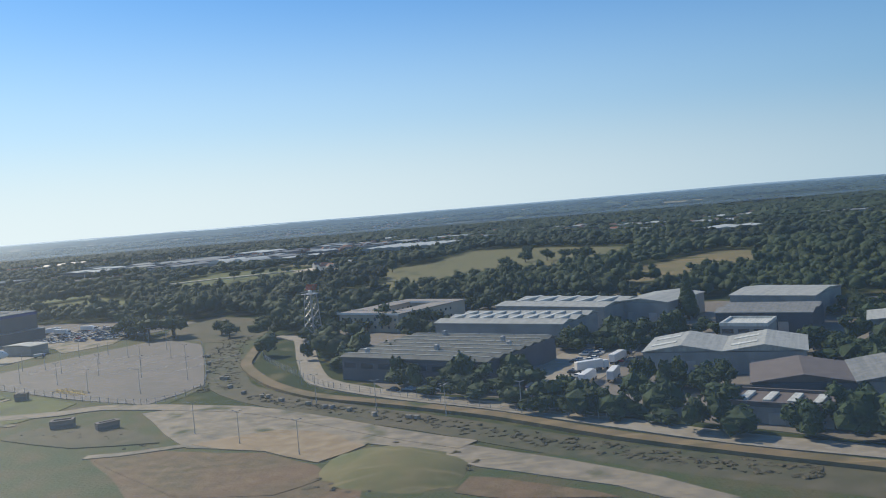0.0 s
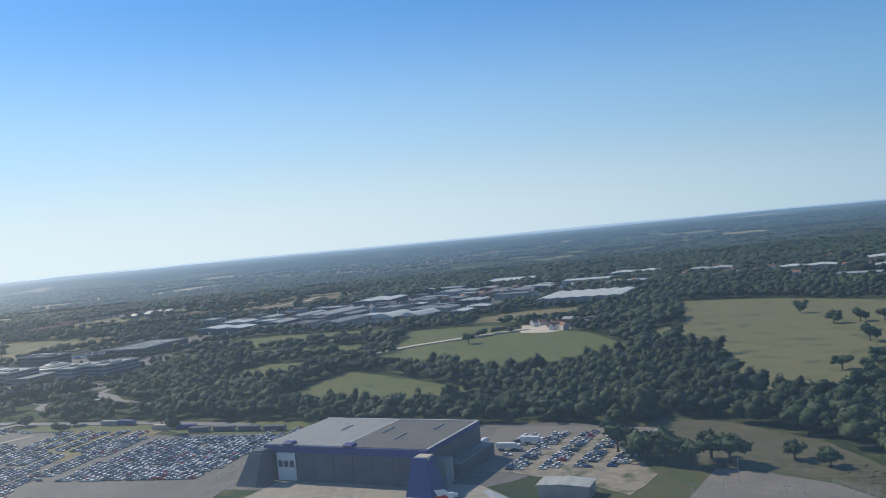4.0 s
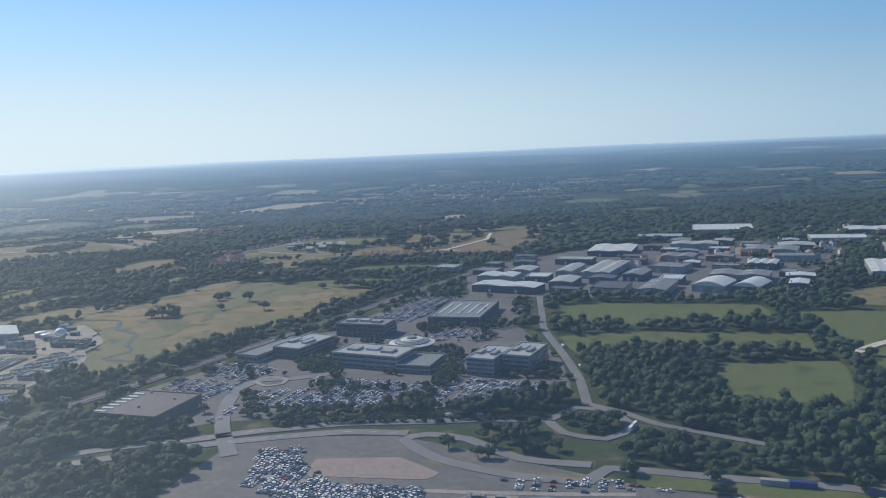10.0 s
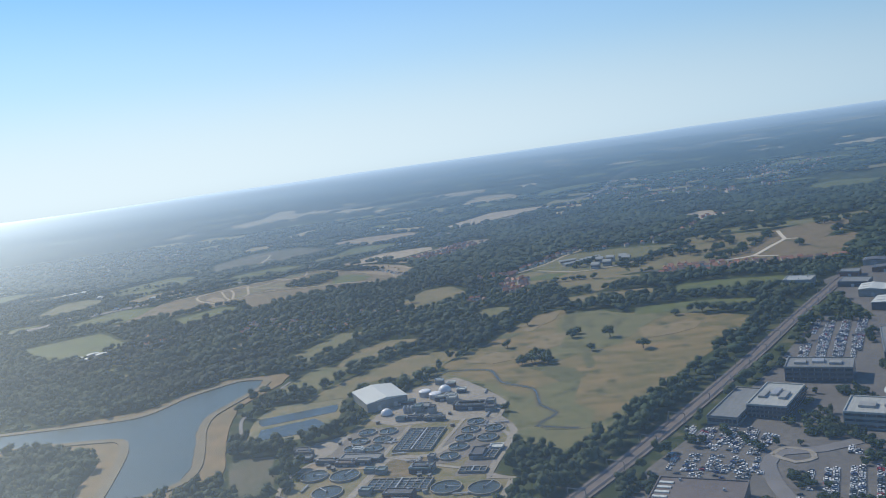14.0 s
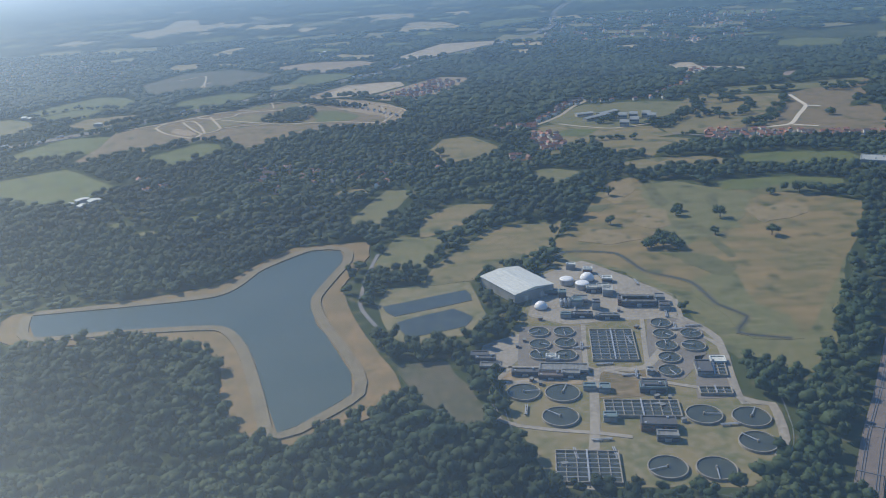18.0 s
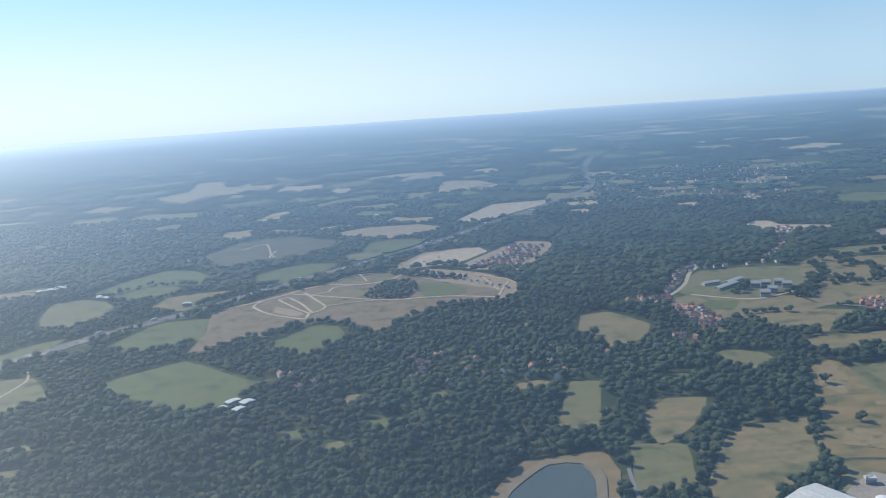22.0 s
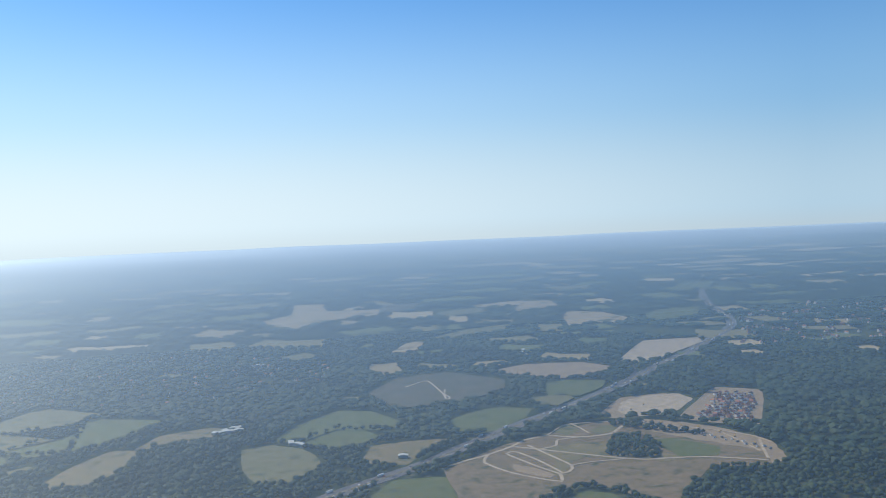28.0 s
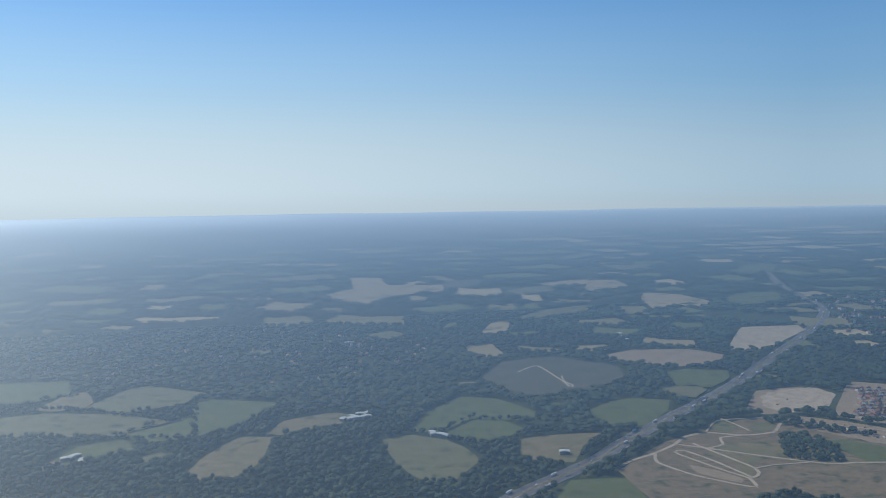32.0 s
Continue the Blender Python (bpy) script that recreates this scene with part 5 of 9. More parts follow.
sheet("meadow_swath", [(-311.7, 517.0), (-295.1, 509.8), (-285.4, 492.3), (-293.5, 482.8), (-305.4, 499.9)], SWATH, 0.210, "damp greener swath across the dry meadow", "grass", 3.5, False)
sheet("meadow_swath", [(-235.0, 607.9), (-215.0, 608.7), (-201.9, 598.6), (-223.7, 594.3)], SWATH, 0.214, "damp greener swath across the dry meadow", "grass", 3.5, False)
sheet("meadow_swath", [(-293.4, 560.0), (-284.5, 549.6), (-275.8, 535.2), (-286.0, 536.3), (-293.3, 548.7)], SWATH, 0.218, "damp greener swath across the dry meadow", "grass", 3.5, False)
sheet("meadow_swath", [(-313.8, 626.9), (-292.8, 642.4), (-300.1, 612.5), (-313.3, 591.5), (-319.6, 602.7)], STRAW, 0.222, "bleached straw patch on the dry meadow", "grass", 3.5, False)
sheet("meadow_swath", [(-304.6, 580.0), (-294.7, 575.6), (-296.9, 552.8), (-307.6, 547.7), (-313.2, 556.9)], STRAW, 0.226, "bleached straw patch on the dry meadow", "grass", 3.5, False)
sheet("meadow_swath", [(-252.9, 570.8), (-222.4, 576.3), (-225.2, 559.0), (-251.1, 549.0)], STRAW, 0.230, "bleached straw patch on the dry meadow", "grass", 3.5, False)
sheet("meadow_swath", [(-337.5, 555.3), (-326.4, 548.6), (-316.1, 535.1), (-331.3, 530.4), (-347.0, 537.0)], STRAW, 0.234, "bleached straw patch on the dry meadow", "grass", 3.5, False)
# small glades in the woods
glade_rng = random.Random(8)
for k in range(46):
    gx, gy = glade_rng.uniform(-760, -330), glade_rng.uniform(560, 1150)
    if any(inside(np.array([[gx, gy]]), q)[0] or np.hypot(q[:, 0] - gx, q[:, 1] - gy).min() < 14 for q in KEEP_CLEAR):
        continue
    gw, gd = glade_rng.uniform(5, 13), glade_rng.uniform(4, 9)
    sheet("glade", [(gx - gw, gy - gd * 0.6), (gx + gw * 0.2, gy - gd), (gx + gw, gy), (gx + gw * 0.4, gy + gd), (gx - gw * 0.7, gy + gd * 0.7)], glade_rng.choice((GREEN, PALE, GREEN, DRY)), 0.12, "small grassy glade enclosed by woods", "glade", 2.0)
# farmland far off, too many fields to name one by one
far_rng = random.Random(21)
far_boxes, far_v, far_f = [], [], []
for k in range(9000):
    fy = 1230 * math.exp(1.34 * far_rng.random())
    fx = far_rng.uniform(-1.3 * fy - 500, 0.25 * fy + 200)
    if len(far_boxes) >= 1200 or (fx > -250 + (fy - 1300) * 0.6 and far_rng.random() < 0.8) or (fy < 1460 and -1300 < fx < -720):
        continue
    big = 1 + max(0, fy - 1300) / 1500
    w, d, a = far_rng.uniform(26, 120) * big, far_rng.uniform(20, 75) * big, far_rng.uniform(-25, 25)
    if any(abs(fx - bx) < (w + bw) * 0.52 and abs(fy - by) < (d + bd) * 0.56 for bx, by, bw, bd in far_boxes):
        continue
    if fy < 2000 and any(inside(np.array([[fx, fy]]), q)[0] or np.hypot(q[:, 0] - fx, q[:, 1] - fy).min() < w * 0.5 for q in KEEP_CLEAR):
        continue
    far_boxes.append((fx, fy, w, d))
    c, s = math.cos(radians(a)), math.sin(radians(a))
    ring = [(fx + c * u * w / 2 - s * v * d / 2, fy + s * u * w / 2 + c * v * d / 2) for u, v in ((-1, -0.7), (-0.1, -1), (1, -0.8), (0.8, 0.9), (-0.2, 0.7), (-0.9, 1))]
    if fy < 2600:
        KEEP_CLEAR.append(np.array(ring))
    n = len(far_v)
    far_v += [(x, y, hills(x, y) + (1.0 if fy < 2200 else 3.0)) for x, y in ring]
    far_f.append(tuple(range(n, n + 6)))
tagged(solid("distant_fields", far_v, far_f, FAR_FIELDS), "patchwork of hazy gold and green fields far away", "fields", "", "stuff")

# ---- buildings ----
def walls_bm(w, d, h, t=0.25):
    bm = bmesh.new()
    add_box(bm, -w / 2, -d / 2, 0, w / 2, -d / 2 + t, h)
    add_box(bm, -w / 2, d / 2 - t, 0, w / 2, d / 2, h)
    add_box(bm, -w / 2, -d / 2 + t, 0, -w / 2 + t, d / 2 - t, h)
    add_box(bm, w / 2 - t, -d / 2 + t, 0, w / 2, d / 2 - t, h)
    return bm


def pitched_bm(w, d, h, up, bays=1, eave=0.25, along="y", thick=0.15):
    """Low pitched roof of several bays; the ridges run along the depth (y) or the width (x)."""
    bm = bmesh.new()
    a, b = (w, d) if along == "y" else (d, w)
    a, b = a + 2 * eave, b + 2 * eave
    step = a / bays
    prof = [(-a / 2, h)]
    for i in range(bays):
        prof += [(-a / 2 + (i + 0.5) * step, h + up), (-a / 2 + (i + 1) * step, h)]
    rows = []
    for s in (-b / 2, b / 2):
        rows.append([bm.verts.new((p, s, z) if along == "y" else (s, p, z)) for p, z in prof] + [bm.verts.new((p, s, z - thick - (0.0 if k else 0)) if along == "y" else (s, p, z - thick)) for k, (p, z) in enumerate(prof)])
    n = len(prof)
    for i in range(n - 1):
        bm.faces.new((rows[0][i], rows[0][i + 1], rows[1][i + 1], rows[1][i]))
        bm.faces.new((rows[0][n + i], rows[1][n + i], rows[1][n + i + 1], rows[0][n + i + 1]))
        for r in rows:
            bm.faces.new((r[i], r[n + i], r[n + i + 1], r[i + 1]))
    for i in (0, n - 1):
        bm.faces.new((rows[0][i], rows[1][i], rows[1][n + i], rows[0][n + i]))
    # gable ends
    for s, r in ((-b / 2 + eave, rows[0]), (b / 2 - eave, rows[1])):
        for i in range(bays):
            p0, p1, p2 = prof[2 * i], prof[2 * i + 1], prof[2 * i + 2]
            tri = [(p, s, z - 0.02) if along == "y" else (s, p, z - 0.02) for p, z in (p0, p1, p2)]
            bm.faces.new([bm.verts.new(q) for q in tri])
    bmesh.ops.recalc_face_normals(bm, faces=bm.faces)
    return bm


def arch_bm(w, d, h, up, n=12):
    bm = bmesh.new()
    rows = []
    for s in (-d / 2 - 0.3, d / 2 + 0.3):
        top = [bm.verts.new((-w / 2 - 0.3 + (w + 0.6) * i / n, s, h + up * math.sin(math.pi * i / n))) for i in range(n + 1)]
        low = [bm.verts.new((-w / 2 - 0.3 + (w + 0.6) * i / n, s, h - 0.15)) for i in range(n + 1)]
        rows.append((top, low))
    for i in range(n):
        bm.faces.new((rows[0][0][i], rows[0][0][i + 1], rows[1][0][i + 1], rows[1][0][i]))
        for top, low in rows:
            bm.faces.new((top[i], low[i], low[i + 1], top[i + 1]))
    bmesh.ops.recalc_face_normals(bm, faces=bm.faces)
    return bm


def flat_bm(w, d, h, lip=0.35, t=0.35):
    """Flat roof with a parapet."""
    bm = bmesh.new()
    add_box(bm, -w / 2 + t, -d / 2 + t, h - 0.2, w / 2 - t, d / 2 - t, h)
    add_box(bm, -w / 2 - 0.05, -d / 2 - 0.05, h - 0.25, w / 2 + 0.05, -d / 2 + t, h + lip)
    add_box(bm, -w / 2 - 0.05, d / 2 - t, h - 0.25, w / 2 + 0.05, d / 2 + 0.05, h + lip)
    add_box(bm, -w / 2 - 0.05, -d / 2 + t, h - 0.25, -w / 2 + t, d / 2 - t, h + lip)
    add_box(bm, w / 2 - t, -d / 2 + t, h - 0.25, w / 2 + 0.05, d / 2 - t, h + lip)
    return bm


FOOTPRINTS = []     # where buildings stand


def footprint(x, y, w, d, ang, pad=2.0):
    c, s = math.cos(radians(ang)), math.sin(radians(ang))
    FOOTPRINTS.append(np.array([(x + c * a - s * b, y + s * a + c * b) for a, b in ((-w / 2 - 1, -d / 2 - 1), (w / 2 + 1, -d / 2 - 1), (w / 2 + 1, d / 2 + 1), (-w / 2 - 1, d / 2 + 1))]))
    KEEP_CLEAR.append(np.array([(x + c * a - s * b, y + s * a + c * b) for a, b in ((-w / 2 - pad, -d / 2 - pad), (w / 2 + pad, -d / 2 - pad), (w / 2 + pad, d / 2 + pad), (-w / 2 - pad, d / 2 + pad))]))


def warehouse(x, y, w, d, ang, h, roof, wall, label, style="gable", bays=1, along="y", up=0.8, doors=2, lights=0, vents=0, windows=0, name="warehouse", group="", door_mat=None, yard=True):
    ob = root(name, x, y, float(rise(x, y)), ang, label, "building" if name != "warehouse" else "warehouse", group)
    footprint(x, y, w, d, ang)
    part("wall", walls_bm(w, d, h), wall, ob)
    if style == "gable":
        rf = part("roof", pitched_bm(w, d, h + 0.15, up, bays, 0.25, along), roof, ob)
    elif style == "arch":
        rf = part("roof", arch_bm(w, d, h, up), roof, ob)
    else:
        rf = part("roof", flat_bm(w, d, h), roof, ob)
    for i in range(doors):
        px = -w / 2 + w * (i + 0.7) / (doors + 0.4)
        part("roller_door", box_bm(px - 0.9, -d / 2 - 0.06, 0, px + 0.9, -d / 2 + 0.02, min(2.2, h * 0.6), 0.02), door_mat or GALV, ob)
    for i in range(windows):
        px = -w / 2 + w * (i + 0.5) / windows
        part("window", box_bm(px - w / windows * 0.36, -d / 2 - 0.05, h * 0.55, px + w / windows * 0.36, -d / 2 + 0.03, h * 0.78, 0.01), GLASS, ob)
    for i in range(lights):
        if style == "gable" and along == "y":
            step = (w + 0.5) / bays
            k = i % bays
            px, py = -w / 2 - 0.25 + (k + 0.25) * step, -d / 2 + d * (i // bays + 0.7) / (lights / bays + 0.4)
            z = h + 0.15 + up * 0.5
            bm = box_bm(-step * 0.16, -0.7, 0.02, step * 0.16, 0.7, 0.1)
            bmesh.ops.rotate(bm, matrix=Matrix.Rotation(-math.atan2(up, step / 2), 3, "Y"), verts=bm.verts)
            bmesh.ops.translate(bm, vec=(px, py, z), verts=bm.verts)
        else:
            zz = h + (0.15 if style != "gable" else 0.35 + up * 0.5)
            px = -w / 2 + w * (i + 0.7) / (lights + 0.4)
            bm = box_bm(px - 0.5, -d * 0.3, zz - 0.3, px + 0.5, d * 0.3, zz + 0.15, 0.04)
        part("rooflight", bm, ROOF_WHITE if roof is not ROOF_WHITE else ROOF_PALE, ob, "translucent pale roof light")
    for i in range(vents):
        px, py = w * (0.13 * ((i * 5) % 7) - 0.38), d * (0.2 * ((i * 3) % 5) - 0.38)
        part("roof_vent", box_bm(px - 0.35, py - 0.35, h - 0.2, px + 0.35, py + 0.35, h + 0.8 + (up if style == "gable" else 0), 0.06), GALV, ob, "small grey roof unit")
    return ob


# warehouses by the perimeter road
factory = warehouse(160, 85, 29, 23, -32, 3.9, ROOF_STRIPED, CLAD_DARK, "low dark factory with a ridged grey-green roof and pale strips", bays=7, along="x", up=0.4, doors=1, vents=5, windows=8)
for k in range(7):
    py = -23 / 2 - 0.25 + (k + 0.5) * 23.5 / 7
    for j in range(4):
        px = -14.2 + j * 7.2
        part("rooflight", box_bm(px, py - 0.13, 4.3, px + 6.8, py + 0.13, 4.56, 0.03), ROOF_PALE, factory, "long pale roof light")
warehouse(173, 113, 29, 16, -32, 4.3, ROOF_PALE, CLAD, "pale grey warehouse with rows of roof lights", bays=3, along="x", up=0.6, doors=3, lights=8)
warehouse(186, 133, 28, 17, -38, 4.4, ROOF_PALE, CLAD, "long pale grey warehouse with a white fascia", bays=2, along="x", up=0.6, doors=3, lights=5)
warehouse(206, 128, 12, 17, -41, 4.4, ROOF_PALE, CLAD, "pale grey warehouse beside the tall conifer", up=0.7, doors=2)
warehouse(203, 71, 23, 13, -21, 3.3, ROOF_PALE, CLAD, "twin-gabled light blue-grey warehouse", bays=2, up=1.0, doors=2, lights=4)
warehouse(206, 49, 12, 12, -18, 2.9, ROOF_BROWN, CLAD_DARK, "brown roofed shed beside the road", up=1.0, doors=1)
warehouse(200, 39, 12, 7, -33, 2.3, ROOF_BROWN, CLAD, "low flat-roofed workshop with skylights", style="flat", lights=4, doors=1)
warehouse(216, 46, 9, 13, -18, 3.0, ROOF_GREY, CLAD, "grey roofed workshop beside the yard", up=0.9, doors=1)
warehouse(230, 119, 17, 17, -39, 4.8, ROOF_PALE, CLAD, "tall pale green-grey warehouse", up=0.7, along="x", doors=2)
warehouse(221, 103, 17, 14, -30, 3.8, ROOF_GREY, CLAD_DARK, "dark warehouse with a ribbed roof", up=0.5, along="x", bays=2, doors=2)
warehouse(213, 91, 8, 8, -30, 3.4, ROOF_WHITE, CLAD, "small white-roofed office block", style="flat", doors=1, windows=3)
warehouse(239, 84, 15, 11, -25, 3.4, ROOF_PALE, CLAD, "pale roofed unit beside a full car park", up=0.7, doors=2)
warehouse(52, 148, 10, 5, -24, 2.4, ROOF_PALE, CLAD, "small pale metal shed on the apron", up=0.3, doors=0, name="store_shed")


def ring_office(x, y, w, d, ang, h):
    """Office wrapped round an open court."""
    ob = root("courtyard_office", x, y, 0, ang, "cream office building round an open courtyard with a grey roof", "office")
    footprint(x, y, w, d, ang)
    t = 5.0
    for k, (a, b, c, e) in enumerate(((-w / 2, -d / 2, w / 2, -d / 2 + t), (-w / 2, d / 2 - t, w / 2, d / 2), (-w / 2, -d / 2 + t, -w / 2 + t, d / 2 - t), (w / 2 - t, -d / 2 + t, w / 2, d / 2 - t))):
        wing = part("wing", box_bm(a, b, 0, c, e, h), CLAD_CREAM, ob)
        bm = bmesh.new()
        add_box(bm, a - 0.35, b - 0.35, h, c + 0.35, e + 0.35, h + 0.25)
        part("wing_roof", bm, ROOF_TAN, ob, "tan-grey sheet roof")
        bm = bmesh.new()
        add_box(bm, a - 0.45, b - 0.45, h - 0.05, c + 0.45, b - 0.35, h + 0.4)
        part("fascia", bm, WHITE, ob, "white roof edge")
        for zz in (0.9, 2.7):
            n = int((c - a) / 2.0) if c - a > e - b else int((e - b) / 2.0)
            for i in range(n):
                if c - a > e - b:
                    px = a + (i + 0.5) * (c - a) / n
                    part("window", box_bm(px - 0.3, b - 0.04, zz, px + 0.3, b + 0.03, zz + 0.6), GLASS, wing)
                else:
                    py = b + (i + 0.5) * (e - b) / n
                    part("window", box_bm(c - 0.03, py - 0.3, zz, c + 0.04, py + 0.3, zz + 0.6), GLASS, wing)
    return ob


ring_office(147, 151, 19, 26, -36, 4.2)


def hangar(x, y, w, d, ang, h):
    ob = root("hangar", x, y, 0, ang, "large aircraft hangar with a grey flat roof and blue band", "hangar")
    footprint(x, y, w, d, ang, 3)
    part("wall", box_bm(-w / 2, d / 2 - 0.3, 0, w / 2, d / 2, h - 0.3), CLAD_DARK, ob, "dark rear wall")
    part("wall", box_bm(-w / 2, -d / 2, 0, -w / 2 + 0.3, d / 2 - 0.3, h - 0.3), CLAD_DARK, ob, "dark side wall")
    part("wall", box_bm(w / 2 - 0.3, -d / 2, 0, w / 2, d / 2 - 0.3, h - 0.3), CLAD_DARK, ob, "dark ribbed side wall")
    part("roof", box_bm(-w / 2, -d / 2, h - 0.3, 0, d / 2, h + 0.05, 0.05), HANGAR_PALE, ob, "pale grey half of the roof")
    part("roof", box_bm(0, -d / 2, h - 0.3, w / 2, d / 2, h), HANGAR_DARK, ob, "dark brown-grey half of the roof")
    part("fascia", box_bm(-w / 2 - 0.1, -d / 2 - 0.5, h - 1.7, w / 2 + 0.1, -d / 2 - 0.002, h - 0.1, 0.05), CLAD_BLUE, ob, "dark blue band over the doors")
    part("gable_band", box_bm(w / 2 + 0.002, -d / 2, h - 0.9, w / 2 + 0.12, d / 2, h - 0.1), CLAD_BLUE, ob, "dark blue band")
    # tall white door leaf with windows, then dark leaves
    door = part("white_door", box_bm(-w / 2 + 3.2, -d / 2 - 0.35, 0, -w / 2 + 8.2, -d / 2 - 0.05, h - 1.75, 0.03), WHITE, ob, "white folding door leaves")
    for i in range(3):
        part("door_window", box_bm(-w / 2 + 3.6 + i * 1.55, -d / 2 - 0.42, h * 0.38, -w / 2 + 4.75 + i * 1.55, -d / 2 - 0.3, h * 0.56), GLASS, door)
    part("interior", box_bm(-w / 2 + 0.4, d / 2 - 6, 0.02, w / 2 - 0.4, d / 2 - 5.7, h - 0.5), SHADOWED, ob, "inner wall coloured near-black for shade")
    for i in range(6):
        px = -w / 2 + 8.4 + i * (w - 12) / 6
        part("dark_door", box_bm(px + 0.05, -d / 2 - 0.2, 0, px + (w - 12) / 6 - 0.05, -d / 2 + 0.1, h - 1.75, 0.03), CLAD_DARK, ob, "dark sliding door leaf")
    # raking corner pods
    for s in (-1, 1):
        bm = bmesh.new()
        cx = s * (w / 2 + 0.8)
        pts = [(-3.2, -6.5), (2.6, -6.5), (3.2, -1.0), (-2.6, -1.0)]
        lo = [bm.verts.new((cx + a, -d / 2 + b, 0)) for a, b in pts]
        up = [bm.verts.new((cx + a * 0.55 - s * 1.0, -d / 2 + b * 0.5 - 0.4, h - (1.2 if s < 0 else 0.9))) for a, b in pts]
        for i in range(4):
            bm.faces.new((lo[i], lo[(i + 1) % 4], up[(i + 1) % 4], up[i]))
        bm.faces.new(up)
        part("corner_pod", bm, CLAD_BLUE if s > 0 else CLAD_DARK, ob, "slanted corner housing")
        bm = box_bm(cx - 1.6 - s * 0.9, -d / 2 - 3.2, h - 3.2, cx + 1.6 - s * 0.9, -d / 2 - 0.6, h - 0.7, 0.1)
        part("pod_top", bm, CLAD_CREAM if s > 0 else CLAD_DARK, ob, "tan sunlit housing" if s > 0 else "dark housing")
    # stepped low annexe and stair block
    part("annexe", box_bm(-w / 2 - 5.5, -d / 2 + 5, 0, -w / 2 - 0.02, d / 2 - 1, 3.4, 0.05), CLAD_DARK, ob, "low dark annexe")
    part("annexe_roof", box_bm(-w / 2 - 5.6, -d / 2 + 4.9, 3.4, -w / 2 - 0.02, d / 2 - 0.9, 3.6), ROOF_BROWN, ob, "flat brown annexe roof")
    part("parapet", box_bm(-w / 2 - 5.7, -d / 2 + 4.8, 3.6, -w / 2 - 5.4, d / 2 - 0.8, 4.0), WHITE, ob, "white parapet edge")
    part("stair_block", box_bm(w / 2 + 0.02, -d / 2 + 2, 0, w / 2 + 2.6, -d / 2 + 5.5, 5.2, 0.05), CLAD, ob, "grey stair tower")
    part("lean_to", box_bm(w / 2 + 0.02, -d / 2 + 7, 0, w / 2 + 3.2, d / 2, 3.0, 0.05), CLAD_DARK, ob, "dark lean-to")
    part("lean_to_roof", box_bm(w / 2 + 0.02, -d / 2 + 6.9, 3.0, w / 2 + 3.3, d / 2 + 0.1, 3.2), ROOF_GREY, ob)
    for px in (-w / 2 + 6.5, 1.5):
        part("roof_hump", box_bm(px - 1.4, -d / 2 - 0.5, h - 0.1, px + 1.4, -d / 2 + 1.8, h + 0.55, 0.3), CLAD_BLUE, ob, "blue hump on the roof edge")
    part("roof_edge", box_bm(w / 2 - 0.35, -d / 2 + 0.1, h + 0.003, w / 2 - 0.05, d / 2, h + 0.12), WHITE, ob, "white roof edge")
    part("roof_edge", box_bm(-w / 2 + 0.1, d / 2 - 0.4, h + 0.053, w / 2 - 0.4, d / 2 - 0.1, h + 0.15), WHITE, ob, "white roof edge")
    part("roof_line", box_bm(-0.12, -d / 2 + 0.4, h + 0.053, 0.12, d / 2 - 0.6, h + 0.1), WHITE, ob, "pale joint along the roof")
    for px, py in ((3, 2), (9, -3), (14, 6), (-9, 3)):
        part("roof_pipe", box_bm(px - 0.1, py - 2.6, h, px + 0.1, py + 2.6, h + 0.3), GALV, ob)
    return ob


hangar(13, 181, 42, 25, -27, 8.0)

# long shed amid the car parks
warehouse(-144, 237, 10, 35, -23, 3.0, ROOF_TEAL, CLAD_DARK, "long blue-grey metal shed amid parked cars", up=0.9, doors=1, name="long_shed")

# industrial estate beyond the green fields
def estate_unit(x, y, w, d, ang, roof, style, bays, wall=CLAD):
    shade = {"white_sheet_roof": "white", "pale_sheet_roof": "pale grey", "grey_sheet_roof": "grey", "dark_felt_roof": "dark"}[roof.name]
    warehouse(x, y, w, d, ang, 4.0, roof, wall, shade + {"gable": " gabled", "arch": " arched", "flat": " flat-roofed"}[style] + " industrial unit among trees", style, bays, "y", 0.9 if style == "gable" else 2.2, doors=2, lights=2 * bays if style == "gable" else 0, vents=3 if style == "flat" else 0, group="industrial estate")


estate_unit(-117, 554, 40, 16, -31, ROOF_WHITE, "gable", 2, CLAD_DARK)
estate_unit(-119, 592, 24, 16, -26, ROOF_WHITE, "gable", 2)
estate_unit(-100, 612, 14, 18, -27, ROOF_PALE, "gable", 1)
estate_unit(-82, 562, 14, 22, -25, ROOF_PALE, "gable", 1, CLAD_DARK)
estate_unit(-71, 606, 10, 33, -27, ROOF_PALE, "gable", 1)
estate_unit(-49, 603, 18, 50, -28, ROOF_PALE, "gable", 2)
estate_unit(-24, 693, 32, 40, -21, ROOF_WHITE, "gable", 2, CLAD_DARK)
estate_unit(-35, 529, 15, 34, -28, ROOF_GREY, "gable", 1)
estate_unit(-4, 528, 18, 22, -37, ROOF_WHITE, "arch", 1)
estate_unit(14, 519, 14, 22, -40, ROOF_WHITE, "arch", 1, CLAD_DARK)
estate_unit(21, 555, 33, 20, -27, ROOF_GREY, "gable", 2)
estate_unit(80, 653, 35, 24, -28, ROOF_GREY, "gable", 2)
estate_unit(50, 593, 17, 18, -30, ROOF_WHITE, "gable", 3, CLAD_DARK)
estate_unit(-8, 599, 22, 20, -37, ROOF_GREY, "flat", 1)
estate_unit(96, 799, 50, 46, -18, ROOF_WHITE, "flat", 1)
estate_unit(-35, 576, 12, 22, -31, ROOF_GREY, "gable", 1, CLAD_DARK)
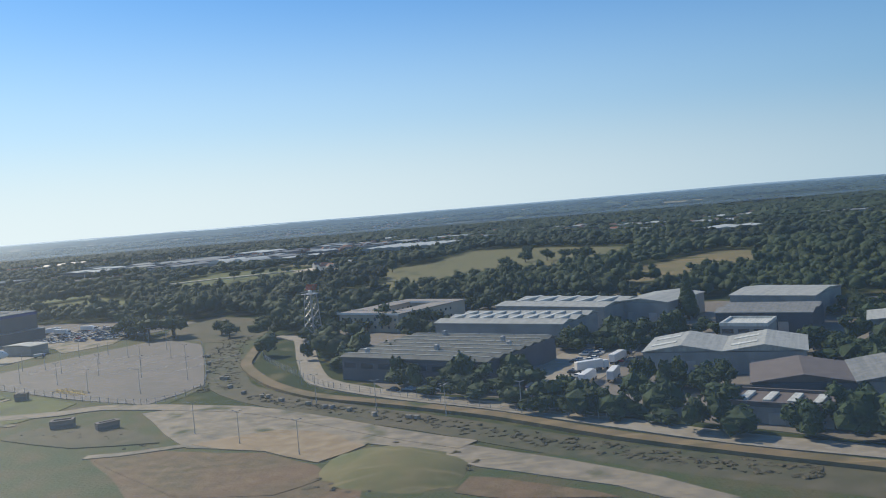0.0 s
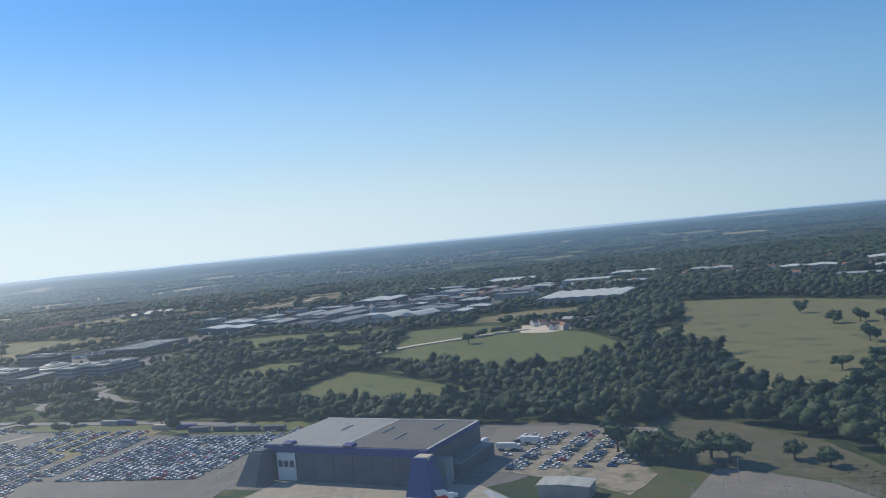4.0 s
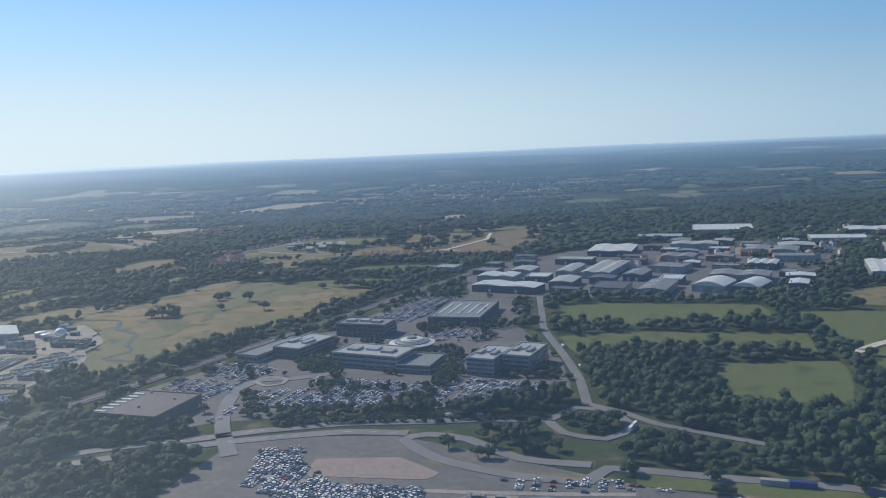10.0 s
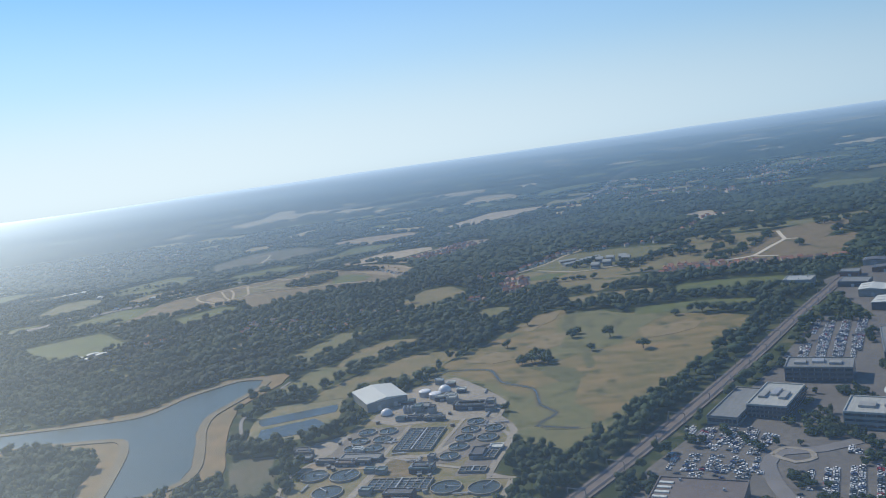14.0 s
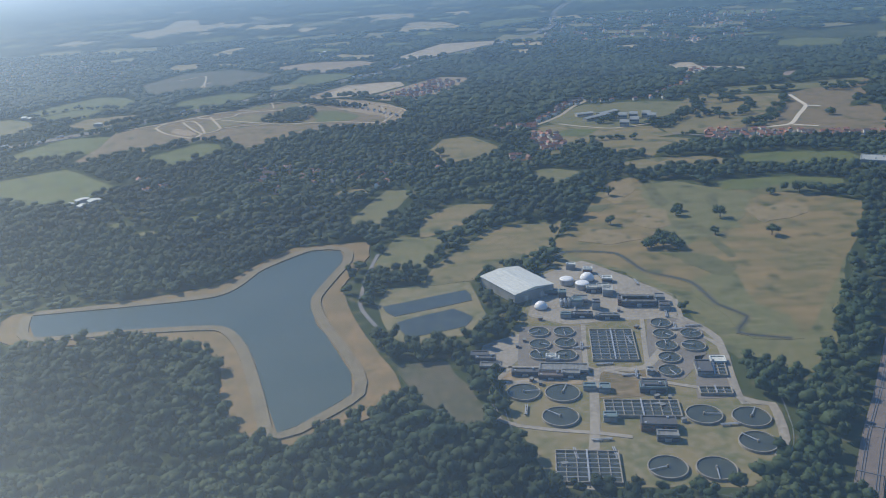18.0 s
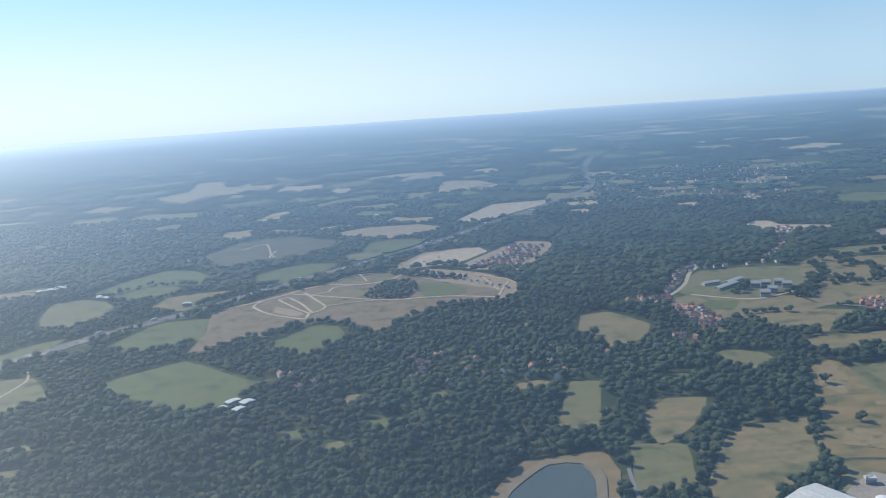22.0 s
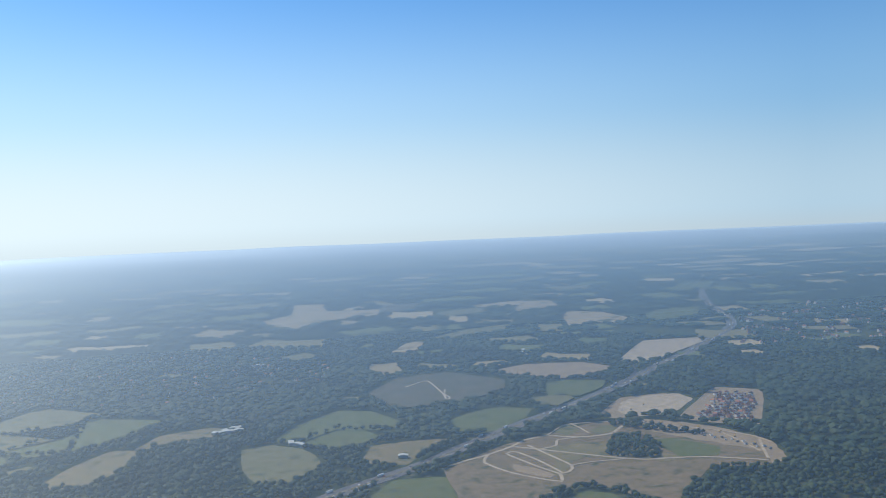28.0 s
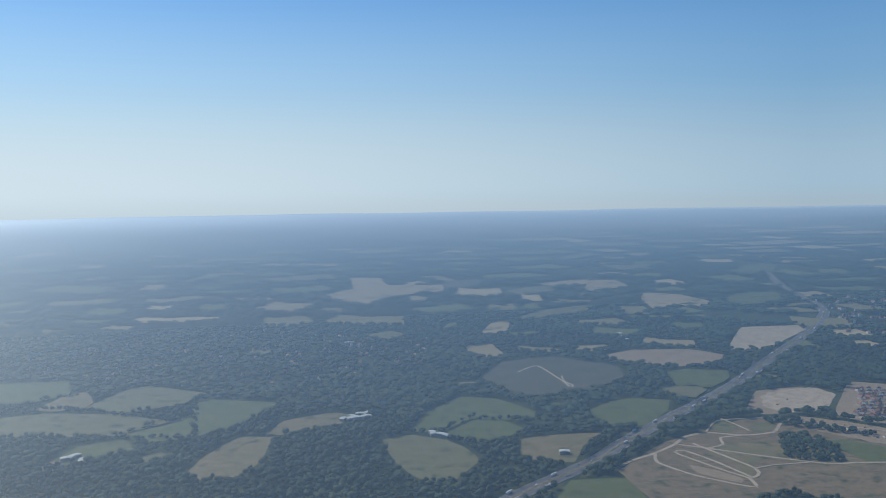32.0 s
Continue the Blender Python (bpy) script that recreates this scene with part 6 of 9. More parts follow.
estate_unit(-60, 536, 19, 24, -25, ROOF_DARK, "flat", 1)
estate_unit(80, 618, 25, 16, -18, ROOF_GREY, "flat", 1)
estate_unit(104, 668, 25, 20, -20, ROOF_PALE, "gable", 1, CLAD_DARK)
estate_unit(316, 445, 30, 34, -40, ROOF_WHITE, "gable", 2)
estate_unit(-150, 640, 16, 14, -28, ROOF_PALE, "flat", 1)
estate_unit(-60, 650, 26, 14, -24, ROOF_PALE, "flat", 1, CLAD_DARK)
estate_unit(10, 640, 22, 18, -30, ROOF_GREY, "gable", 2)
estate_unit(40, 700, 34, 18, -22, ROOF_PALE, "gable", 2)
estate_unit(30, 760, 36, 20, -20, ROOF_PALE, "flat", 1, CLAD_DARK)
estate_unit(150, 700, 40, 24, -18, ROOF_WHITE, "flat", 1)
estate_unit(170, 640, 30, 22, -22, ROOF_PALE, "flat", 1)
estate_unit(200, 740, 44, 26, -20, ROOF_WHITE, "gable", 2, CLAD_DARK)
estate_unit(250, 690, 34, 24, -24, ROOF_PALE, "gable", 2)
estate_unit(300, 620, 40, 22, -26, ROOF_WHITE, "gable", 2)
estate_unit(340, 560, 36, 20, -30, ROOF_PALE, "gable", 2, CLAD_DARK)
estate_unit(290, 520, 26, 16, -34, ROOF_PALE, "flat", 1)
estate_unit(380, 640, 44, 24, -24, ROOF_WHITE, "gable", 2)
estate_unit(430, 560, 40, 22, -28, ROOF_PALE, "flat", 1, CLAD_DARK)
warehouse(123, 546, 54, 50, -23, 4.6, ROOF_WHITE, CLAD, "huge white distribution shed with rows of roof lights", bays=6, along="y", up=0.7, doors=4, lights=18)


def office(x, y, w, d, ang, h, floors, roof, wall, label, plant=True, name="office_block"):
    ob = root(name, x, y, 0, ang, label, "office")
    footprint(x, y, w, d, ang)
    part("wall", walls_bm(w, d, h), wall, ob)
    part("roof", flat_bm(w, d, h, 0.4), roof, ob)
    fh = h / floors
    for k in range(floors):
        z0 = k * fh + fh * 0.35
        for name_, b in (("window_band", (-w / 2 + 0.4, -d / 2 - 0.06, w / 2 - 0.4, -d / 2 + 0.02)), ("window_band", (-w / 2 + 0.4, d / 2 - 0.02, w / 2 - 0.4, d / 2 + 0.06)), ("window_band", (-w / 2 - 0.06, -d / 2 + 0.4, -w / 2 + 0.02, d / 2 - 0.4)), ("window_band", (w / 2 - 0.02, -d / 2 + 0.4, w / 2 + 0.06, d / 2 - 0.4))):
            band = part(name_, box_bm(b[0], b[1], z0, b[2], b[3], z0 + fh * 0.45), GLASS, ob, "dark ribbon of windows")
            if b[3] - b[1] < 1 and b[1] < 0:
                n = max(3, int((b[2] - b[0]) / 1.4))
                for i in range(1, min(n, 9)):
                    px = b[0] + (b[2] - b[0]) * i / min(n, 9)
                    part("mullion", box_bm(px - 0.06, b[1] - 0.05, z0, px + 0.06, b[1] - 0.002, z0 + fh * 0.45), GALV, band)
    if plant:
        for i in range(3):
            px, py = w * (0.26 * i - 0.28), d * (0.12 * (i % 2) - 0.05)
            part("plant_room", box_bm(px - w * 0.09, py - d * 0.14, h - 0.02, px + w * 0.09, py + d * 0.14, h + 0.9, 0.05), GALV if i % 2 else CLAD, ob, "grey rooftop plant room")
    return ob


office(-187, 401, 30, 17, -27, 5.6, 3, ROOF_PALE, CLAD, "office with a wide pale overhanging roof")
office(-168, 392, 14, 20, -20, 3.0, 2, ROOF_GREY, CLAD, "low grey office annexe", False)
office(-194, 458, 25, 14, -22, 5.8, 3, ROOF_GREY, CLAD_DARK, "dark glazed office block")
office(-233, 428, 11, 34, -30, 3.0, 1, ROOF_GREY, CLAD, "long low grey building beside the railway", False)
office(-219, 427, 14, 26, -30, 4.8, 3, ROOF_PALE, CLAD_DARK, "flat-roofed office with rooftop plant")
office(-141, 384, 11, 21, -27, 6.6, 4, ROOF_PALE, CLAD, "blue-grey four-storey office wing with rooftop plant")
office(-127, 386, 11, 21, -27, 6.6, 4, ROOF_PALE, CLAD, "blue-grey four-storey office wing with rooftop plant")
office(-134, 393, 6, 10, -27, 5.4, 3, ROOF_GREY, CLAD_DARK, "dark glazed link between the office wings", False)
warehouse(-146, 486, 26, 42, -18, 4.0, ROOF_GREY, CLAD_DARK, "grey superstore with white roof lights", "flat", lights=5, doors=2, vents=5, name="superstore")
store = warehouse(-262, 347, 26, 26, -20, 4.0, ROOF_BROWN, CLAD_DARK, "dark warehouse with a brown flat roof and pale roof lights", "flat", lights=0, doors=3, vents=4)
for k in range(7):
    part("rooflight", box_bm(-12.2, -11.5 + k * 3.3, 4.0, -8.0, -10.2 + k * 3.3, 4.32, 0.03), ROOF_WHITE, store, "pale glazed roof light")
# more units of the estate
er = random.Random(31)
for k in range(400):
    x, y = er.uniform(-130, 130), er.uniform(515, 735)
    w, d = er.uniform(9, 18), er.uniform(9, 20)
    inside_estate = inside(np.array([[x, y]]), np.array([(-140, 545), (-20, 510), (45, 510), (130, 690), (60, 735), (-30, 725), (-135, 645)], dtype=float))[0]
    if not inside_estate or any(np.hypot(*(q.mean(0) - (x, y))) < np.ptp(q, axis=0).max() * 0.5 + max(w, d) * 0.55 for q in FOOTPRINTS):
        continue
    rf = er.choice((ROOF_PALE, ROOF_GREY, ROOF_GREY, ROOF_WHITE, ROOF_DARK))
    warehouse(x, y, w, d, -27 + er.uniform(-4, 4), er.uniform(2.6, 3.8), rf, er.choice((CLAD, CLAD_DARK, BRICK)), {"white_sheet_roof": "small white-roofed", "pale_sheet_roof": "small pale-roofed", "grey_sheet_roof": "small grey-roofed", "dark_felt_roof": "small dark-roofed"}[rf.name] + " workshop on the industrial estate", er.choice(("gable", "flat")), 1, "y", 0.7, doors=1, vents=1, group="industrial estate")


def disc_building(x, y, r):
    ob = root("round_office", x, y, 0, 0, "round office with stepped ring-shaped white roof", "office")
    footprint(x, y, 2 * r, 2 * r, 0)
    bm = bmesh.new()
    add_lathe(bm, [(r * 0.9, 0), (r * 0.9, 2.6)], n=40)
    part("wall", bm, CLAD, ob)
    for k, (a, z) in enumerate(((1.0, 2.6), (0.78, 3.3), (0.5, 4.0), (0.22, 4.7))):
        bm = bmesh.new()
        add_lathe(bm, [(r * a, z), (r * a, z + 0.35), (r * a * 0.9, z + 0.5), (r * a * 0.86, z + 0.7)], n=40)
        part("roof_ring", bm, ROOF_WHITE if k % 2 == 0 else ROOF_GREY, ob, "white roof ring" if k % 2 == 0 else "grey glazed ring")
    bm = bmesh.new()
    add_lathe(bm, [(r * 0.905, 0.9), (r * 0.905, 2.1)], n=40)
    part("window_band", bm, GLASS, ob)
    return ob


disc_building(-172, 423, 10)
# ---- cars ----
def car_rings(L=1.95, W=0.82, H=0.64):
    b, m, c, r = 0.14, 0.36, 0.40, H
    low = [(-L / 2, -W / 2, b), (L / 2, -W / 2, b), (L / 2, W / 2, b), (-L / 2, W / 2, b)]
    belt = [(-L / 2, -W / 2, m + 0.02), (L / 2 - 0.02, -W / 2, m - 0.05), (L / 2 - 0.02, W / 2, m - 0.05), (-L / 2, W / 2, m + 0.02)]
    base = [(-L * 0.42, -W * 0.46, c + 0.02), (L * 0.22, -W * 0.46, c), (L * 0.22, W * 0.46, c), (-L * 0.42, W * 0.46, c + 0.02)]
    top = [(-L * 0.30, -W * 0.38, r - 0.02), (L * 0.05, -W * 0.38, r), (L * 0.05, W * 0.38, r), (-L * 0.30, W * 0.38, r - 0.02)]
    V = low + belt + base + top
    F, I = [], []
    for k in range(3):
        for i in range(4):
            F.append((k * 4 + i, k * 4 + (i + 1) % 4, k * 4 + 4 + (i + 1) % 4, k * 4 + 4 + i))
            I.append(1 if k == 2 else 0)
    F.append((12, 13, 14, 15))
    I.append(0)
    F.append((3, 2, 1, 0))
    I.append(0)
    return np.array(V), np.array(F), np.array(I)


CAR_V, CAR_F, CAR_I = car_rings()


def wheel_bm(x, y, r=0.16, w=0.11):
    bm = bmesh.new()
    bmesh.ops.create_cone(bm, cap_ends=True, segments=10, radius1=r, radius2=r, depth=w)
    bmesh.ops.rotate(bm, matrix=Matrix.Rotation(math.pi / 2, 3, "X"), verts=bm.verts)
    bmesh.ops.translate(bm, vec=(x, y, r), verts=bm.verts)
    return bm


def car(x, y, turn, label="parked car in a packed airport car park", group="parked cars"):
    ob = root("car", x, y, 0.17, turn, label, "car", group)
    solid("body", [tuple(v) for v in CAR_V], [tuple(f) for f in CAR_F], CAR_PAINT, ob)
    base, top = CAR_V[8:12], CAR_V[12:16]
    for i, nm in enumerate(("side_window", "windscreen", "side_window", "rear_window")):
        a, b, c, d = base[i], base[(i + 1) % 4], top[(i + 1) % 4], top[i]
        out = np.cross(b - a, d - a)
        out = out / np.linalg.norm(out) * 0.012
        mid = (a + b + c + d) / 4
        q = [tuple(mid + (p - mid) * 0.88 + out) for p in (a, b, c, d)]
        q2 = [tuple(mid + (p - mid) * 0.88 - out) for p in (a, b, c, d)]
        solid(nm, q + q2, [(0, 1, 2, 3), (0, 4, 5, 1), (1, 5, 6, 2), (2, 6, 7, 3), (3, 7, 4, 0)], GLASS, ob)
    for px in (-0.6, 0.58):
        for py in (-0.37, 0.37):
            part("wheel", wheel_bm(px, py), RUBBER, ob)
    return ob


def lot_places(quad, ang, across, along, pair=0, gap=0.0, fill=0.94, jitter=0.05, seed=1):
    """Parking places inside an outline, in columns; pair: columns between two aisles."""
    r = random.Random(seed)
    poly = np.array(quad, dtype=float)
    c, s = math.cos(radians(ang)), math.sin(radians(ang))
    loc = np.stack([poly[:, 0] * c + poly[:, 1] * s, -poly[:, 0] * s + poly[:, 1] * c], 1)
    out, u, k = [], loc[:, 0].min() + across / 2, 0
    while u < loc[:, 0].max():
        v = loc[:, 1].min() + along / 2
        while v < loc[:, 1].max():
            if r.random() < fill:
                a, b = u + r.gauss(0, jitter), v + r.gauss(0, jitter)
                out.append((a * c - b * s, a * s + b * c))
            v += along
        k += 1
        u += across + (gap if pair and k % pair == 0 else 0)
    pts = np.array(out)
    return pts[inside(pts, poly)] if len(pts) else pts


def car_field(name, pts, ang, label):
    """Hundreds of cars too many to count, as one mesh."""
    n = len(pts)
    flip = rng.integers(0, 2, n) * math.pi + radians(ang) + rng.normal(0, 0.02, n)
    size = rng.uniform(0.9, 1.1, n)[:, None]
    hi = rng.uniform(0.9, 1.2, n)[:, None]
    c, s = np.cos(flip)[:, None], np.sin(flip)[:, None]
    X = (CAR_V[None, :, 0] * c - CAR_V[None, :, 1] * s) * size + pts[:, 0][:, None]
    Y = (CAR_V[None, :, 0] * s + CAR_V[None, :, 1] * c) * size + pts[:, 1][:, None]
    Z = CAR_V[None, :, 2] * hi + 0.10 + np.zeros((n, 1))
    V = np.stack([X, Y, Z], 2).reshape(-1, 3)
    F = (CAR_F[None] + (np.arange(n) * len(CAR_V))[:, None, None]).reshape(-1, 4)
    return tagged(solid(name, V.tolist(), F.tolist(), [CAR_STUFF, GLASS], index=np.tile(CAR_I, n)), label, "cars", "", "stuff")


ANG = -14
A_LOT = [(-48, 189), (-34, 227), (-16, 222), (-19, 209), (-30, 185)]
first = None
a_places = lot_places(A_LOT, ANG, 2.1, 1.22, fill=0.95, seed=3)
for i, (x, y) in enumerate(a_places[:150]):
    turn = ANG + (180 if (i * 7) % 3 == 0 else 0)
    if first is None:
        first = car(x, y, turn)
    else:
        copy_thing(first, pose(x, y, 0.17, 0, 0, turn))
car_field("parked_cars", a_places[150:], ANG, "packed rows of parked cars in many colours")


def big_lot(seed_, quad, a, b, pr, gp, fl):
    car_field("parked_cars", lot_places(quad, ANG, a, b, pr, gp, fl, seed=seed_), ANG, "packed rows of parked cars in many colours")


big_lot(10, [(-67, 194), (-55, 232), (-35, 228), (-49, 190)], 2.1, 1.2, 0, 0, 0.96)
big_lot(11, [(-140, 196), (-124, 225), (-76, 209), (-74, 180)], 2.1, 1.2, 6, 2.2, 0.93)
big_lot(12, [(-123, 228), (-119, 252), (-107, 247), (-77, 222), (-78, 212)], 2.1, 1.2, 3, 2.6, 0.9)
big_lot(13, [(-96, 235), (-92, 256), (-58, 244), (-66, 224), (-77, 226)], 2.1, 1.25, 2, 2.8, 0.85)
big_lot(14, [(-190, 254), (-186, 277), (-166, 270), (-168, 246)], 2.1, 1.2, 4, 2.4, 0.92)
big_lot(15, [(-216, 278), (-214, 306), (-205, 301), (-191, 276), (-192, 260)], 2.1, 1.2, 4, 2.2, 0.9)
big_lot(16, [(-211.5, 283.5), (-189.6, 277.6), (-189.6, 261.2), (-202.9, 264.5)], 2.1, 1.2, 0, 0, 0.9)
big_lot(17, [(-193.9, 276.3), (-165.3, 268.7), (-169.2, 245.7), (-189.3, 252.7)], 2.1, 1.2, 4, 1.6, 0.93)
big_lot(18, [(-210.9, 288.1), (-211.4, 304.0), (-198.8, 302.6), (-203.9, 286.1)], 2.1, 1.25, 2, 2.0, 0.8)
big_lot(19, [(-214.3, 289.3), (-212.0, 301.4), (-206.3, 300.6), (-207.1, 285.5)], 2.1, 1.2, 2, 2.2, 0.75)
big_lot(20, [(-146.9, 275.3), (-115.2, 269.3), (-116.1, 260.1), (-145.8, 268.2)], 2.2, 1.3, 1, 2.0, 0.5)
big_lot(21, [(-137.4, 259.9), (-126.7, 254.1), (-129.8, 239.6), (-139.7, 230.4), (-141.9, 235.0)], 2.1, 1.25, 2, 2.0, 0.7)
big_lot(22, [(-190.7, 273.5), (-168.0, 272.7), (-168.0, 265.6), (-190.2, 268.4)], 2.1, 1.25, 2, 2.2, 0.85)
big_lot(23, [(-70, 236), (-66, 240), (-58, 236), (-72, 196), (-76, 200)], 2.2, 1.3, 0, 0, 0.8)


def small_lot(seed_, quad, ang, fl):
    KEEP_CLEAR.append(np.array(quad, dtype=float))
    p = lot_places(quad, ang, 2.2, 1.3, 2, 2.6, fl, seed=seed_)
    if len(p):
        car_field("parked_cars", p, ang, "rows of parked cars beside buildings")


small_lot(40, [(-228.0, 368.1), (-193.4, 367.3), (-177.5, 356.3), (-180.3, 343.7), (-195.9, 340.8), (-226.1, 347.9)], -20, 0.9)
small_lot(41, [(-255.1, 411.7), (-234.0, 408.7), (-225.8, 396.9), (-232.3, 389.4), (-251.2, 397.7)], -22, 0.9)
small_lot(42, [(-208.4, 383.7), (-192.5, 372.9), (-167.3, 362.9), (-170.3, 357.6), (-191.6, 366.8), (-211.0, 377.0)], -22, 0.7)
small_lot(43, [(-191.8, 495.5), (-164.2, 534.5), (-150.0, 534.1), (-166.4, 489.5), (-184.0, 474.8)], -22, 0.9)
small_lot(44, [(-266.6, 375.3), (-242.5, 377.9), (-239.5, 367.1), (-244.2, 358.4), (-261.8, 365.5)], -22, 0.5)
small_lot(45, [(-214.7, 306.4), (-203.7, 306.1), (-205.7, 295.6), (-215.6, 295.9)], -20, 0.85)
small_lot(46, [(-164.9, 365.1), (-138.6, 352.2), (-142.7, 340.6), (-166.6, 351.9)], -22, 0.75)
small_lot(47, [(-171.2, 448.9), (-138.0, 444.6), (-141.4, 432.1), (-160.7, 433.6)], -22, 0.5)
small_lot(48, [(47.9, 196.8), (61.0, 195.1), (79.5, 187.6), (69.0, 163.2), (55.7, 163.6), (39.8, 169.0)], -27, 0.8)
small_lot(49, [(-254, 416), (-229, 403), (-230, 390), (-254.6, 399.7)], -27, 0.8)
small_lot(50, [(-171, 547), (-144, 537), (-158, 512), (-178, 520)], -22, 0.85)
small_lot(51, [(-216.3, 305.6), (-207.7, 304), (-209, 293), (-216, 294.7)], -20, 0.9)
small_lot(52, [(-155, 375), (-134.7, 363), (-139, 352), (-158, 358.5)], -27, 0.9)
small_lot(53, [(-198, 381), (-174, 371), (-176.6, 363), (-200, 372)], -27, 0.7)
small_lot(54, [(-240, 330), (-226, 345), (-222, 352), (-232, 356)], -20, 0.4)
small_lot(55, [(150, 70), (176, 56), (178, 62), (160, 74)], -32, 0.5)
small_lot(56, [(206, 84), (222, 78), (226, 86), (210, 92)], -27, 0.75)
small_lot(57, [(180, 82), (190, 78), (192, 86), (184, 92)], -20, 0.6)
small_lot(58, [(234, 96), (262, 84), (262, 96), (240, 108)], -25, 0.8)
small_lot(59, [(-208, 350), (-200, 366), (-166, 356), (-150, 343), (-170, 338)], -20, 0.85)
small_lot(60, [(-264, 391), (-237, 380), (-239, 368), (-266, 377)], -22, 0.75)
small_lot(61, [(-252, 392), (-242, 402), (-228, 390), (-236, 382)], -30, 0.8)
small_lot(62, [(-205, 480), (-176, 520), (-156, 512), (-176, 476)], -20, 0.7)
small_lot(63, [(-152, 355), (-122, 348), (-118, 358), (-146, 368)], -20, 0.75)
small_lot(64, [(176, 64), (180, 76), (188, 78), (182, 66)], -32, 0.45)
small_lot(65, [(228, 68), (240, 76), (252, 60), (236, 52)], -25, 0.85)
small_lot(66, [(176, 103), (182, 106), (196, 98), (190, 94)], -32, 0.6)
small_lot(67, [(-130, 268), (-128, 272), (-104, 264), (-106, 260)], -20, 0.5)
small_lot(68, [(-24, 226), (-22, 234), (-5, 226), (-8, 220)], -20, 0.5)
small_lot(69, [(-140, 212), (-134, 226), (-128, 224), (-134, 208)], -23, 0.7)
small_lot(70, [(-160, 446), (-140, 440), (-142, 456), (-158, 460)], -20, 0.8)
small_lot(71, [(-186, 362), (-160, 356), (-160, 366), (-184, 374)], -20, 0.8)
small_lot(72, [(150, 590), (176, 580), (190, 610), (160, 620)], -23, 0.7)


# ---- road traffic ----
def van(x, y, turn, label, group="road traffic", L=2.5, z=0.3):
    ob = root("van", x, y, z, turn, label, "van", group)
    part("body", box_bm(-L / 2, -0.42, 0.16, L * 0.28, 0.42, 1.02, 0.07), WHITE, ob)
    part("cab", box_bm(L * 0.28, -0.40, 0.16, L / 2, 0.40, 0.66, 0.08), WHITE, ob)
    part("windscreen", box_bm(L * 0.285, -0.36, 0.62, L * 0.36, 0.36, 0.95, 0.03), GLASS, ob)
    for px in (-L * 0.3, L * 0.32):
        for py in (-0.38, 0.38):
            part("wheel", wheel_bm(px, py, 0.17), RUBBER, ob)
    return ob


def lorry(x, y, turn, z=0.3, label="white articulated lorry on the road"):
    ob = root("lorry", x, y, z, turn, label, "lorry", "road traffic")
    part("trailer", box_bm(-3.2, -0.53, 0.5, 1.4, 0.53, 1.75, 0.04), WHITE, ob)
    part("cab", box_bm(1.5, -0.5, 0.25, 2.5, 0.5, 1.5, 0.1), CLAD_BLUE if int(abs(x)) % 2 else WHITE, ob)
    part("windscreen", box_bm(2.47, -0.44, 0.9, 2.53, 0.44, 1.3), GLASS, ob)
    for px in (-2.6, -2.1, -1.6, 1.0, 2.1):
        for py in (-0.44, 0.44):
            part("wheel", wheel_bm(px, py, 0.22, 0.16), RUBBER, ob)
    return ob


def along_line(line, dist):
    rows = ribbon_points(line, 4.0)
    for (x, y, nx, ny), (x2, y2, mx, my) in zip(rows, rows[1:]):
        L = math.hypot(x2 - x, y2 - y)
        if dist <= L:
            t = dist / L
            return x + (x2 - x) * t, y + (y2 - y) * t, nx, ny
        dist -= L
    return None


# motorway: two carriageways and a verge between them
for side, nm in ((-1, "motorway"), (1, "motorway")):
    mw = ribbon(nm, MOTORWAY, 5.4, ROAD_DARK, 0.4, "grey three-lane motorway carriageway between wooded banks", "motorway", 3.0, side * 3.9)
    for off in (-1.0, 1.0):
        dashes(mw, MOTORWAY, 0.16, side * 3.9 + off, 0.42, 2.5, 5.0)
    for off in (-2.6, 2.6):
        dashes(mw, MOTORWAY, 0.14, side * 3.9 + off, 0.42, 1, 0)
ribbon("central_reservation", MOTORWAY, 1.6, DRY, 0.45, "dry grass strip between the carriageways", "verge", 0)
seed = random.Random(5)
made_lorry = None
for k in range(110):
    side = 1 if k % 2 else -1
    d = seed.uniform(5, 1250)
    spot = along_line(MOTORWAY, d)
    if spot is None:
        continue
    x, y, nx, ny = spot
    off = side * 3.9 + seed.choice((-2, 0, 2))
    px, py = x + nx * off, y + ny * off
    pz = float(rise(px, py)) + 0.4 + (0.6 if py > 1100 else 0)
    turn = math.degrees(math.atan2(-nx, ny)) + (180 if side > 0 else 0)
    if k % 5 == 0:
        if made_lorry is None:
            made_lorry = lorry(px, py, turn, pz)
        else:
            copy_thing(made_lorry, pose(px, py, pz, 0, 0, turn))
    else:
        c = copy_thing(first, pose(px, py, pz, 0, 0, turn))
        tagged(c, "car driving on the grey motorway", "car", "road traffic")
# overbridge
br = root("road_bridge", -556, 1033, 0, 133, "slim grey footbridge across the motorway", "bridge")
part("deck", box_bm(-1.2, -11, 3.6, 1.2, 11, 4.0, 0.05), CONCRETE, br)
for py in (-8.5, 0, 8.5):
    part("pier", box_bm(-0.5, py - 0.3, -0.5, 0.5, py + 0.3, 3.6), CONCRETE, br)
for px in (-1.1, 1.1):
    part("parapet", box_bm(px - 0.06, -11, 4.0, px + 0.06, 11, 4.6), STEEL, br)

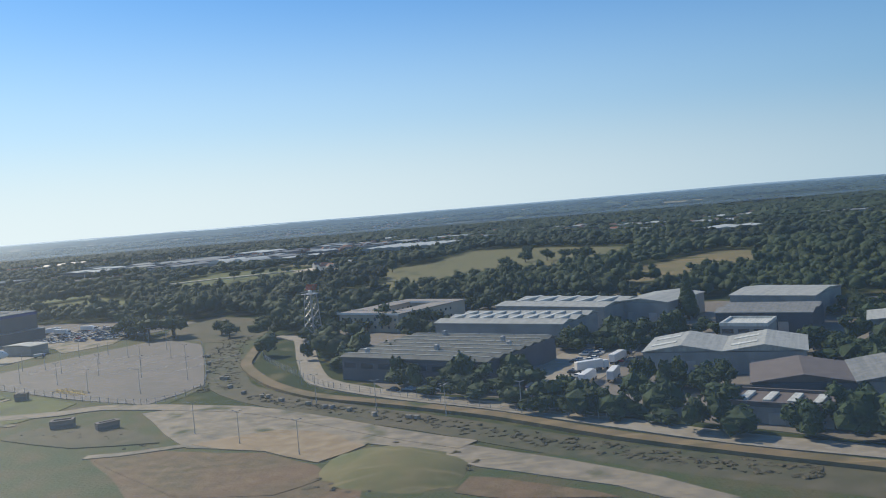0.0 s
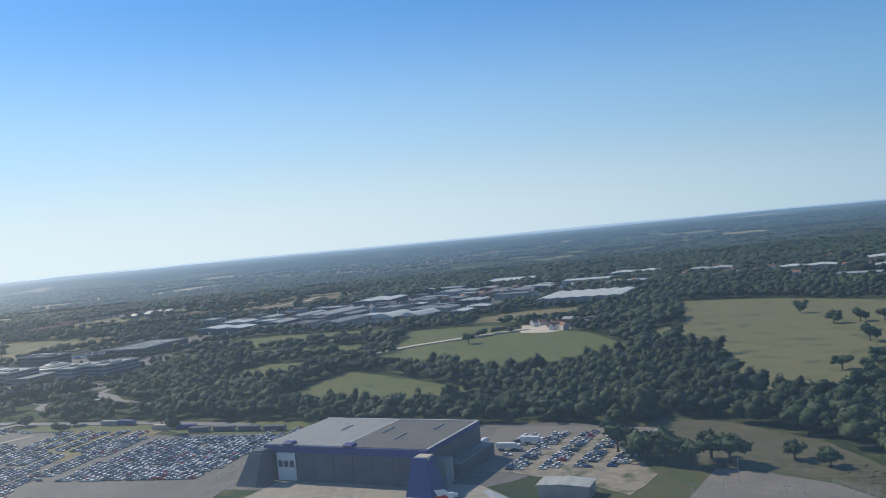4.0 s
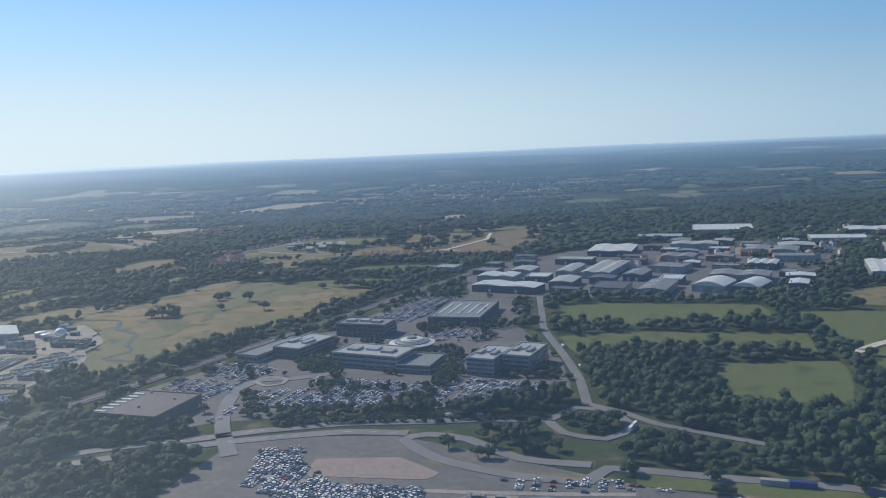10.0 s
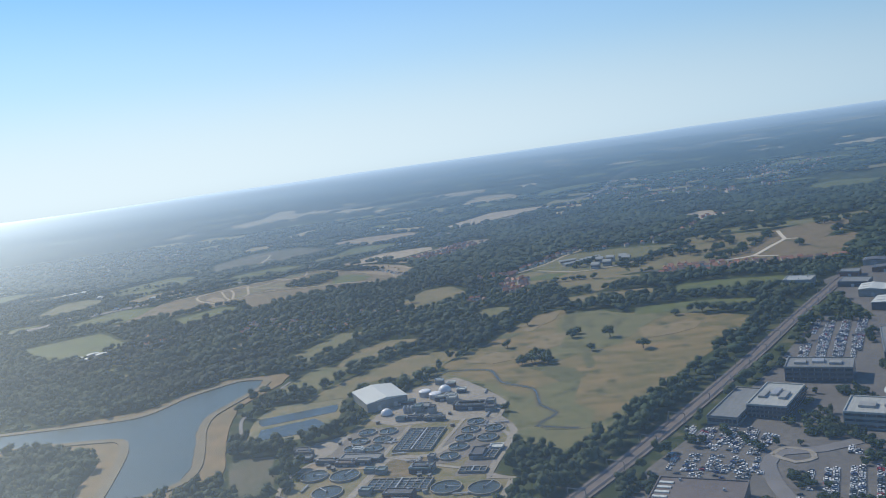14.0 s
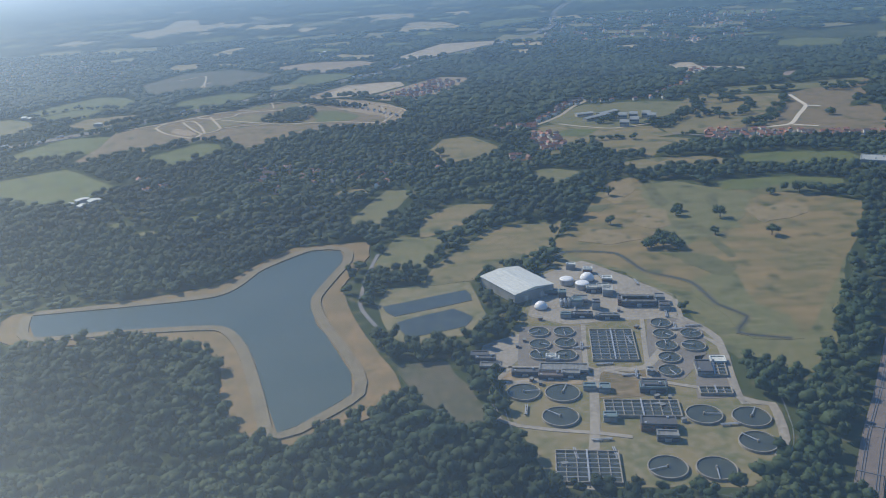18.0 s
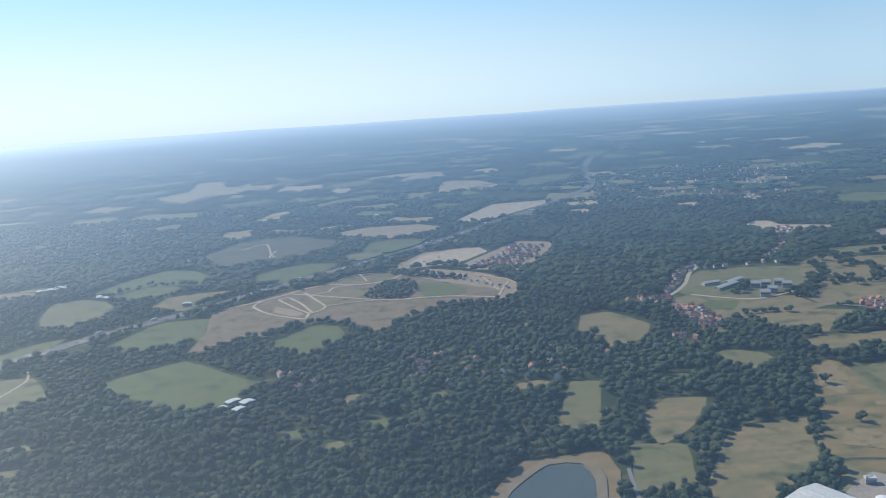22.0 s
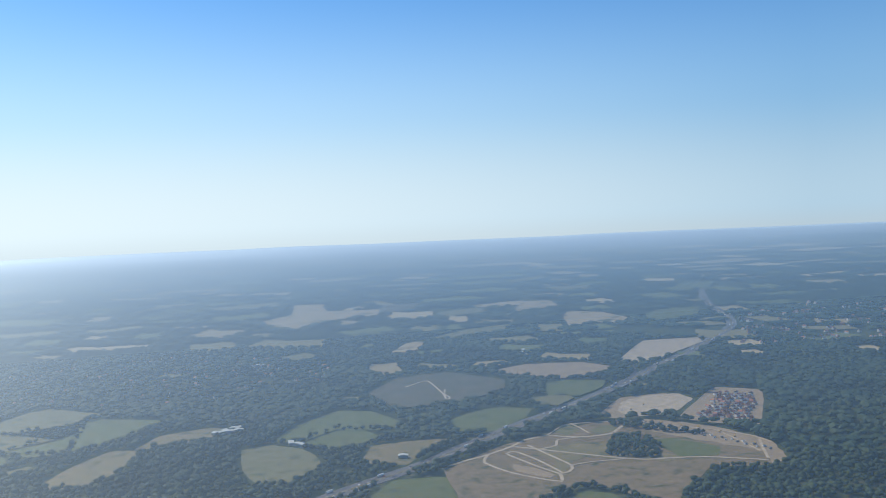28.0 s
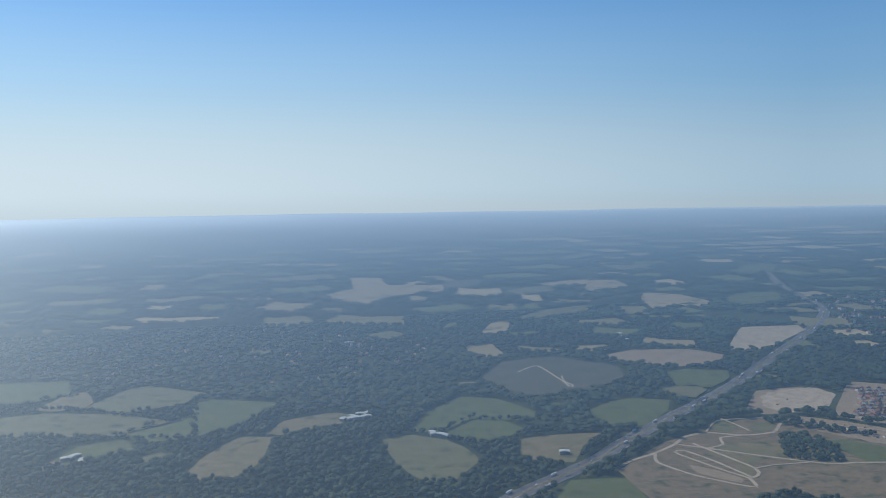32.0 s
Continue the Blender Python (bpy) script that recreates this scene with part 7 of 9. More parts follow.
for x, y, t in ((-159, 328, 0), (-149, 327, 0), (-108, 413, 95), (128, 121, -60), (-107, 379, 92)):
    van(x, y, t, "white van driving on the road")
bus = root("articulated_bus", -104, 308, 0.32, 60, "white bendy bus on the roundabout", "bus")
for px in (-2.0, 1.6):
    b = part("section", box_bm(px - 1.6, -0.5, 0.2, px + 1.6, 0.5, 1.35, 0.08), WHITE, bus)
    part("window_band", box_bm(px - 1.4, -0.52, 0.7, px + 1.4, 0.52, 1.1), GLASS, b)
    for wx in (-1.0, 1.0):
        for wy in (-0.42, 0.42):
            part("wheel", wheel_bm(px + wx, wy, 0.2), RUBBER, bus)
part("bellows", box_bm(-0.4, -0.45, 0.25, 0.0, 0.45, 1.3), RUBBER, bus)

# railway: four rails
RAIL = [(-313, 332), (-296, 360), (-278, 387), (-244, 441), (-210, 498), (-178, 554), (-116, 658)]
for off in (-2.2, -1.55, 1.55, 2.2):
    ribbon("rail", RAIL, 0.12, STEEL, 0.66, "", "", 0, off, parent=bpy.data.objects["railway"])
for d in np.arange(10, 380, 24):
    x, y, nx, ny = along_line(RAIL, d)
    g = root("rail_gantry", x, y, 0.5, math.degrees(math.atan2(ny, nx)), "thin grey steel gantry over the railway", "gantry", "railway gantries")
    for px in (-3.2, 3.2):
        part("mast", box_bm(px - 0.1, -0.1, -0.4, px + 0.1, 0.1, 3.0), STEEL, g)
    part("beam", box_bm(-3.2, -0.08, 2.8, 3.2, 0.08, 3.0), STEEL, g)


# ---- aircraft on the apron ----
def tube_bm(profile, n=16):
    bm = bmesh.new()
    rings = []
    for x, r, z in profile:
        rings.append([bm.verts.new((x, r * math.cos(2 * math.pi * i / n), z + r * math.sin(2 * math.pi * i / n))) for i in range(n)])
    for a, b in zip(rings, rings[1:]):
        for i in range(n):
            bm.faces.new((a[i], a[(i + 1) % n], b[(i + 1) % n], b[i]))
    bm.faces.new(rings[0][::-1])
    bm.faces.new(rings[-1])
    bmesh.ops.recalc_face_normals(bm, faces=bm.faces)
    for f in bm.faces:
        f.smooth = True
    return bm


def slab_bm(base, tip, up=False):
    """A tapering blade between two chords: (x front, x back, span, height, thickness)."""
    bm = bmesh.new()
    rows = []
    for xf, xb, y, z, t in (base, tip):
        mid = xf + (xb - xf) * 0.35
        pts = [(xf, 0), (mid, t), (xb, 0), (mid, -t)]
        rows.append([bm.verts.new((a, y, z + b)) if not up else bm.verts.new((a, b, z)) for a, b in pts])
    for i in range(4):
        bm.faces.new((rows[0][i], rows[0][(i + 1) % 4], rows[1][(i + 1) % 4], rows[1][i]))
    bm.faces.new(rows[0][::-1])
    bm.faces.new(rows[1])
    bmesh.ops.recalc_face_normals(bm, faces=bm.faces)
    return bm


NAVY = surface("navy_paint", (0.03, 0.045, 0.13), (0.035, 0.05, 0.15), coarse=0.3, rough=0.35, bump=0)
RED = surface("red_paint", (0.50, 0.03, 0.04), (0.44, 0.03, 0.035), coarse=0.3, rough=0.35, bump=0)
BLUE = surface("blue_paint", (0.04, 0.08, 0.35), (0.04, 0.07, 0.30), coarse=0.3, rough=0.35, bump=0)


def airliner(x, y, turn):
    ob = root("airliner", x, y, 0.15, turn, "white twin-engined airliner with navy belly parked on the apron", "aircraft")
    z = 2.15
    part("fuselage", tube_bm([(-13.4, 0.12, z + 0.7), (-11, 0.55, z + 0.45), (-8, 1.0, z + 0.15), (-5, 1.22, z), (6, 1.25, z), (10, 1.22, z), (11.6, 0.98, z - 0.1), (12.6, 0.6, z - 0.25), (13.1, 0.15, z - 0.35)]), WHITE, ob)
    part("belly", tube_bm([(-7.5, 0.9, z - 0.15), (-5, 1.1, z - 0.2), (6, 1.13, z - 0.2), (10.8, 1.05, z - 0.2), (11.6, 0.8, z - 0.25)]), NAVY, ob, "navy blue underside")
    for s in (-1, 1):
        part("wing", slab_bm((3.4, -2.0, s * 1.0, z - 0.55, 0.28), (-4.2, -5.4, s * 12.2, z + 0.45, 0.06)), GALV, ob, "grey swept wing")
        part("tailplane", slab_bm((-9.8, -12.4, s * 0.5, z + 0.55, 0.14), (-12.4, -13.4, s * 4.2, z + 0.85, 0.04)), WHITE, ob)
        eng = part("engine", tube_bm([(-0.9, 0.45, z - 1.35), (0.2, 0.62, z - 1.3), (1.5, 0.66, z - 1.3), (1.9, 0.6, z - 1.3)]), NAVY, ob, "navy engine cowling")
        eng.location = (1.2, s * 3.9, 0)
        # near-black disc, the inlet's shade put into its colour
        part("intake", tube_bm([(1.86, 0.56, z - 1.3), (1.93, 0.56, z - 1.3)]), SHADOWED, eng)
        part("main_gear", box_bm(-2.0, s * 2.0 - 0.3, 0, -0.6, s * 2.0 + 0.3, 1.4, 0.1), RUBBER, ob)
        part("cabin_windows", box_bm(-7.5, s * 1.235 - 0.02, z + 0.18, 9.8, s * 1.235 + 0.02, z + 0.3), GLASS, ob, "dark line of cabin windows")
    part("nose_gear", box_bm(9.8, -0.2, 0, 10.3, 0.2, 1.2, 0.08), RUBBER, ob)
    fin = part("fin", slab_bm((-8.6, -12.2, 0, z + 0.8, 0.16), (-12.3, -14.2, 0, z + 5.0, 0.05), True), WHITE, ob, "white tail fin with red and blue ribbons")
    for k, (m, h) in enumerate(((RED, 1.3), (BLUE, 2.4), (RED, 3.4))):
        x0 = -8.8 - (h - 0.0) * 0.85
        bm = bmesh.new()
        for s in (-1, 1):
            q = [bm.verts.new((a, s * (0.19 - h * 0.02), z + b)) for a, b in ((x0, h), (x0 - 2.3, h - 0.25), (x0 - 2.8, h + 0.35), (x0 - 0.6, h + 0.7))]
            bm.faces.new(q if s > 0 else q[::-1])
        part("ribbon", bm, m, fin)
    part("cockpit_glass", box_bm(11.7, -0.6, z + 0.25, 12.15, 0.6, z + 0.5, 0.08), GLASS, ob)
    bm = bmesh.new()
    for s in (-1, 1):
        q = [bm.verts.new((a, s * 1.275, z + b)) for a, b in ((7.0, 0.45), (10.2, 0.5), (10.0, 0.62), (7.2, 0.6))]
        bm.faces.new(q if s > 0 else q[::-1])
    part("flash", bm, RED, ob, "red flash on the nose")
    return ob


airliner(41.7, 134.6, 1)
# ground vehicles by the aircraft
for i, (x, y, t) in enumerate(((40, 122, 40), (44, 124, 25), (47, 126, 35), (50, 129, 50), (53, 130, 20), (38, 121, 60), (60, 139, 10), (30, 152, 5))):
    g = root("ground_vehicle", x, y, 0.15, t, "grey airport service truck beside the airliner", "truck", "ground vehicles")
    part("body", box_bm(-1.3, -0.5, 0.3, 0.7, 0.5, 1.0 + 0.2 * (i % 3), 0.08), (GALV, WHITE, CLAD)[i % 3], g)
    part("cab", box_bm(0.75, -0.45, 0.25, 1.3, 0.45, 0.95, 0.08), (CLAD_BLUE, WHITE)[i % 2], g)
    for px in (-0.9, 0.9):
        for py in (-0.42, 0.42):
            part("wheel", wheel_bm(px, py, 0.2), RUBBER, g)


# ---- radar tower ----
def radar_tower(x, y):
    ob = root("radar_tower", x, y, 0, -30, "open steel lattice radar tower with a red antenna", "tower")
    H, a, b = 10.8, 1.5, 0.95
    foot = [(-1, -1), (1, -1), (1, 1), (-1, 1)]
    for sx, sy in foot:
        bm = bmesh.new()
        add_beam(bm, (sx * a, sy * a, 0), (sx * b, sy * b, H), 0.065)
        part("leg", bm, STEEL, ob)
    n = 6
    for k in range(n):
        z0, z1 = H * k / n, H * (k + 1) / n
        r0, r1 = a + (b - a) * k / n, a + (b - a) * (k + 1) / n
        for i in range(4):
            p, q = foot[i], foot[(i + 1) % 4]
            bm = bmesh.new()
            add_beam(bm, (p[0] * r0, p[1] * r0, z0), (q[0] * r1, q[1] * r1, z1), 0.032)
            add_beam(bm, (q[0] * r0, q[1] * r0, z0), (p[0] * r1, p[1] * r1, z1), 0.032)
            add_beam(bm, (p[0] * r1, p[1] * r1, z1), (q[0] * r1, q[1] * r1, z1), 0.032)
            part("brace", bm, STEEL, ob)
    part("platform", box_bm(-1.5, -1.5, H, 1.5, 1.5, H + 0.15, 0.03), GALV, ob)
    for s in (-1, 1):
        part("rail", box_bm(-1.5, s * 1.45 - 0.03, H + 0.55, 1.5, s * 1.45 + 0.03, H + 0.62), GALV, ob)
        part("rail", box_bm(s * 1.45 - 0.03, -1.42, H + 0.55, s * 1.45 + 0.03, 1.42, H + 0.62), GALV, ob)
    part("turntable", box_bm(-0.4, -0.4, H + 0.15, 0.4, 0.4, H + 0.9, 0.1), WHITE, ob)
    bm = bmesh.new()
    for i in range(9):
        u = -1.5 + 3.0 * i / 8
        add_beam(bm, (u, 0.25 * (u / 1.5) ** 2, H + 0.95), (u, 0.45 + 0.25 * (u / 1.5) ** 2, H + 2.1), 0.05)
    for w in (0.0, 0.5, 1.0):
        for i in range(8):
            u, u2 = -1.5 + 3.0 * i / 8, -1.5 + 3.0 * (i + 1) / 8
            add_beam(bm, (u, 0.45 * w + 0.25 * (u / 1.5) ** 2, H + 0.95 + 1.15 * w), (u2, 0.45 * w + 0.25 * (u2 / 1.5) ** 2, H + 0.95 + 1.15 * w), 0.05)
    part("antenna", bm, RUST_RED, ob, "red curved mesh antenna")
    return ob


radar_tower(127.5, 133)
warehouse(131, 132, 4.5, 2.6, -30, 1.6, ROOF_WHITE, CLAD_CREAM, "small cream equipment hut beside the radar tower", "flat", doors=0, name="equipment_hut")


# ---- lamp posts, fences, blocks on the airfield ----
def lamp(x, y, h=4.2):
    ob = root("street_lamp", x, y, 0.14, 0, "tall thin grey lamp post with twin heads", "street lamp", "car park lamps")
    bm = bmesh.new()
    add_lathe(bm, [(0.07, 0), (0.07, 0.5), (0.045, 0.6), (0.035, h)], n=8)
    part("post", bm, GALV, ob)
    for s in (-1, 1):
        bm = bmesh.new()
        add_beam(bm, (0, 0, h - 0.05), (s * 0.5, 0, h + 0.1), 0.025)
        arm = part("arm", bm, GALV, ob)
        part("head", box_bm(s * 0.5 - 0.16, -0.09, h + 0.06, s * 0.5 + 0.16, 0.09, h + 0.15, 0.02), STEEL, arm)
    return ob


lamp0 = None
for x, y in [(66, 120), (78, 136), (86, 128), (89, 106), (72, 134), (82, 122), (98, 122), (105, 111), (62, 111), (84, 99), (100, 100), (111, 94), (94, 115), (71, 120), (78, 113), (92, 136), (84, 146), (95, 88), (106, 84), (74, 104), (140, 66), (150, 58), (160, 52), (126, 52), (134, 45), (143, 38), (170, 50), (135, 80)]:
    if lamp0 is None:
        lamp0 = lamp(x, y)
    else:
        copy_thing(lamp0, pose(x, y, 0.14))


def fence(name, line, h=1.0, gap=2.0, label="wire mesh security fence on slim posts"):
    ob = root(name, 0, 0, 0, 0, label, "fence")
    rows = ribbon_points(line, gap)
    for i, (x, y, nx, ny) in enumerate(rows):
        bm = bmesh.new()
        add_box(bm, x - 0.035, y - 0.035, 0, x + 0.035, y + 0.035, h + 0.15)
        part("post", bm, GALV, ob)
    for zz in (0.25, 0.6, 0.98):
        bm = bmesh.new()
        for (x, y, *_), (x2, y2, *_) in zip(rows, rows[1:]):
            add_beam(bm, (x, y, h * zz), (x2, y2, h * zz), 0.014)
        part("wire", bm, GALV, ob)
    return ob


fence("security_fence", [(114, 140), (121, 112), (131, 92), (140, 77), (154, 64), (166, 54), (180, 43)])
fence("lot_fence", [(57, 111), (93, 84), (111, 74), (116, 88), (99, 140)])
fence("works_fence", [(-397, 398), (-388, 346), (-336, 340), (-318, 362), (-312, 385)], gap=5)
# concrete blocks along the stream
blk0 = None
for k, (x, y) in enumerate([(118, 92), (122, 83), (126, 77), (130, 73), (134, 69), (139, 65), (142, 62), (146, 59), (150, 55), (155, 52), (113, 100), (110, 110), (106, 120)]):
    for j in range(1 + (k % 3 == 0)):
        if blk0 is None:
            blk0 = root("concrete_block", x, y, 0.1, 20, "pale concrete barrier block beside the stream", "block", "barrier blocks")
            part("body", box_bm(-0.45, -0.3, 0, 0.45, 0.3, 0.5, 0.05), CONCRETE, blk0)
            part("lifting_eye", box_bm(-0.06, -0.02, 0.5, 0.06, 0.02, 0.58), STEEL, blk0)
        else:
            copy_thing(blk0, pose(x + j * 1.1, y - j * 0.6, 0.1, 0, 0, 37 * k))
# painted parking bays on the empty lot
bays = root("bay_marks", 0, 0, 0.14, 0, "faded white and yellow parking bay lines on tarmac", "road marking")
YELLOW = surface("yellow_paint", (0.55, 0.40, 0.12), (0.48, 0.35, 0.12), coarse=0.5, bump=0)
for r_ in range(6):
    bm = bmesh.new()
    ox, oy = 70 + r_ * 7.0, 114 - r_ * 2.4
    for i in range(16):
        px, py = ox + i * 0.55, oy + i * 1.25 * 1.0
        add_box(bm, px - 1.1, py - 0.035 + 0.5, 0.01, px + 1.1, py + 0.035 + 0.5, 0.03)
    part("bay_lines", bm, PAINT, bays)
bm = bmesh.new()
for i in range(9):
    add_beam(bm, (86 + i * 0.9, 92 - i * 0.7, 0.02), (88 + i * 0.9, 94.5 - i * 0.7, 0.02), 0.05)
    add_beam(bm, (88 + i * 0.9, 92 - i * 0.7, 0.02), (86 + i * 0.9, 94.5 - i * 0.7, 0.02), 0.05)
part("hatching", bm, YELLOW, bays, "yellow hatched box")
# fire training rig and sheds on the airfield grass
for x, y, w, d, h, t in ((84, 86, 2, 1.4, 1.1, 10), (103, 62, 3.2, 1.8, 1.0, 15), (111, 59, 3.0, 1.4, 0.9, 40)):
    warehouse(x, y, w, d, t, h, ROOF_BROWN, CLAD_DARK, "small weathered brown airfield hut", "flat", doors=0, name="airfield_hut")


# ---- sewage works ----
def round_tank(x, y, r, arm, group="settling tanks"):
    ob = root("settling_tank", x, y, 0.08, arm, "round concrete settling tank full of dark water", "tank", group)
    n = 36
    bm = bmesh.new()
    ring = [(r, 0), (r, 0.8), (r - 0.28, 0.8), (r - 0.28, 0.3)]
    R = [[bm.verts.new((a * math.cos(2 * math.pi * i / n), a * math.sin(2 * math.pi * i / n), z)) for i in range(n)] for a, z in ring]
    for a, b in zip(R, R[1:]):
        for i in range(n):
            bm.faces.new((a[i], a[(i + 1) % n], b[(i + 1) % n], b[i]))
    part("wall", bm, CONCRETE, ob)
    bm = bmesh.new()
    add_lathe(bm, [(r - 0.29, 0.0), (r - 0.29, 0.45)], n=n)
    part("water", bm, WATER_DARK, ob, "dark still water")
    part("bridge", box_bm(0, -0.16, 0.85, r, 0.16, 1.0, 0.03), GALV, ob, "grey scraper bridge")
    bm = bmesh.new()
    add_lathe(bm, [(0.35, 0.4), (0.35, 1.2), (0.2, 1.4)], n=12)
    part("pillar", bm, CONCRETE, ob)
    return ob


TANKS = [(-389, 398, 5.3), (-377, 396, 5.6), (-380, 382, 5.6), (-378, 441, 3.9), (-369, 440, 3.9), (-379, 431, 3.9), (-370, 431, 3.9), (-380, 423, 3.9), (-371.5, 421.5, 3.9), (-333, 442, 3.9), (-334.5, 433, 3.9),
         (-325, 432, 3.9), (-336, 424, 3.9), (-327, 422.5, 4.2), (-337.5, 415, 3.9), (-340, 406, 3.9), (-338, 378, 5.4), (-325, 375, 5.6), (-328, 362, 5.4), (-356, 353, 5.4), (-343.5, 351, 5.4)]
for i, (x, y, r) in enumerate(TANKS):
    round_tank(x, y, r, (i * 67) % 360)


def lane_bank(x, y, w, d, ang, lanes):
    ob = root("aeration_tank", x, y, 0.08, ang, "rectangular aeration tank divided into dark lanes", "tank")
    bm = bmesh.new()
    for a, b, c, e in ((-w / 2, -d / 2, w / 2, -d / 2 + 0.3), (-w / 2, d / 2 - 0.3, w / 2, d / 2), (-w / 2, -d / 2 + 0.3, -w / 2 + 0.3, d / 2 - 0.3), (w / 2 - 0.3, -d / 2 + 0.3, w / 2, d / 2 - 0.3)):
        add_box(bm, a, b, 0, c, e, 1.0)
    part("wall", bm, CONCRETE, ob)
    part("water", box_bm(-w / 2 + 0.31, -d / 2 + 0.31, 0, w / 2 - 0.31, d / 2 - 0.31, 0.55), WATER_DARK, ob, "dark water")
    for i in range(1, lanes):
        px = -w / 2 + w * i / lanes
        part("divider", box_bm(px - 0.12, -d / 2 + 0.31, 0, px + 0.12, d / 2 - 0.31, 0.95), CONCRETE, ob)
    n = int(d / 2.0)
    for i in range(1, n):
        py = -d / 2 + d * i / n
        part("pipe", box_bm(-w / 2 + 0.4, py - 0.07, 0.97, w / 2 - 0.4, py + 0.07, 1.1), GALV, ob)
    part("walkway", box_bm(-0.25, -d / 2, 1.12, 0.25, d / 2, 1.2), GALV, ob)
    return ob


lane_bank(-354, 427, 15.5, 24, -8, 5)
lane_bank(-355, 383.5, 22.5, 9.5, -8, 8)
lane_bank(-377, 355.5, 17.5, 15, -8, 6)
lane_bank(-326, 405, 8, 9, -12, 3)
lane_bank(-330, 391, 10, 4.5, -8, 4)
warehouse(-381, 484, 19, 25, 28, 4.0, ROOF_WHITE, CLAD, "large white-roofed sludge hall", up=1.2, doors=2, name="sludge_hall")


def dome(x, y, r, white=True, h=0.0):
    ob = root("gas_holder", x, y, 0.08, 0, "white domed gas holder" + (" on a round base" if h else " bubble on the ground"), "tank", "gas holders")
    bm = bmesh.new()
    add_lathe(bm, [(r, 0), (r, h + 0.3)], n=28)
    part("base", bm, CONCRETE if white else GALV, ob)
    bm = bmesh.new()
    add_lathe(bm, [(r * math.cos(a), h + 0.3 + r * (0.95 if white else 0.25) * math.sin(a)) for a in np.linspace(0, 1.5, 8)], n=28)
    for f in bm.faces:
        f.smooth = True
    part("dome", bm, WHITE, ob)
    return ob


dome(-351, 488, 3.0, True, 0.6)
dome(-374, 463, 2.6, True, 0.2)
dome(-360, 486, 2.9, False, 2.0)
dome(-354.5, 480.5, 2.9, False, 2.0)
for k, (x, y, w, d, h, m) in enumerate([(-377, 419, 3.5, 2.5, 2.0, ROOF_WHITE), (-374, 411, 16, 5, 1.6, ROOF_GREY), (-401, 424, 6, 3.5, 2.0, ROOF_DARK), (-348, 396, 8, 4, 2.2, ROOF_DARK), (-353, 373, 10, 4.5, 2.6, ROOF_DARK),
                                        (-347, 476, 5, 4, 2.6, ROOF_PALE), (-358, 466, 6, 5, 2.2, ROOF_GREY), (-337, 462, 14, 5, 2.4, ROOF_DARK), (-343, 486, 4, 3, 1.8, ROOF_WHITE), (-328, 462, 4, 4, 2.8, ROOF_GREY),
                                        (-349, 497, 4, 2.5, 2.2, ROOF_WHITE), (-352, 367, 6, 3, 2.0, ROOF_GREY), (-368, 398, 4, 2.5, 1.6, ROOF_TEAL), (-398, 416, 7, 3, 1.6, ROOF_GREY), (-364, 472, 3, 3, 3.0, ROOF_TEAL), (-366, 453, 4, 2, 1.8, ROOF_TEAL)]):
    warehouse(x, y, w, d, -10, h, m, (CLAD, BRICK, CLAD_DARK)[k % 3], "small works building with a " + {"white_sheet_roof": "white", "grey_sheet_roof": "grey", "dark_felt_roof": "dark", "pale_sheet_roof": "pale", "teal_sheet_roof": "green"}[m.name] + " roof", "flat", doors=0 if w < 6 else 1, vents=0, windows=0 if w < 5 else 3, name="works_building")
def works_shed(x, y, w, d, h, m):
    warehouse(x, y, w, d, -9, h, m, CLAD_DARK if w > 5 else CLAD, "low works shed with a flat roof amid tanks", "flat", doors=1 if w > 4 else 0, vents=2 if w > 6 else 1, name="works_shed", group="works sheds")


works_shed(-350.7, 476.5, 6, 3.5, 2.2, ROOF_PALE)
works_shed(-345.8, 472.7, 4, 5, 2.6, ROOF_PALE)
works_shed(-360.0, 463.6, 4, 4, 2.8, ROOF_TEAL)
works_shed(-359.9, 452.8, 8, 2.5, 1.6, ROOF_DARK)
works_shed(-350.9, 449.8, 9, 2.2, 1.8, ROOF_GREY)
works_shed(-336.3, 460.9, 13, 5, 2.4, ROOF_GREY)
works_shed(-327.8, 455.7, 4, 4, 2.2, ROOF_DARK)
works_shed(-353.1, 459.7, 3, 3, 3.2, ROOF_DARK)
works_shed(-355.2, 502.9, 4, 2.5, 2.4, ROOF_WHITE)
works_shed(-370.2, 476.7, 10, 3, 1.6, ROOF_TEAL)
works_shed(-386.9, 410.4, 9, 3, 1.6, ROOF_DARK)
works_shed(-379.0, 407.0, 8, 3, 1.5, ROOF_BROWN)
works_shed(-372.4, 407.3, 6, 3, 1.8, ROOF_GREY)
works_shed(-375.9, 417.8, 3, 2.5, 1.8, ROOF_WHITE)
works_shed(-348.8, 394.7, 8, 4, 2.0, ROOF_TEAL)
works_shed(-363.5, 396.7, 3.5, 3.5, 1.6, ROOF_TEAL)
works_shed(-329.2, 405.3, 5, 8, 1.8, ROOF_DARK)
works_shed(-322.8, 410.4, 5, 4, 1.2, ROOF_WHITE)
works_shed(-352.9, 373.5, 10, 5, 2.2, ROOF_DARK)
works_shed(-365.7, 379.2, 4, 3, 1.8, ROOF_TEAL)
works_shed(-346.4, 405.7, 2.5, 3, 1.6, ROOF_GREY)
works_shed(-399.1, 421.1, 7, 3, 2.0, ROOF_DARK)
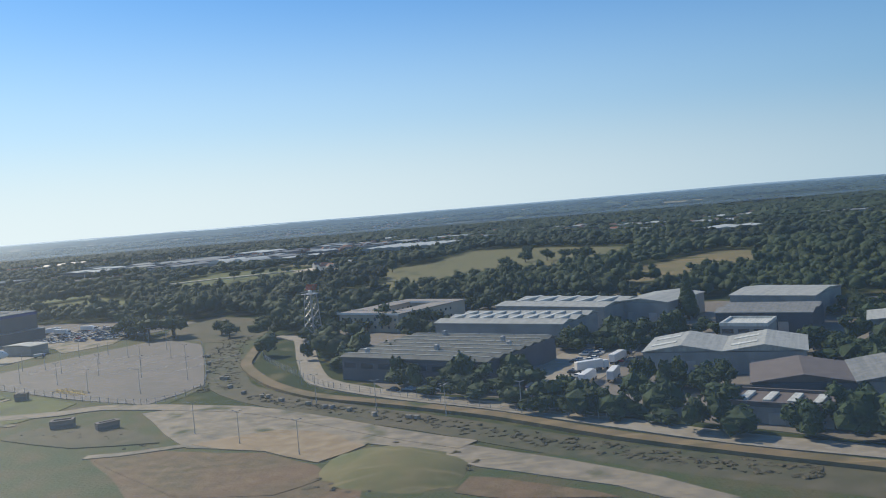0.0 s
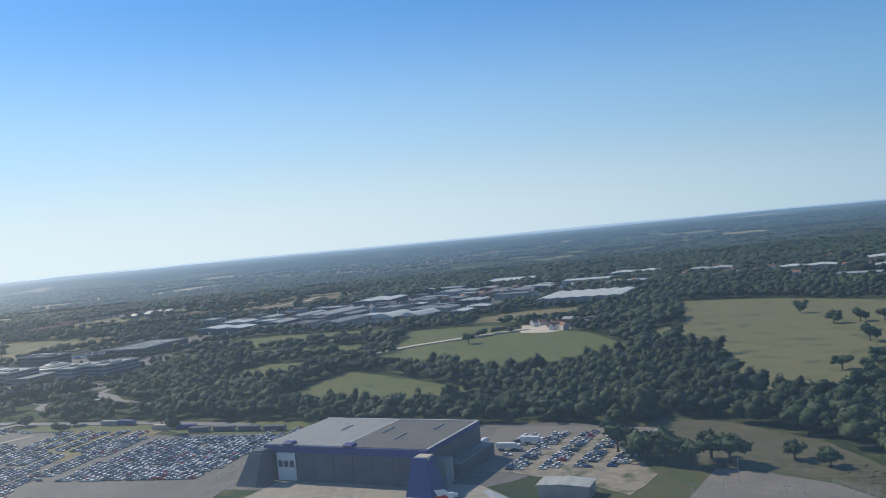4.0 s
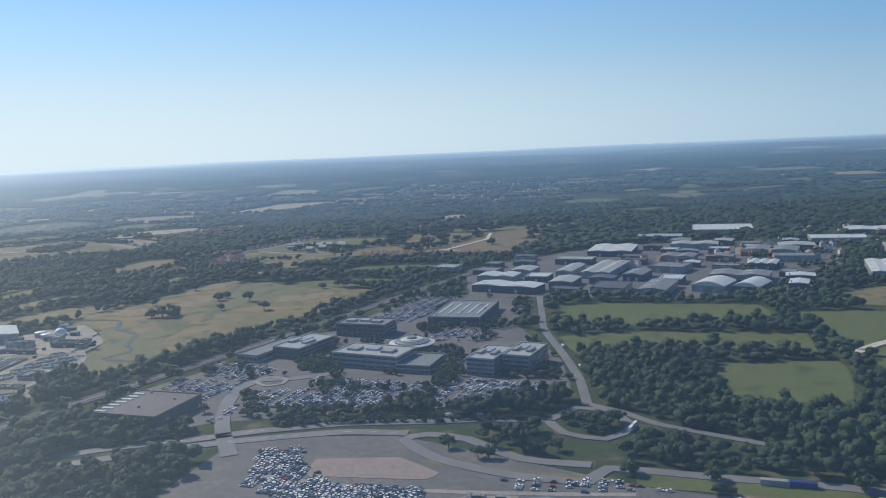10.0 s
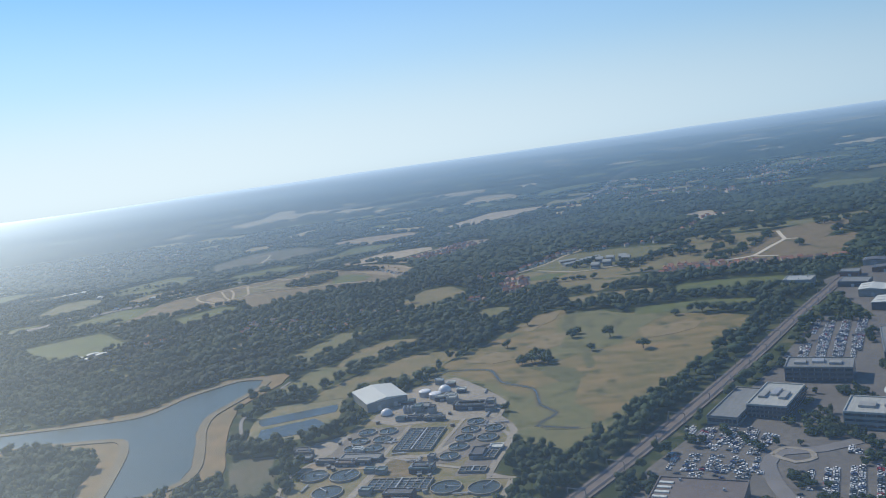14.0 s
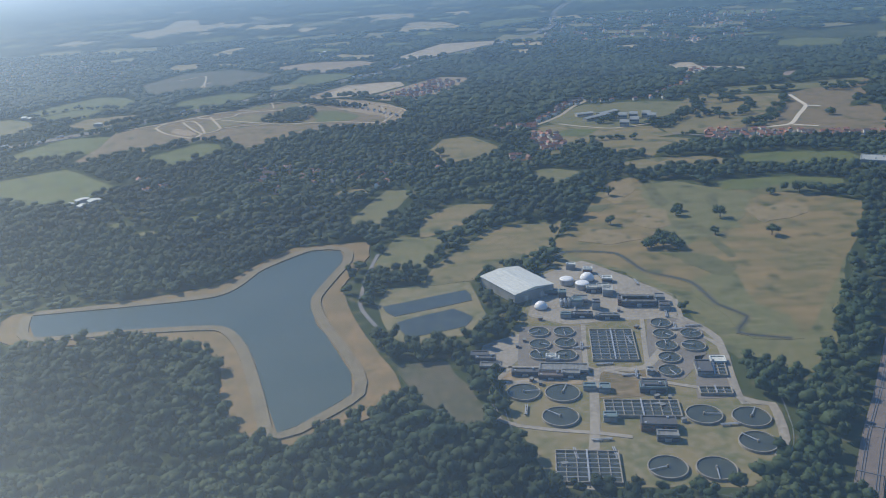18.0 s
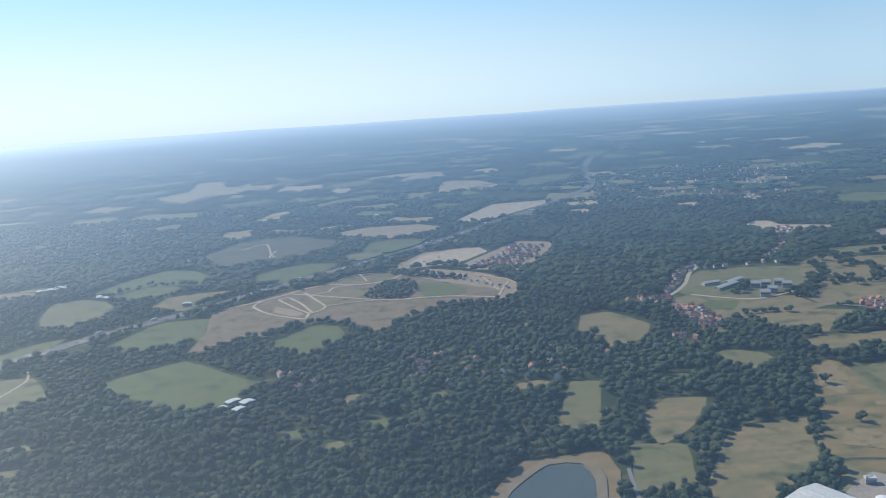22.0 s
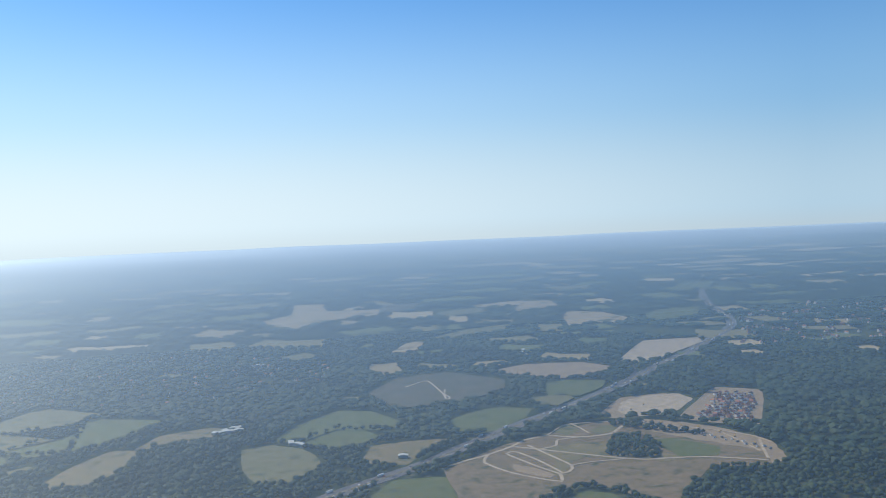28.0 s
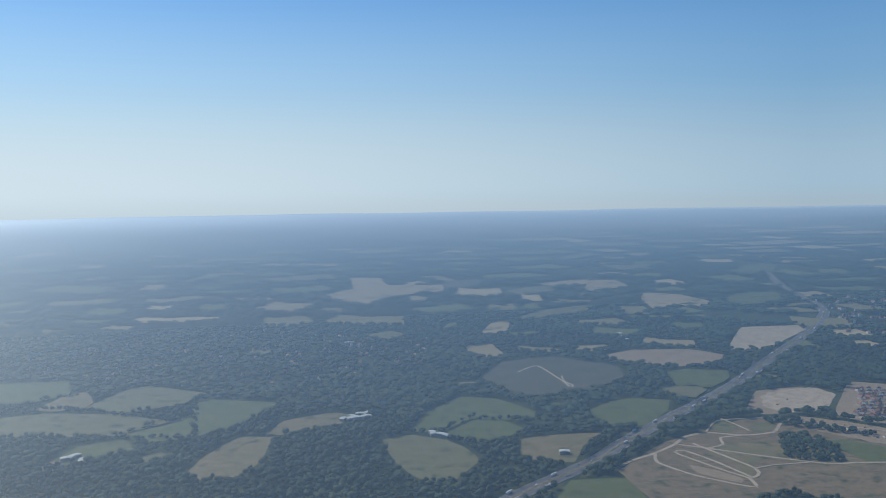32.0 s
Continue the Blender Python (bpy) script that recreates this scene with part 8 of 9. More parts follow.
for k in range(8):
    x, y = -366 + (k % 4) * 1.6, 463 + (k // 4) * 1.8
    s = root("silo", x, y, 0.08, 0, "tall slim grey steel silo", "silo", "silos")
    bm = bmesh.new()
    add_lathe(bm, [(0.6, 0), (0.6, 2.4), (0.35, 2.8), (0.1, 3.0)], n=14)
    part("shell", bm, GALV, s)
    part("ladder", box_bm(0.6, -0.12, 0, 0.68, 0.12, 2.5), STEEL, s)


# ---- houses ----
def house(x, y, turn, w=3.6, d=2.9, h=2.1, label="brick house with a pitched tiled roof", group="village houses"):
    ob = root("house", x, y, float(rise(x, y)) + 0.02, turn, label, "house", group)
    part("wall", box_bm(-w / 2, -d / 2, 0, w / 2, d / 2, h), HOUSE_WALL2, ob)
    rf = part("roof", pitched_bm(w, d, h + 0.08, d * 0.38, 1, 0.18, "x", 0.08), TILE2, ob)
    part("chimney", box_bm(w * 0.3 - 0.18, -0.18, h + 0.4, w * 0.3 + 0.18, 0.18, h + d * 0.38 + 0.5), BRICK, ob)
    part("window_band", box_bm(-w * 0.38, -d / 2 - 0.03, 1.25, w * 0.38, -d / 2 + 0.03, 1.7), GLASS, ob)
    return ob


TILE2 = by_random("house_tiles", [(0, (0.34, 0.14, 0.085)), (0.3, (0.24, 0.125, 0.09)), (0.55, (0.15, 0.12, 0.105)), (0.8, (0.40, 0.19, 0.12))], False, 0.8)
HOUSE_WALL2 = by_random("house_render", [(0, (0.60, 0.55, 0.47)), (0.3, (0.36, 0.20, 0.13)), (0.65, (0.68, 0.66, 0.62))], False, 0.85)
house0 = house(-330, 800, 20)
hr = random.Random(11)


def village(ring, step, turn, fill=0.8):
    ring = np.array(ring, dtype=float)
    KEEP_CLEAR.append(ring)
    for x in np.arange(ring[:, 0].min(), ring[:, 0].max(), step):
        for y in np.arange(ring[:, 1].min(), ring[:, 1].max(), step * 1.5):
            px, py = x + hr.uniform(-0.25, 0.25) * step, y + hr.uniform(-0.3, 0.3) * step
            if hr.random() < fill and inside(np.array([[px, py]]), ring)[0]:
                copy_thing(house0, pose(px, py, float(rise(px, py)) + 0.02, 0, 0, turn + hr.choice((0, 90, 0, 180)) + hr.uniform(-12, 12)))


village([(-337.3, 775.0), (-325.5, 780.3), (-314.3, 767.3), (-317.0, 734.0), (-328.5, 717.3), (-337.8, 732.7)], 4.8, 20, 0.92)
village([(-338.2, 798.0), (-319.3, 839.6), (-297.3, 879.2), (-277.5, 906.0), (-264.4, 912.1), (-268.1, 899.6), (-288.4, 875.8), (-307.6, 839.9), (-324.6, 809.3)], 5.2, 35, 0.9)
village([(-370.3, 799.3), (-362.8, 816.5), (-339.3, 812.4), (-324.9, 799.3), (-332.4, 786.4), (-357.7, 787.4)], 5.6, 10, 0.8)
village([(-266.0, 901.5), (-224.4, 896.2), (-201.2, 889.8), (-205.8, 877.9), (-243.6, 884.6), (-267.4, 888.5)], 9.0, 0, 0.6)
village([(-225.4, 739.3), (-207.7, 755.1), (-180.9, 749.6), (-149.1, 731.3), (-115.2, 727.0), (-88.9, 721.5), (-97.1, 710.0), (-142.6, 715.0), (-177.7, 709.9), (-211.1, 714.3), (-226.9, 722.7)], 5.6, -12, 0.85)
village([(-141.9, 1049.3), (-120.8, 1047.8), (-103.1, 1031.0), (-122.1, 1015.4), (-143.9, 994.5), (-145.1, 1010.3)], 8.0, 10, 0.75)
village([(-150.3, 997.4), (-143.0, 986.7), (-167.1, 941.9), (-208.2, 898.2), (-213.1, 905.9), (-178.9, 946.9)], 9.0, 30, 0.7)
village([(-358, 712), (-345, 708), (-348, 682), (-358, 690)], 6, 10, 0.8)
village([(-455, 975), (-400, 1066), (-368, 1050), (-414, 955)], 6.2, 35, 0.92)


TOWNS = []      # outlines of the distant towns


def far_town(name, ring, count, label, seed, high=(3.6, 4.8)):
    """Roofs of a distant town, too many and too small to tell apart."""
    r = np.random.default_rng(seed)
    ring = np.array(ring, dtype=float)
    TOWNS.append(ring)
    pts = np.stack([r.uniform(ring[:, 0].min(), ring[:, 0].max(), count * 3), r.uniform(ring[:, 1].min(), ring[:, 1].max(), count * 3)], 1)
    pts = pts[inside(pts, ring)][:count]
    V, F, I = [], [], []
    for x, y in pts:
        w, d, h, a = r.uniform(3.0, 5.8), r.uniform(2.6, 3.8), r.uniform(*high), r.uniform(0, 3.14)
        c, s, z = math.cos(a), math.sin(a), float(rise(x, y))
        k = len(V)
        for px, py, pz in ((-w, -d, 0), (w, -d, 0), (w, d, 0), (-w, d, 0), (-w, -d, h), (w, -d, h), (w, d, h), (-w, d, h), (-w, 0, h + 1.3), (w, 0, h + 1.3)):
            V.append((x + (px * c - py * s) / 2, y + (px * s + py * c) / 2, z + pz))
        F += [(k, k + 1, k + 5, k + 4), (k + 2, k + 3, k + 7, k + 6), (k + 1, k + 2, k + 6, k + 9, k + 5), (k + 3, k, k + 4, k + 8, k + 7), (k + 4, k + 5, k + 9, k + 8), (k + 6, k + 7, k + 8, k + 9)]
        I += [0, 0, 0, 0, 1, 1]
    return tagged(solid(name, V, F, [HOUSE_WALL, TILE], index=I), label, "town", "", "stuff")


far_town("distant_town", [(-1246, 1298), (-1122, 1401), (-953, 1430), (-770, 1349), (-784, 1208), (-920, 1136), (-1089, 1180), (-1212, 1218)], 300, "distant town of small houses among trees", 1, (2.2, 3.2))
far_town("hillside_suburb", [(-177, 1535), (-2, 1629), (170, 1516), (-18, 1209), (-170, 1281), (-273, 1303)], 340, "hazy suburb of houses among trees", 2, (2.0, 3.0))
far_town("woodland_houses", [(-520, 649), (-548, 717), (-515, 739), (-400, 690), (-440, 652)], 46, "houses hidden in a wood", 3, (2.2, 3.0))
far_town("lane_houses", [(-606, 701), (-582, 710), (-575, 682), (-598, 664)], 12, "a few houses among trees", 4, (1.8, 2.6))
far_town("edge_of_town", [(-60, 620), (60, 740), (220, 820), (420, 760), (460, 600), (300, 540), (200, 640), (60, 600)], 220, "small buildings of an industrial town", 6, (2.6, 4.0))
far_town("farmstead", [(-1062, 929), (-1045, 945), (-1034, 925), (-1053, 916)], 7, "white roofed farm buildings", 7, (2, 3))
far_town("farmstead", [(72, 430), (80, 400), (104, 402), (96, 430)], 10, "farm buildings at the end of a track", 8, (1.6, 2.4))
for k, (x, y) in enumerate([(-1049.6, 944.1), (-1045.6, 949.1), (-1036.4, 937.8), (-851.7, 1027.8), (-844.7, 1034.3), (-836.0, 1039.0), (-858.2, 1021.4), (-789.1, 973.2), (-781.9, 966.6), (-700.0, 915.3), (-542.7, 1319.4), (-542.2, 1303.0), (-539.7, 1339.4), (-909.6, 1363.5), (-865.0, 1332.6)]):
    warehouse(x, y, 7 + k % 3 * 2, 4, 20 + k * 37, 2.2, ROOF_WHITE, CLAD, "white roofed farm shed among hedges", up=0.6, doors=0, name="farm_shed", group="farm sheds")
for x, y, w, d, t in ((-622, 660, 8, 4, 40), (-614, 657, 7, 5, 40), (-617, 647, 6, 4, 50), (-626, 651, 4, 3, 30), (-850, 1022, 12, 5, 20), (-840, 1026, 8, 4, 20)):
    warehouse(x, y, w, d, t, 2.4, ROOF_WHITE, CLAD, "white roofed nursery building among trees", up=0.5, doors=1, name="nursery_building")
for x, y, w, d, t in ((-284.8, 833.8, 14, 5, 15), (-277.9, 820.3, 26, 5, 35), (-266.2, 833.9, 20, 5, 35)):
    warehouse(x, y, w, d, t, 2.2, ROOF_PALE, CLAD_CREAM, "long low school building with a pale roof", "gable", 1, "x", 0.8, doors=1, windows=6, name="school_building")
for x, y in [(-258.4, 813.2), (-249.8, 814.5), (-239.5, 815.2), (-237.7, 805.8), (-253.9, 794.7), (-263.6, 786.0)]:
    warehouse(x, y, 6.5, 4.5, -20, 3.6, ROOF_PALE, CLAD, "grey three-storey block of flats", "gable", 1, "x", 1.6, doors=0, windows=4, name="flats")



# ---- clutter ----
SITE_YELLOW = surface("machine_yellow", (0.60, 0.38, 0.04), (0.50, 0.32, 0.05), coarse=0.8, rough=0.5, bump=0.03)
# clump of trees and machines on the earthworks
for x, y, t in ((-486, 968, 30), (-474, 955, 60), (-462, 948, 100), (-452, 930, 20), (-446, 915, 75), (-440, 893, 40), (-480, 940, 10), (-496, 1020, 15), (-480, 1035, 70)):
    ex = root("excavator", x, y, 0.3, t, "yellow excavator on bare earth", "excavator", "site machines")
    part("tracks", box_bm(-0.9, -0.6, 0, 0.9, 0.6, 0.4, 0.08), RUBBER, ex)
    part("cab", box_bm(-0.6, -0.5, 0.42, 0.5, 0.5, 1.25, 0.08), SITE_YELLOW, ex)
    bm = bmesh.new()
    add_beam(bm, (0.4, 0, 0.9), (1.5, 0, 1.7), 0.12)
    add_beam(bm, (1.5, 0, 1.7), (2.1, 0, 0.7), 0.09)
    part("boom", bm, SITE_YELLOW, ex)
    part("bucket", box_bm(1.95, -0.25, 0.35, 2.3, 0.25, 0.7, 0.05), STEEL, ex)
for k in range(26):
    x, y = -498 + (k % 13) * 5.2 + hr.uniform(-1, 1), 968 - (k % 13) * 7.5 + (k // 13) * 7
    cb = root("site_cabin", x, y, 0.3, hr.uniform(0, 90), "white portable site cabin on bare earth", "cabin", "site cabins")
    part("body", box_bm(-1.3, -0.55, 0, 1.3, 0.55, 1.1, 0.03), WHITE if k % 3 else CLAD, cb)
    part("roof", box_bm(-1.35, -0.6, 1.1, 1.35, 0.6, 1.18), ROOF_GREY, cb)
    part("door", box_bm(-0.2, -0.58, 0.05, 0.2, -0.54, 0.95), CLAD_BLUE, cb)
# pipework and boxes between the tanks
for k in range(60):
    x, y = hr.uniform(-396, -316), hr.uniform(352, 492)
    q = np.array([[x, y]])
    if any(math.hypot(x - a, y - b) < r + 1.2 for a, b, r in TANKS) or not inside(q, np.array([(-388, 443), (-368, 502), (-355, 518), (-336, 490), (-320, 469), (-324, 448), (-317, 428), (-323, 388), (-320, 363), (-336, 348), (-384, 352), (-394, 398)], dtype=float))[0]:
        continue
    if any(inside(q, w)[0] for w in KEEP_CLEAR[-400:] if len(w) == 4):
        continue
    if k % 2:
        pb = root("control_kiosk", x, y, 0.08, hr.uniform(0, 90), "small grey works kiosk", "kiosk", "works kiosks")
        part("body", box_bm(-0.8, -0.5, 0, 0.8, 0.5, 1.1, 0.05), (GALV, CLAD_DARK, BRICK)[k % 3], pb)
        part("roof", box_bm(-0.9, -0.6, 1.1, 0.9, 0.6, 1.2), ROOF_GREY, pb)
    else:
        pb = root("pipework", x, y, 0.08, hr.choice((0, 90, 80)), "grey pipes on concrete supports", "pipes", "works pipes")
        for j in range(2):
            bm = bmesh.new()
            add_beam(bm, (-3, j * 0.5, 0.6), (3, j * 0.5, 0.6), 0.13)
            part("pipe", bm, GALV, pb)
        for px in (-2.2, 0, 2.2):
            part("support", box_bm(px - 0.12, -0.2, 0, px + 0.12, 0.7, 0.48), CONCRETE, pb)
# lorries standing in the yards
for x, y, t in ((185, 67, 70), (181, 66, 64), (183, 74, 20), (188, 80, 60), (44, 184, -20), (50, 188, -25), (38, 190, 60)):
    tagged(copy_thing(made_lorry, pose(x, y, 0.16, 0, 0, t)), "lorry standing in a dusty yard", "lorry", "yard lorries")
# low wall and containers at the end of the car parks
for k, (x, y, t, m) in enumerate(((-44, 238, -18, CLAD_DARK), (-36, 236, -18, CLAD_DARK), (-28, 233, -18, CLAD_DARK), (-20, 230, -18, CLAD_DARK), (-50, 244, -18, CLAD_BLUE), (-58, 247, -20, CLAD_CREAM), (-80, 262, -22, CLAD), (-74, 260, -22, CLAD_BLUE))):
    cn = root("container", x, y, 0.14, t, "long metal container beside the car park fence", "container", "containers")
    part("body", box_bm(-3.4, -0.8, 0, 3.4, 0.8, 1.5, 0.04), m, cn)
    for i in range(9):
        part("rib", box_bm(-3.1 + i * 0.77 - 0.06, -0.84, 0.1, -3.1 + i * 0.77 + 0.06, -0.79, 1.4), m, cn)
    part("door", box_bm(3.4, -0.7, 0.1, 3.44, 0.7, 1.4), GALV, cn)
fence("car_park_fence", [(-14, 222), (-24, 180)], gap=3)
fence("car_park_fence", [(-112, 263), (-49, 235), (-14, 222)], gap=3)
# scrubby spoil heap beside the taxiway
heap_v, heap_f = [], []
for j in range(9):
    for i in range(13):
        u, v = i / 6 - 1, j / 4 - 1
        px, py = 154.8 + u * 8.2 + v * 1.0, 30.0 - u * 3.4 + v * 7.6
        k = max(0.0, 1 - u * u - v * v)
        heap_v.append((px, py, -0.1 + 1.5 * k ** 0.8 * (1 + 0.4 * noise.noise((px * 0.4, py * 0.4, 2.0))) + (0.2 if k else 0)))
heap_f = [(j * 13 + i, j * 13 + i + 1, (j + 1) * 13 + i + 1, (j + 1) * 13 + i) for j in range(8) for i in range(12)]
tagged(solid("spoil_heap", heap_v, heap_f, PALE, smooth=True), "low grassy spoil heap overgrown with scrub", "mound", "", "structure")
# skips, cabins and stacked material in the plant yard
YARD_RING = np.array([(-171.0, 241.5), (-159.7, 264.4), (-143.5, 263.8), (-149.3, 244.2), (-154.3, 233.5)], dtype=float)
for k in range(90):
    x, y = hr.uniform(YARD_RING[:, 0].min(), YARD_RING[:, 0].max()), hr.uniform(YARD_RING[:, 1].min(), YARD_RING[:, 1].max())
    if not inside(np.array([[x, y]]), YARD_RING)[0] or any(inside(np.array([[x, y]]), q)[0] for q in FOOTPRINTS):
        continue
    sk = root("skip" if k % 2 else "storage_cabin", x, y, 0.16, hr.choice((-14, 76, -10)), ("rusty open skip in a plant yard", "plain storage cabin in a plant yard")[1 - k % 2], "skip" if k % 2 else "cabin", "plant yard")
    if k % 2:
        part("body", box_bm(-0.9, -0.45, 0.05, 0.9, 0.45, 0.6, 0.08), (RUST_RED, SITE_YELLOW, STEEL)[k % 3], sk)
        part("load", box_bm(-0.8, -0.38, 0.5, 0.8, 0.38, 0.7, 0.1), EARTH, sk)
    else:
        part("body", box_bm(-1.3, -0.55, 0, 1.3, 0.55, 1.05, 0.03), (WHITE, CLAD, CLAD_DARK)[k % 3], sk)
        part("roof", box_bm(-1.34, -0.59, 1.05, 1.34, 0.59, 1.12), ROOF_GREY, sk)
# barns of the farm
for x, y, w, d, t, m in ((97, 412, 9, 5, -25, ROOF_GREY), (104, 420, 11, 5, -25, ROOF_BROWN), (94, 430, 8, 5, 60, ROOF_PALE), (108, 434, 7, 5, -20, ROOF_GREY)):
    warehouse(x, y, w, d, t, 2.2, m, CLAD_DARK if w > 8 else BRICK, {"grey_sheet_roof": "grey roofed farm barn", "brown_roof": "long brown roofed farm barn", "pale_sheet_roof": "pale roofed farm barn"}[m.name] + " beside the yard", up=1.0, doors=1, name="barn")
# ---- single trees ----
def bough_crown(r, h, seed, lumps=9):
    rr = random.Random(seed)
    bm = bmesh.new()
    for i in range(lumps):
        s = r * (0.62 if i == 0 else rr.uniform(0.28, 0.5))
        a, q = rr.uniform(0, 6.28), 0 if i == 0 else rr.uniform(0.45, 0.85) * r
        c = Vector((q * math.cos(a), q * math.sin(a), h * (0.62 if i == 0 else rr.uniform(0.42, 0.86))))
        geo = bmesh.ops.create_icosphere(bm, subdivisions=1, radius=s)
        for v in geo["verts"]:
            k = 1 + 0.5 * noise.noise(v.co * (1.6 / s) + Vector((seed, i, 0))) + 0.18 * noise.noise(v.co * (5 / s) + Vector((i, seed, 0)))
            v.co = v.co * k
            v.co.z *= 0.82
            v.co += c
    # tufts of leaves standing out of the boughs
    tops = [v.co.copy() for v in bm.verts]
    mid = Vector((0, 0, h * 0.6))
    for i in range(330):
        p = rr.choice(tops)
        d = (p - mid).normalized()
        side = d.cross(Vector((rr.gauss(0, 1), rr.gauss(0, 1), rr.gauss(0, 1)))).normalized()
        up = d.cross(side)
        w = r * rr.uniform(0.06, 0.14)
        q = [bm.verts.new(p + (side * math.cos(2.1 * j) + up * math.sin(2.1 * j)) * w * rr.uniform(0.6, 1.3)) for j in range(3)]
        q.append(bm.verts.new(p + d * w * rr.uniform(0.5, 1.4)))
        for f in ((0, 1, 3), (1, 2, 3), (2, 0, 3)):
            bm.faces.new([q[j] for j in f])
    return bm


def tree(x, y, r=3.0, h=5.5, seed=0, leaf=None, label="broad dark green oak standing alone in a field", group="field trees"):
    ob = root("tree", x, y, float(rise(x, y)), seed * 47, label, "tree", group)
    bm = bmesh.new()
    add_lathe(bm, [(0.34, -0.2), (0.24, 0.4), (0.2, h * 0.4), (0.08, h * 0.62)], n=8)
    for i in range(4):
        a = i * 1.6 + seed
        add_beam(bm, (0, 0, h * 0.3), (r * 0.5 * math.cos(a), r * 0.5 * math.sin(a), h * 0.6), 0.07)
    part("trunk", bm, BARK, ob)
    part("crown", bough_crown(r, h, seed), leaf or LEAF, ob)
    return ob


OAKS = [tree(-290, 567, 3.2, 5.4, 1), tree(194, 381, 3.4, 6.0, 2), tree(40, 381, 3.0, 5.4, 3), tree(127, 342, 2.8, 5.0, 4)]
SPOTS = [(-287, 575), (-325, 560), (-270, 560), (-281, 535), (-231, 594), (-216, 592), (-256, 530), (-315, 609),
         (190, 338), (200, 336), (208, 332), (213, 327), (217, 322), (179, 286), (148, 241), (154, 237), (161, 232)]
sr = random.Random(4)
for i, (x, y) in enumerate(SPOTS):
    k = sr.uniform(0.75, 1.15)
    o = copy_thing(OAKS[i % 4], pose(x, y, 0, 0, 0, sr.uniform(0, 360)) @ Matrix.Diagonal((k, k, k * sr.uniform(0.85, 1.1), 1)))
for i, (x, y) in enumerate([(-316.1, 522.6), (-311.4, 525.5), (-309.6, 521.1), (-303.9, 526.5), (-303.2, 519.5), (-306.6, 529.9), (-303.8, 522.4)]):
    copy_thing(OAKS[i % 4], pose(x, y, 0, 0, 0, i * 50))
for i, (x, y) in enumerate([(-207.1, 821.3), (-192.5, 844.4), (-196.8, 826.7), (-217.2, 802.7), (-230.6, 786.5), (-240.6, 778.0), (-185.2, 867.2), (-165.5, 805.9), (-147.5, 847.2), (-151.7, 828.8), (-136.0, 818.0), (-117.3, 848.4), (-148.1, 799.4), (-152.2, 779.2), (-164.2, 773.2), (-172.4, 766.0), (-179.6, 764.6), (-185.2, 813.1), (-188.3, 796.6), (-196.6, 808.3), (-268.5, 810.4), (-262.0, 818.9), (-275.6, 802.4), (-49.0, 891.8), (-50.7, 880.3), (-37.5, 893.2), (-59.1, 883.8), (-164.1, 858.9), (-156.9, 861.4), (-404.3, 727.4), (-155.6, 888.4), (-168.6, 882.3), (-108.5, 784.8), (-61.8, 897.3)]):
    tagged(copy_thing(OAKS[(i * 3) % 4], pose(x, y, 0, 0, 0, i * 67) @ Matrix.Diagonal((1.25, 1.25, 1.1, 1))), "dark round tree on the dry common", "tree", "common trees")
for i, (x, y) in enumerate([(70.1, 167.3), (74.0, 162.7), (78.4, 157.9), (67.1, 174.3), (75.4, 168.5), (84.1, 162.7), (86.3, 157.7)]):
    tagged(copy_thing(OAKS[(i * 3) % 4], pose(x, y, 0, 0, 0, i * 71) @ Matrix.Diagonal((1.2, 1.2, 1.15, 1))), "broad dark tree beside the hangar car park", "tree", "hangar trees")
YARD = [(103, 150), (144, 138), (139, 140), (132, 115), (133, 111), (136, 109), (138, 106), (139, 101), (132, 122), (99, 157), (158, 78), (163, 74), (170, 71), (154, 76), (171, 60), (176, 56), (178, 54), (183, 94), (186, 92), (191, 97), (191, 104), (194, 52), (196, 54), (187, 48), (185, 51), (188, 46), (201, 35), (204, 33), (199, 100), (201, 97)]
YARD += [(149, 92), (165, 66), (162, 69), (211, 32), (194, 41), (206, 33), (208, 30), (141, 96), (145, 91), (143, 88), (147, 86), (150, 82), (140, 104), (142, 145), (150, 130), (152, 138), (156, 142), (160, 160), (166, 165), (130, 165), (126, 160), (122, 158), (196, 84), (190, 84), (224, 60), (230, 50), (236, 95), (244, 104), (250, 92)]
for i, (x, y) in enumerate(YARD):
    k = sr.uniform(0.5, 0.95)
    tagged(copy_thing(OAKS[(i * 3) % 4], pose(x, y, 0, 0, 0, sr.uniform(0, 360)) @ Matrix.Diagonal((k, k, k * sr.uniform(0.9, 1.2), 1))), "bushy green tree beside the warehouses", "tree", "yard trees")
ROADSIDE = [(-93, 267), (-60, 257), (-152, 291), (-149, 290), (-113, 274), (-110, 312), (-117, 311), (-107, 314), (-137, 294), (-134, 291), (-129, 293), (-61, 255), (-122, 316), (-112, 308), (-160, 300), (-146, 298)]
for i, (x, y) in enumerate(ROADSIDE):
    k = sr.uniform(0.6, 0.95)
    tagged(copy_thing(OAKS[(i * 5) % 4], pose(x, y, 0, 0, 0, sr.uniform(0, 360)) @ Matrix.Diagonal((k, k, k, 1))), "round green tree beside the road", "tree", "roadside trees")
# planting of the business park
for i in range(110):
    x, y = sr.uniform(-275, -112), sr.uniform(332, 520)
    ok = not any(inside(np.array([[x, y]]), q)[0] for q in KEEP_CLEAR if len(q) == 4)
    if ok and depth(x, y) < 440 and x > -250 + (y - 350) * 0.5:
        k = sr.uniform(0.4, 0.7)
        tagged(copy_thing(OAKS[i % 4], pose(x, y, 0, 0, 0, sr.uniform(0, 360)) @ Matrix.Diagonal((k, k, k, 1))), "small green tree planted in the business park", "tree", "business park trees")
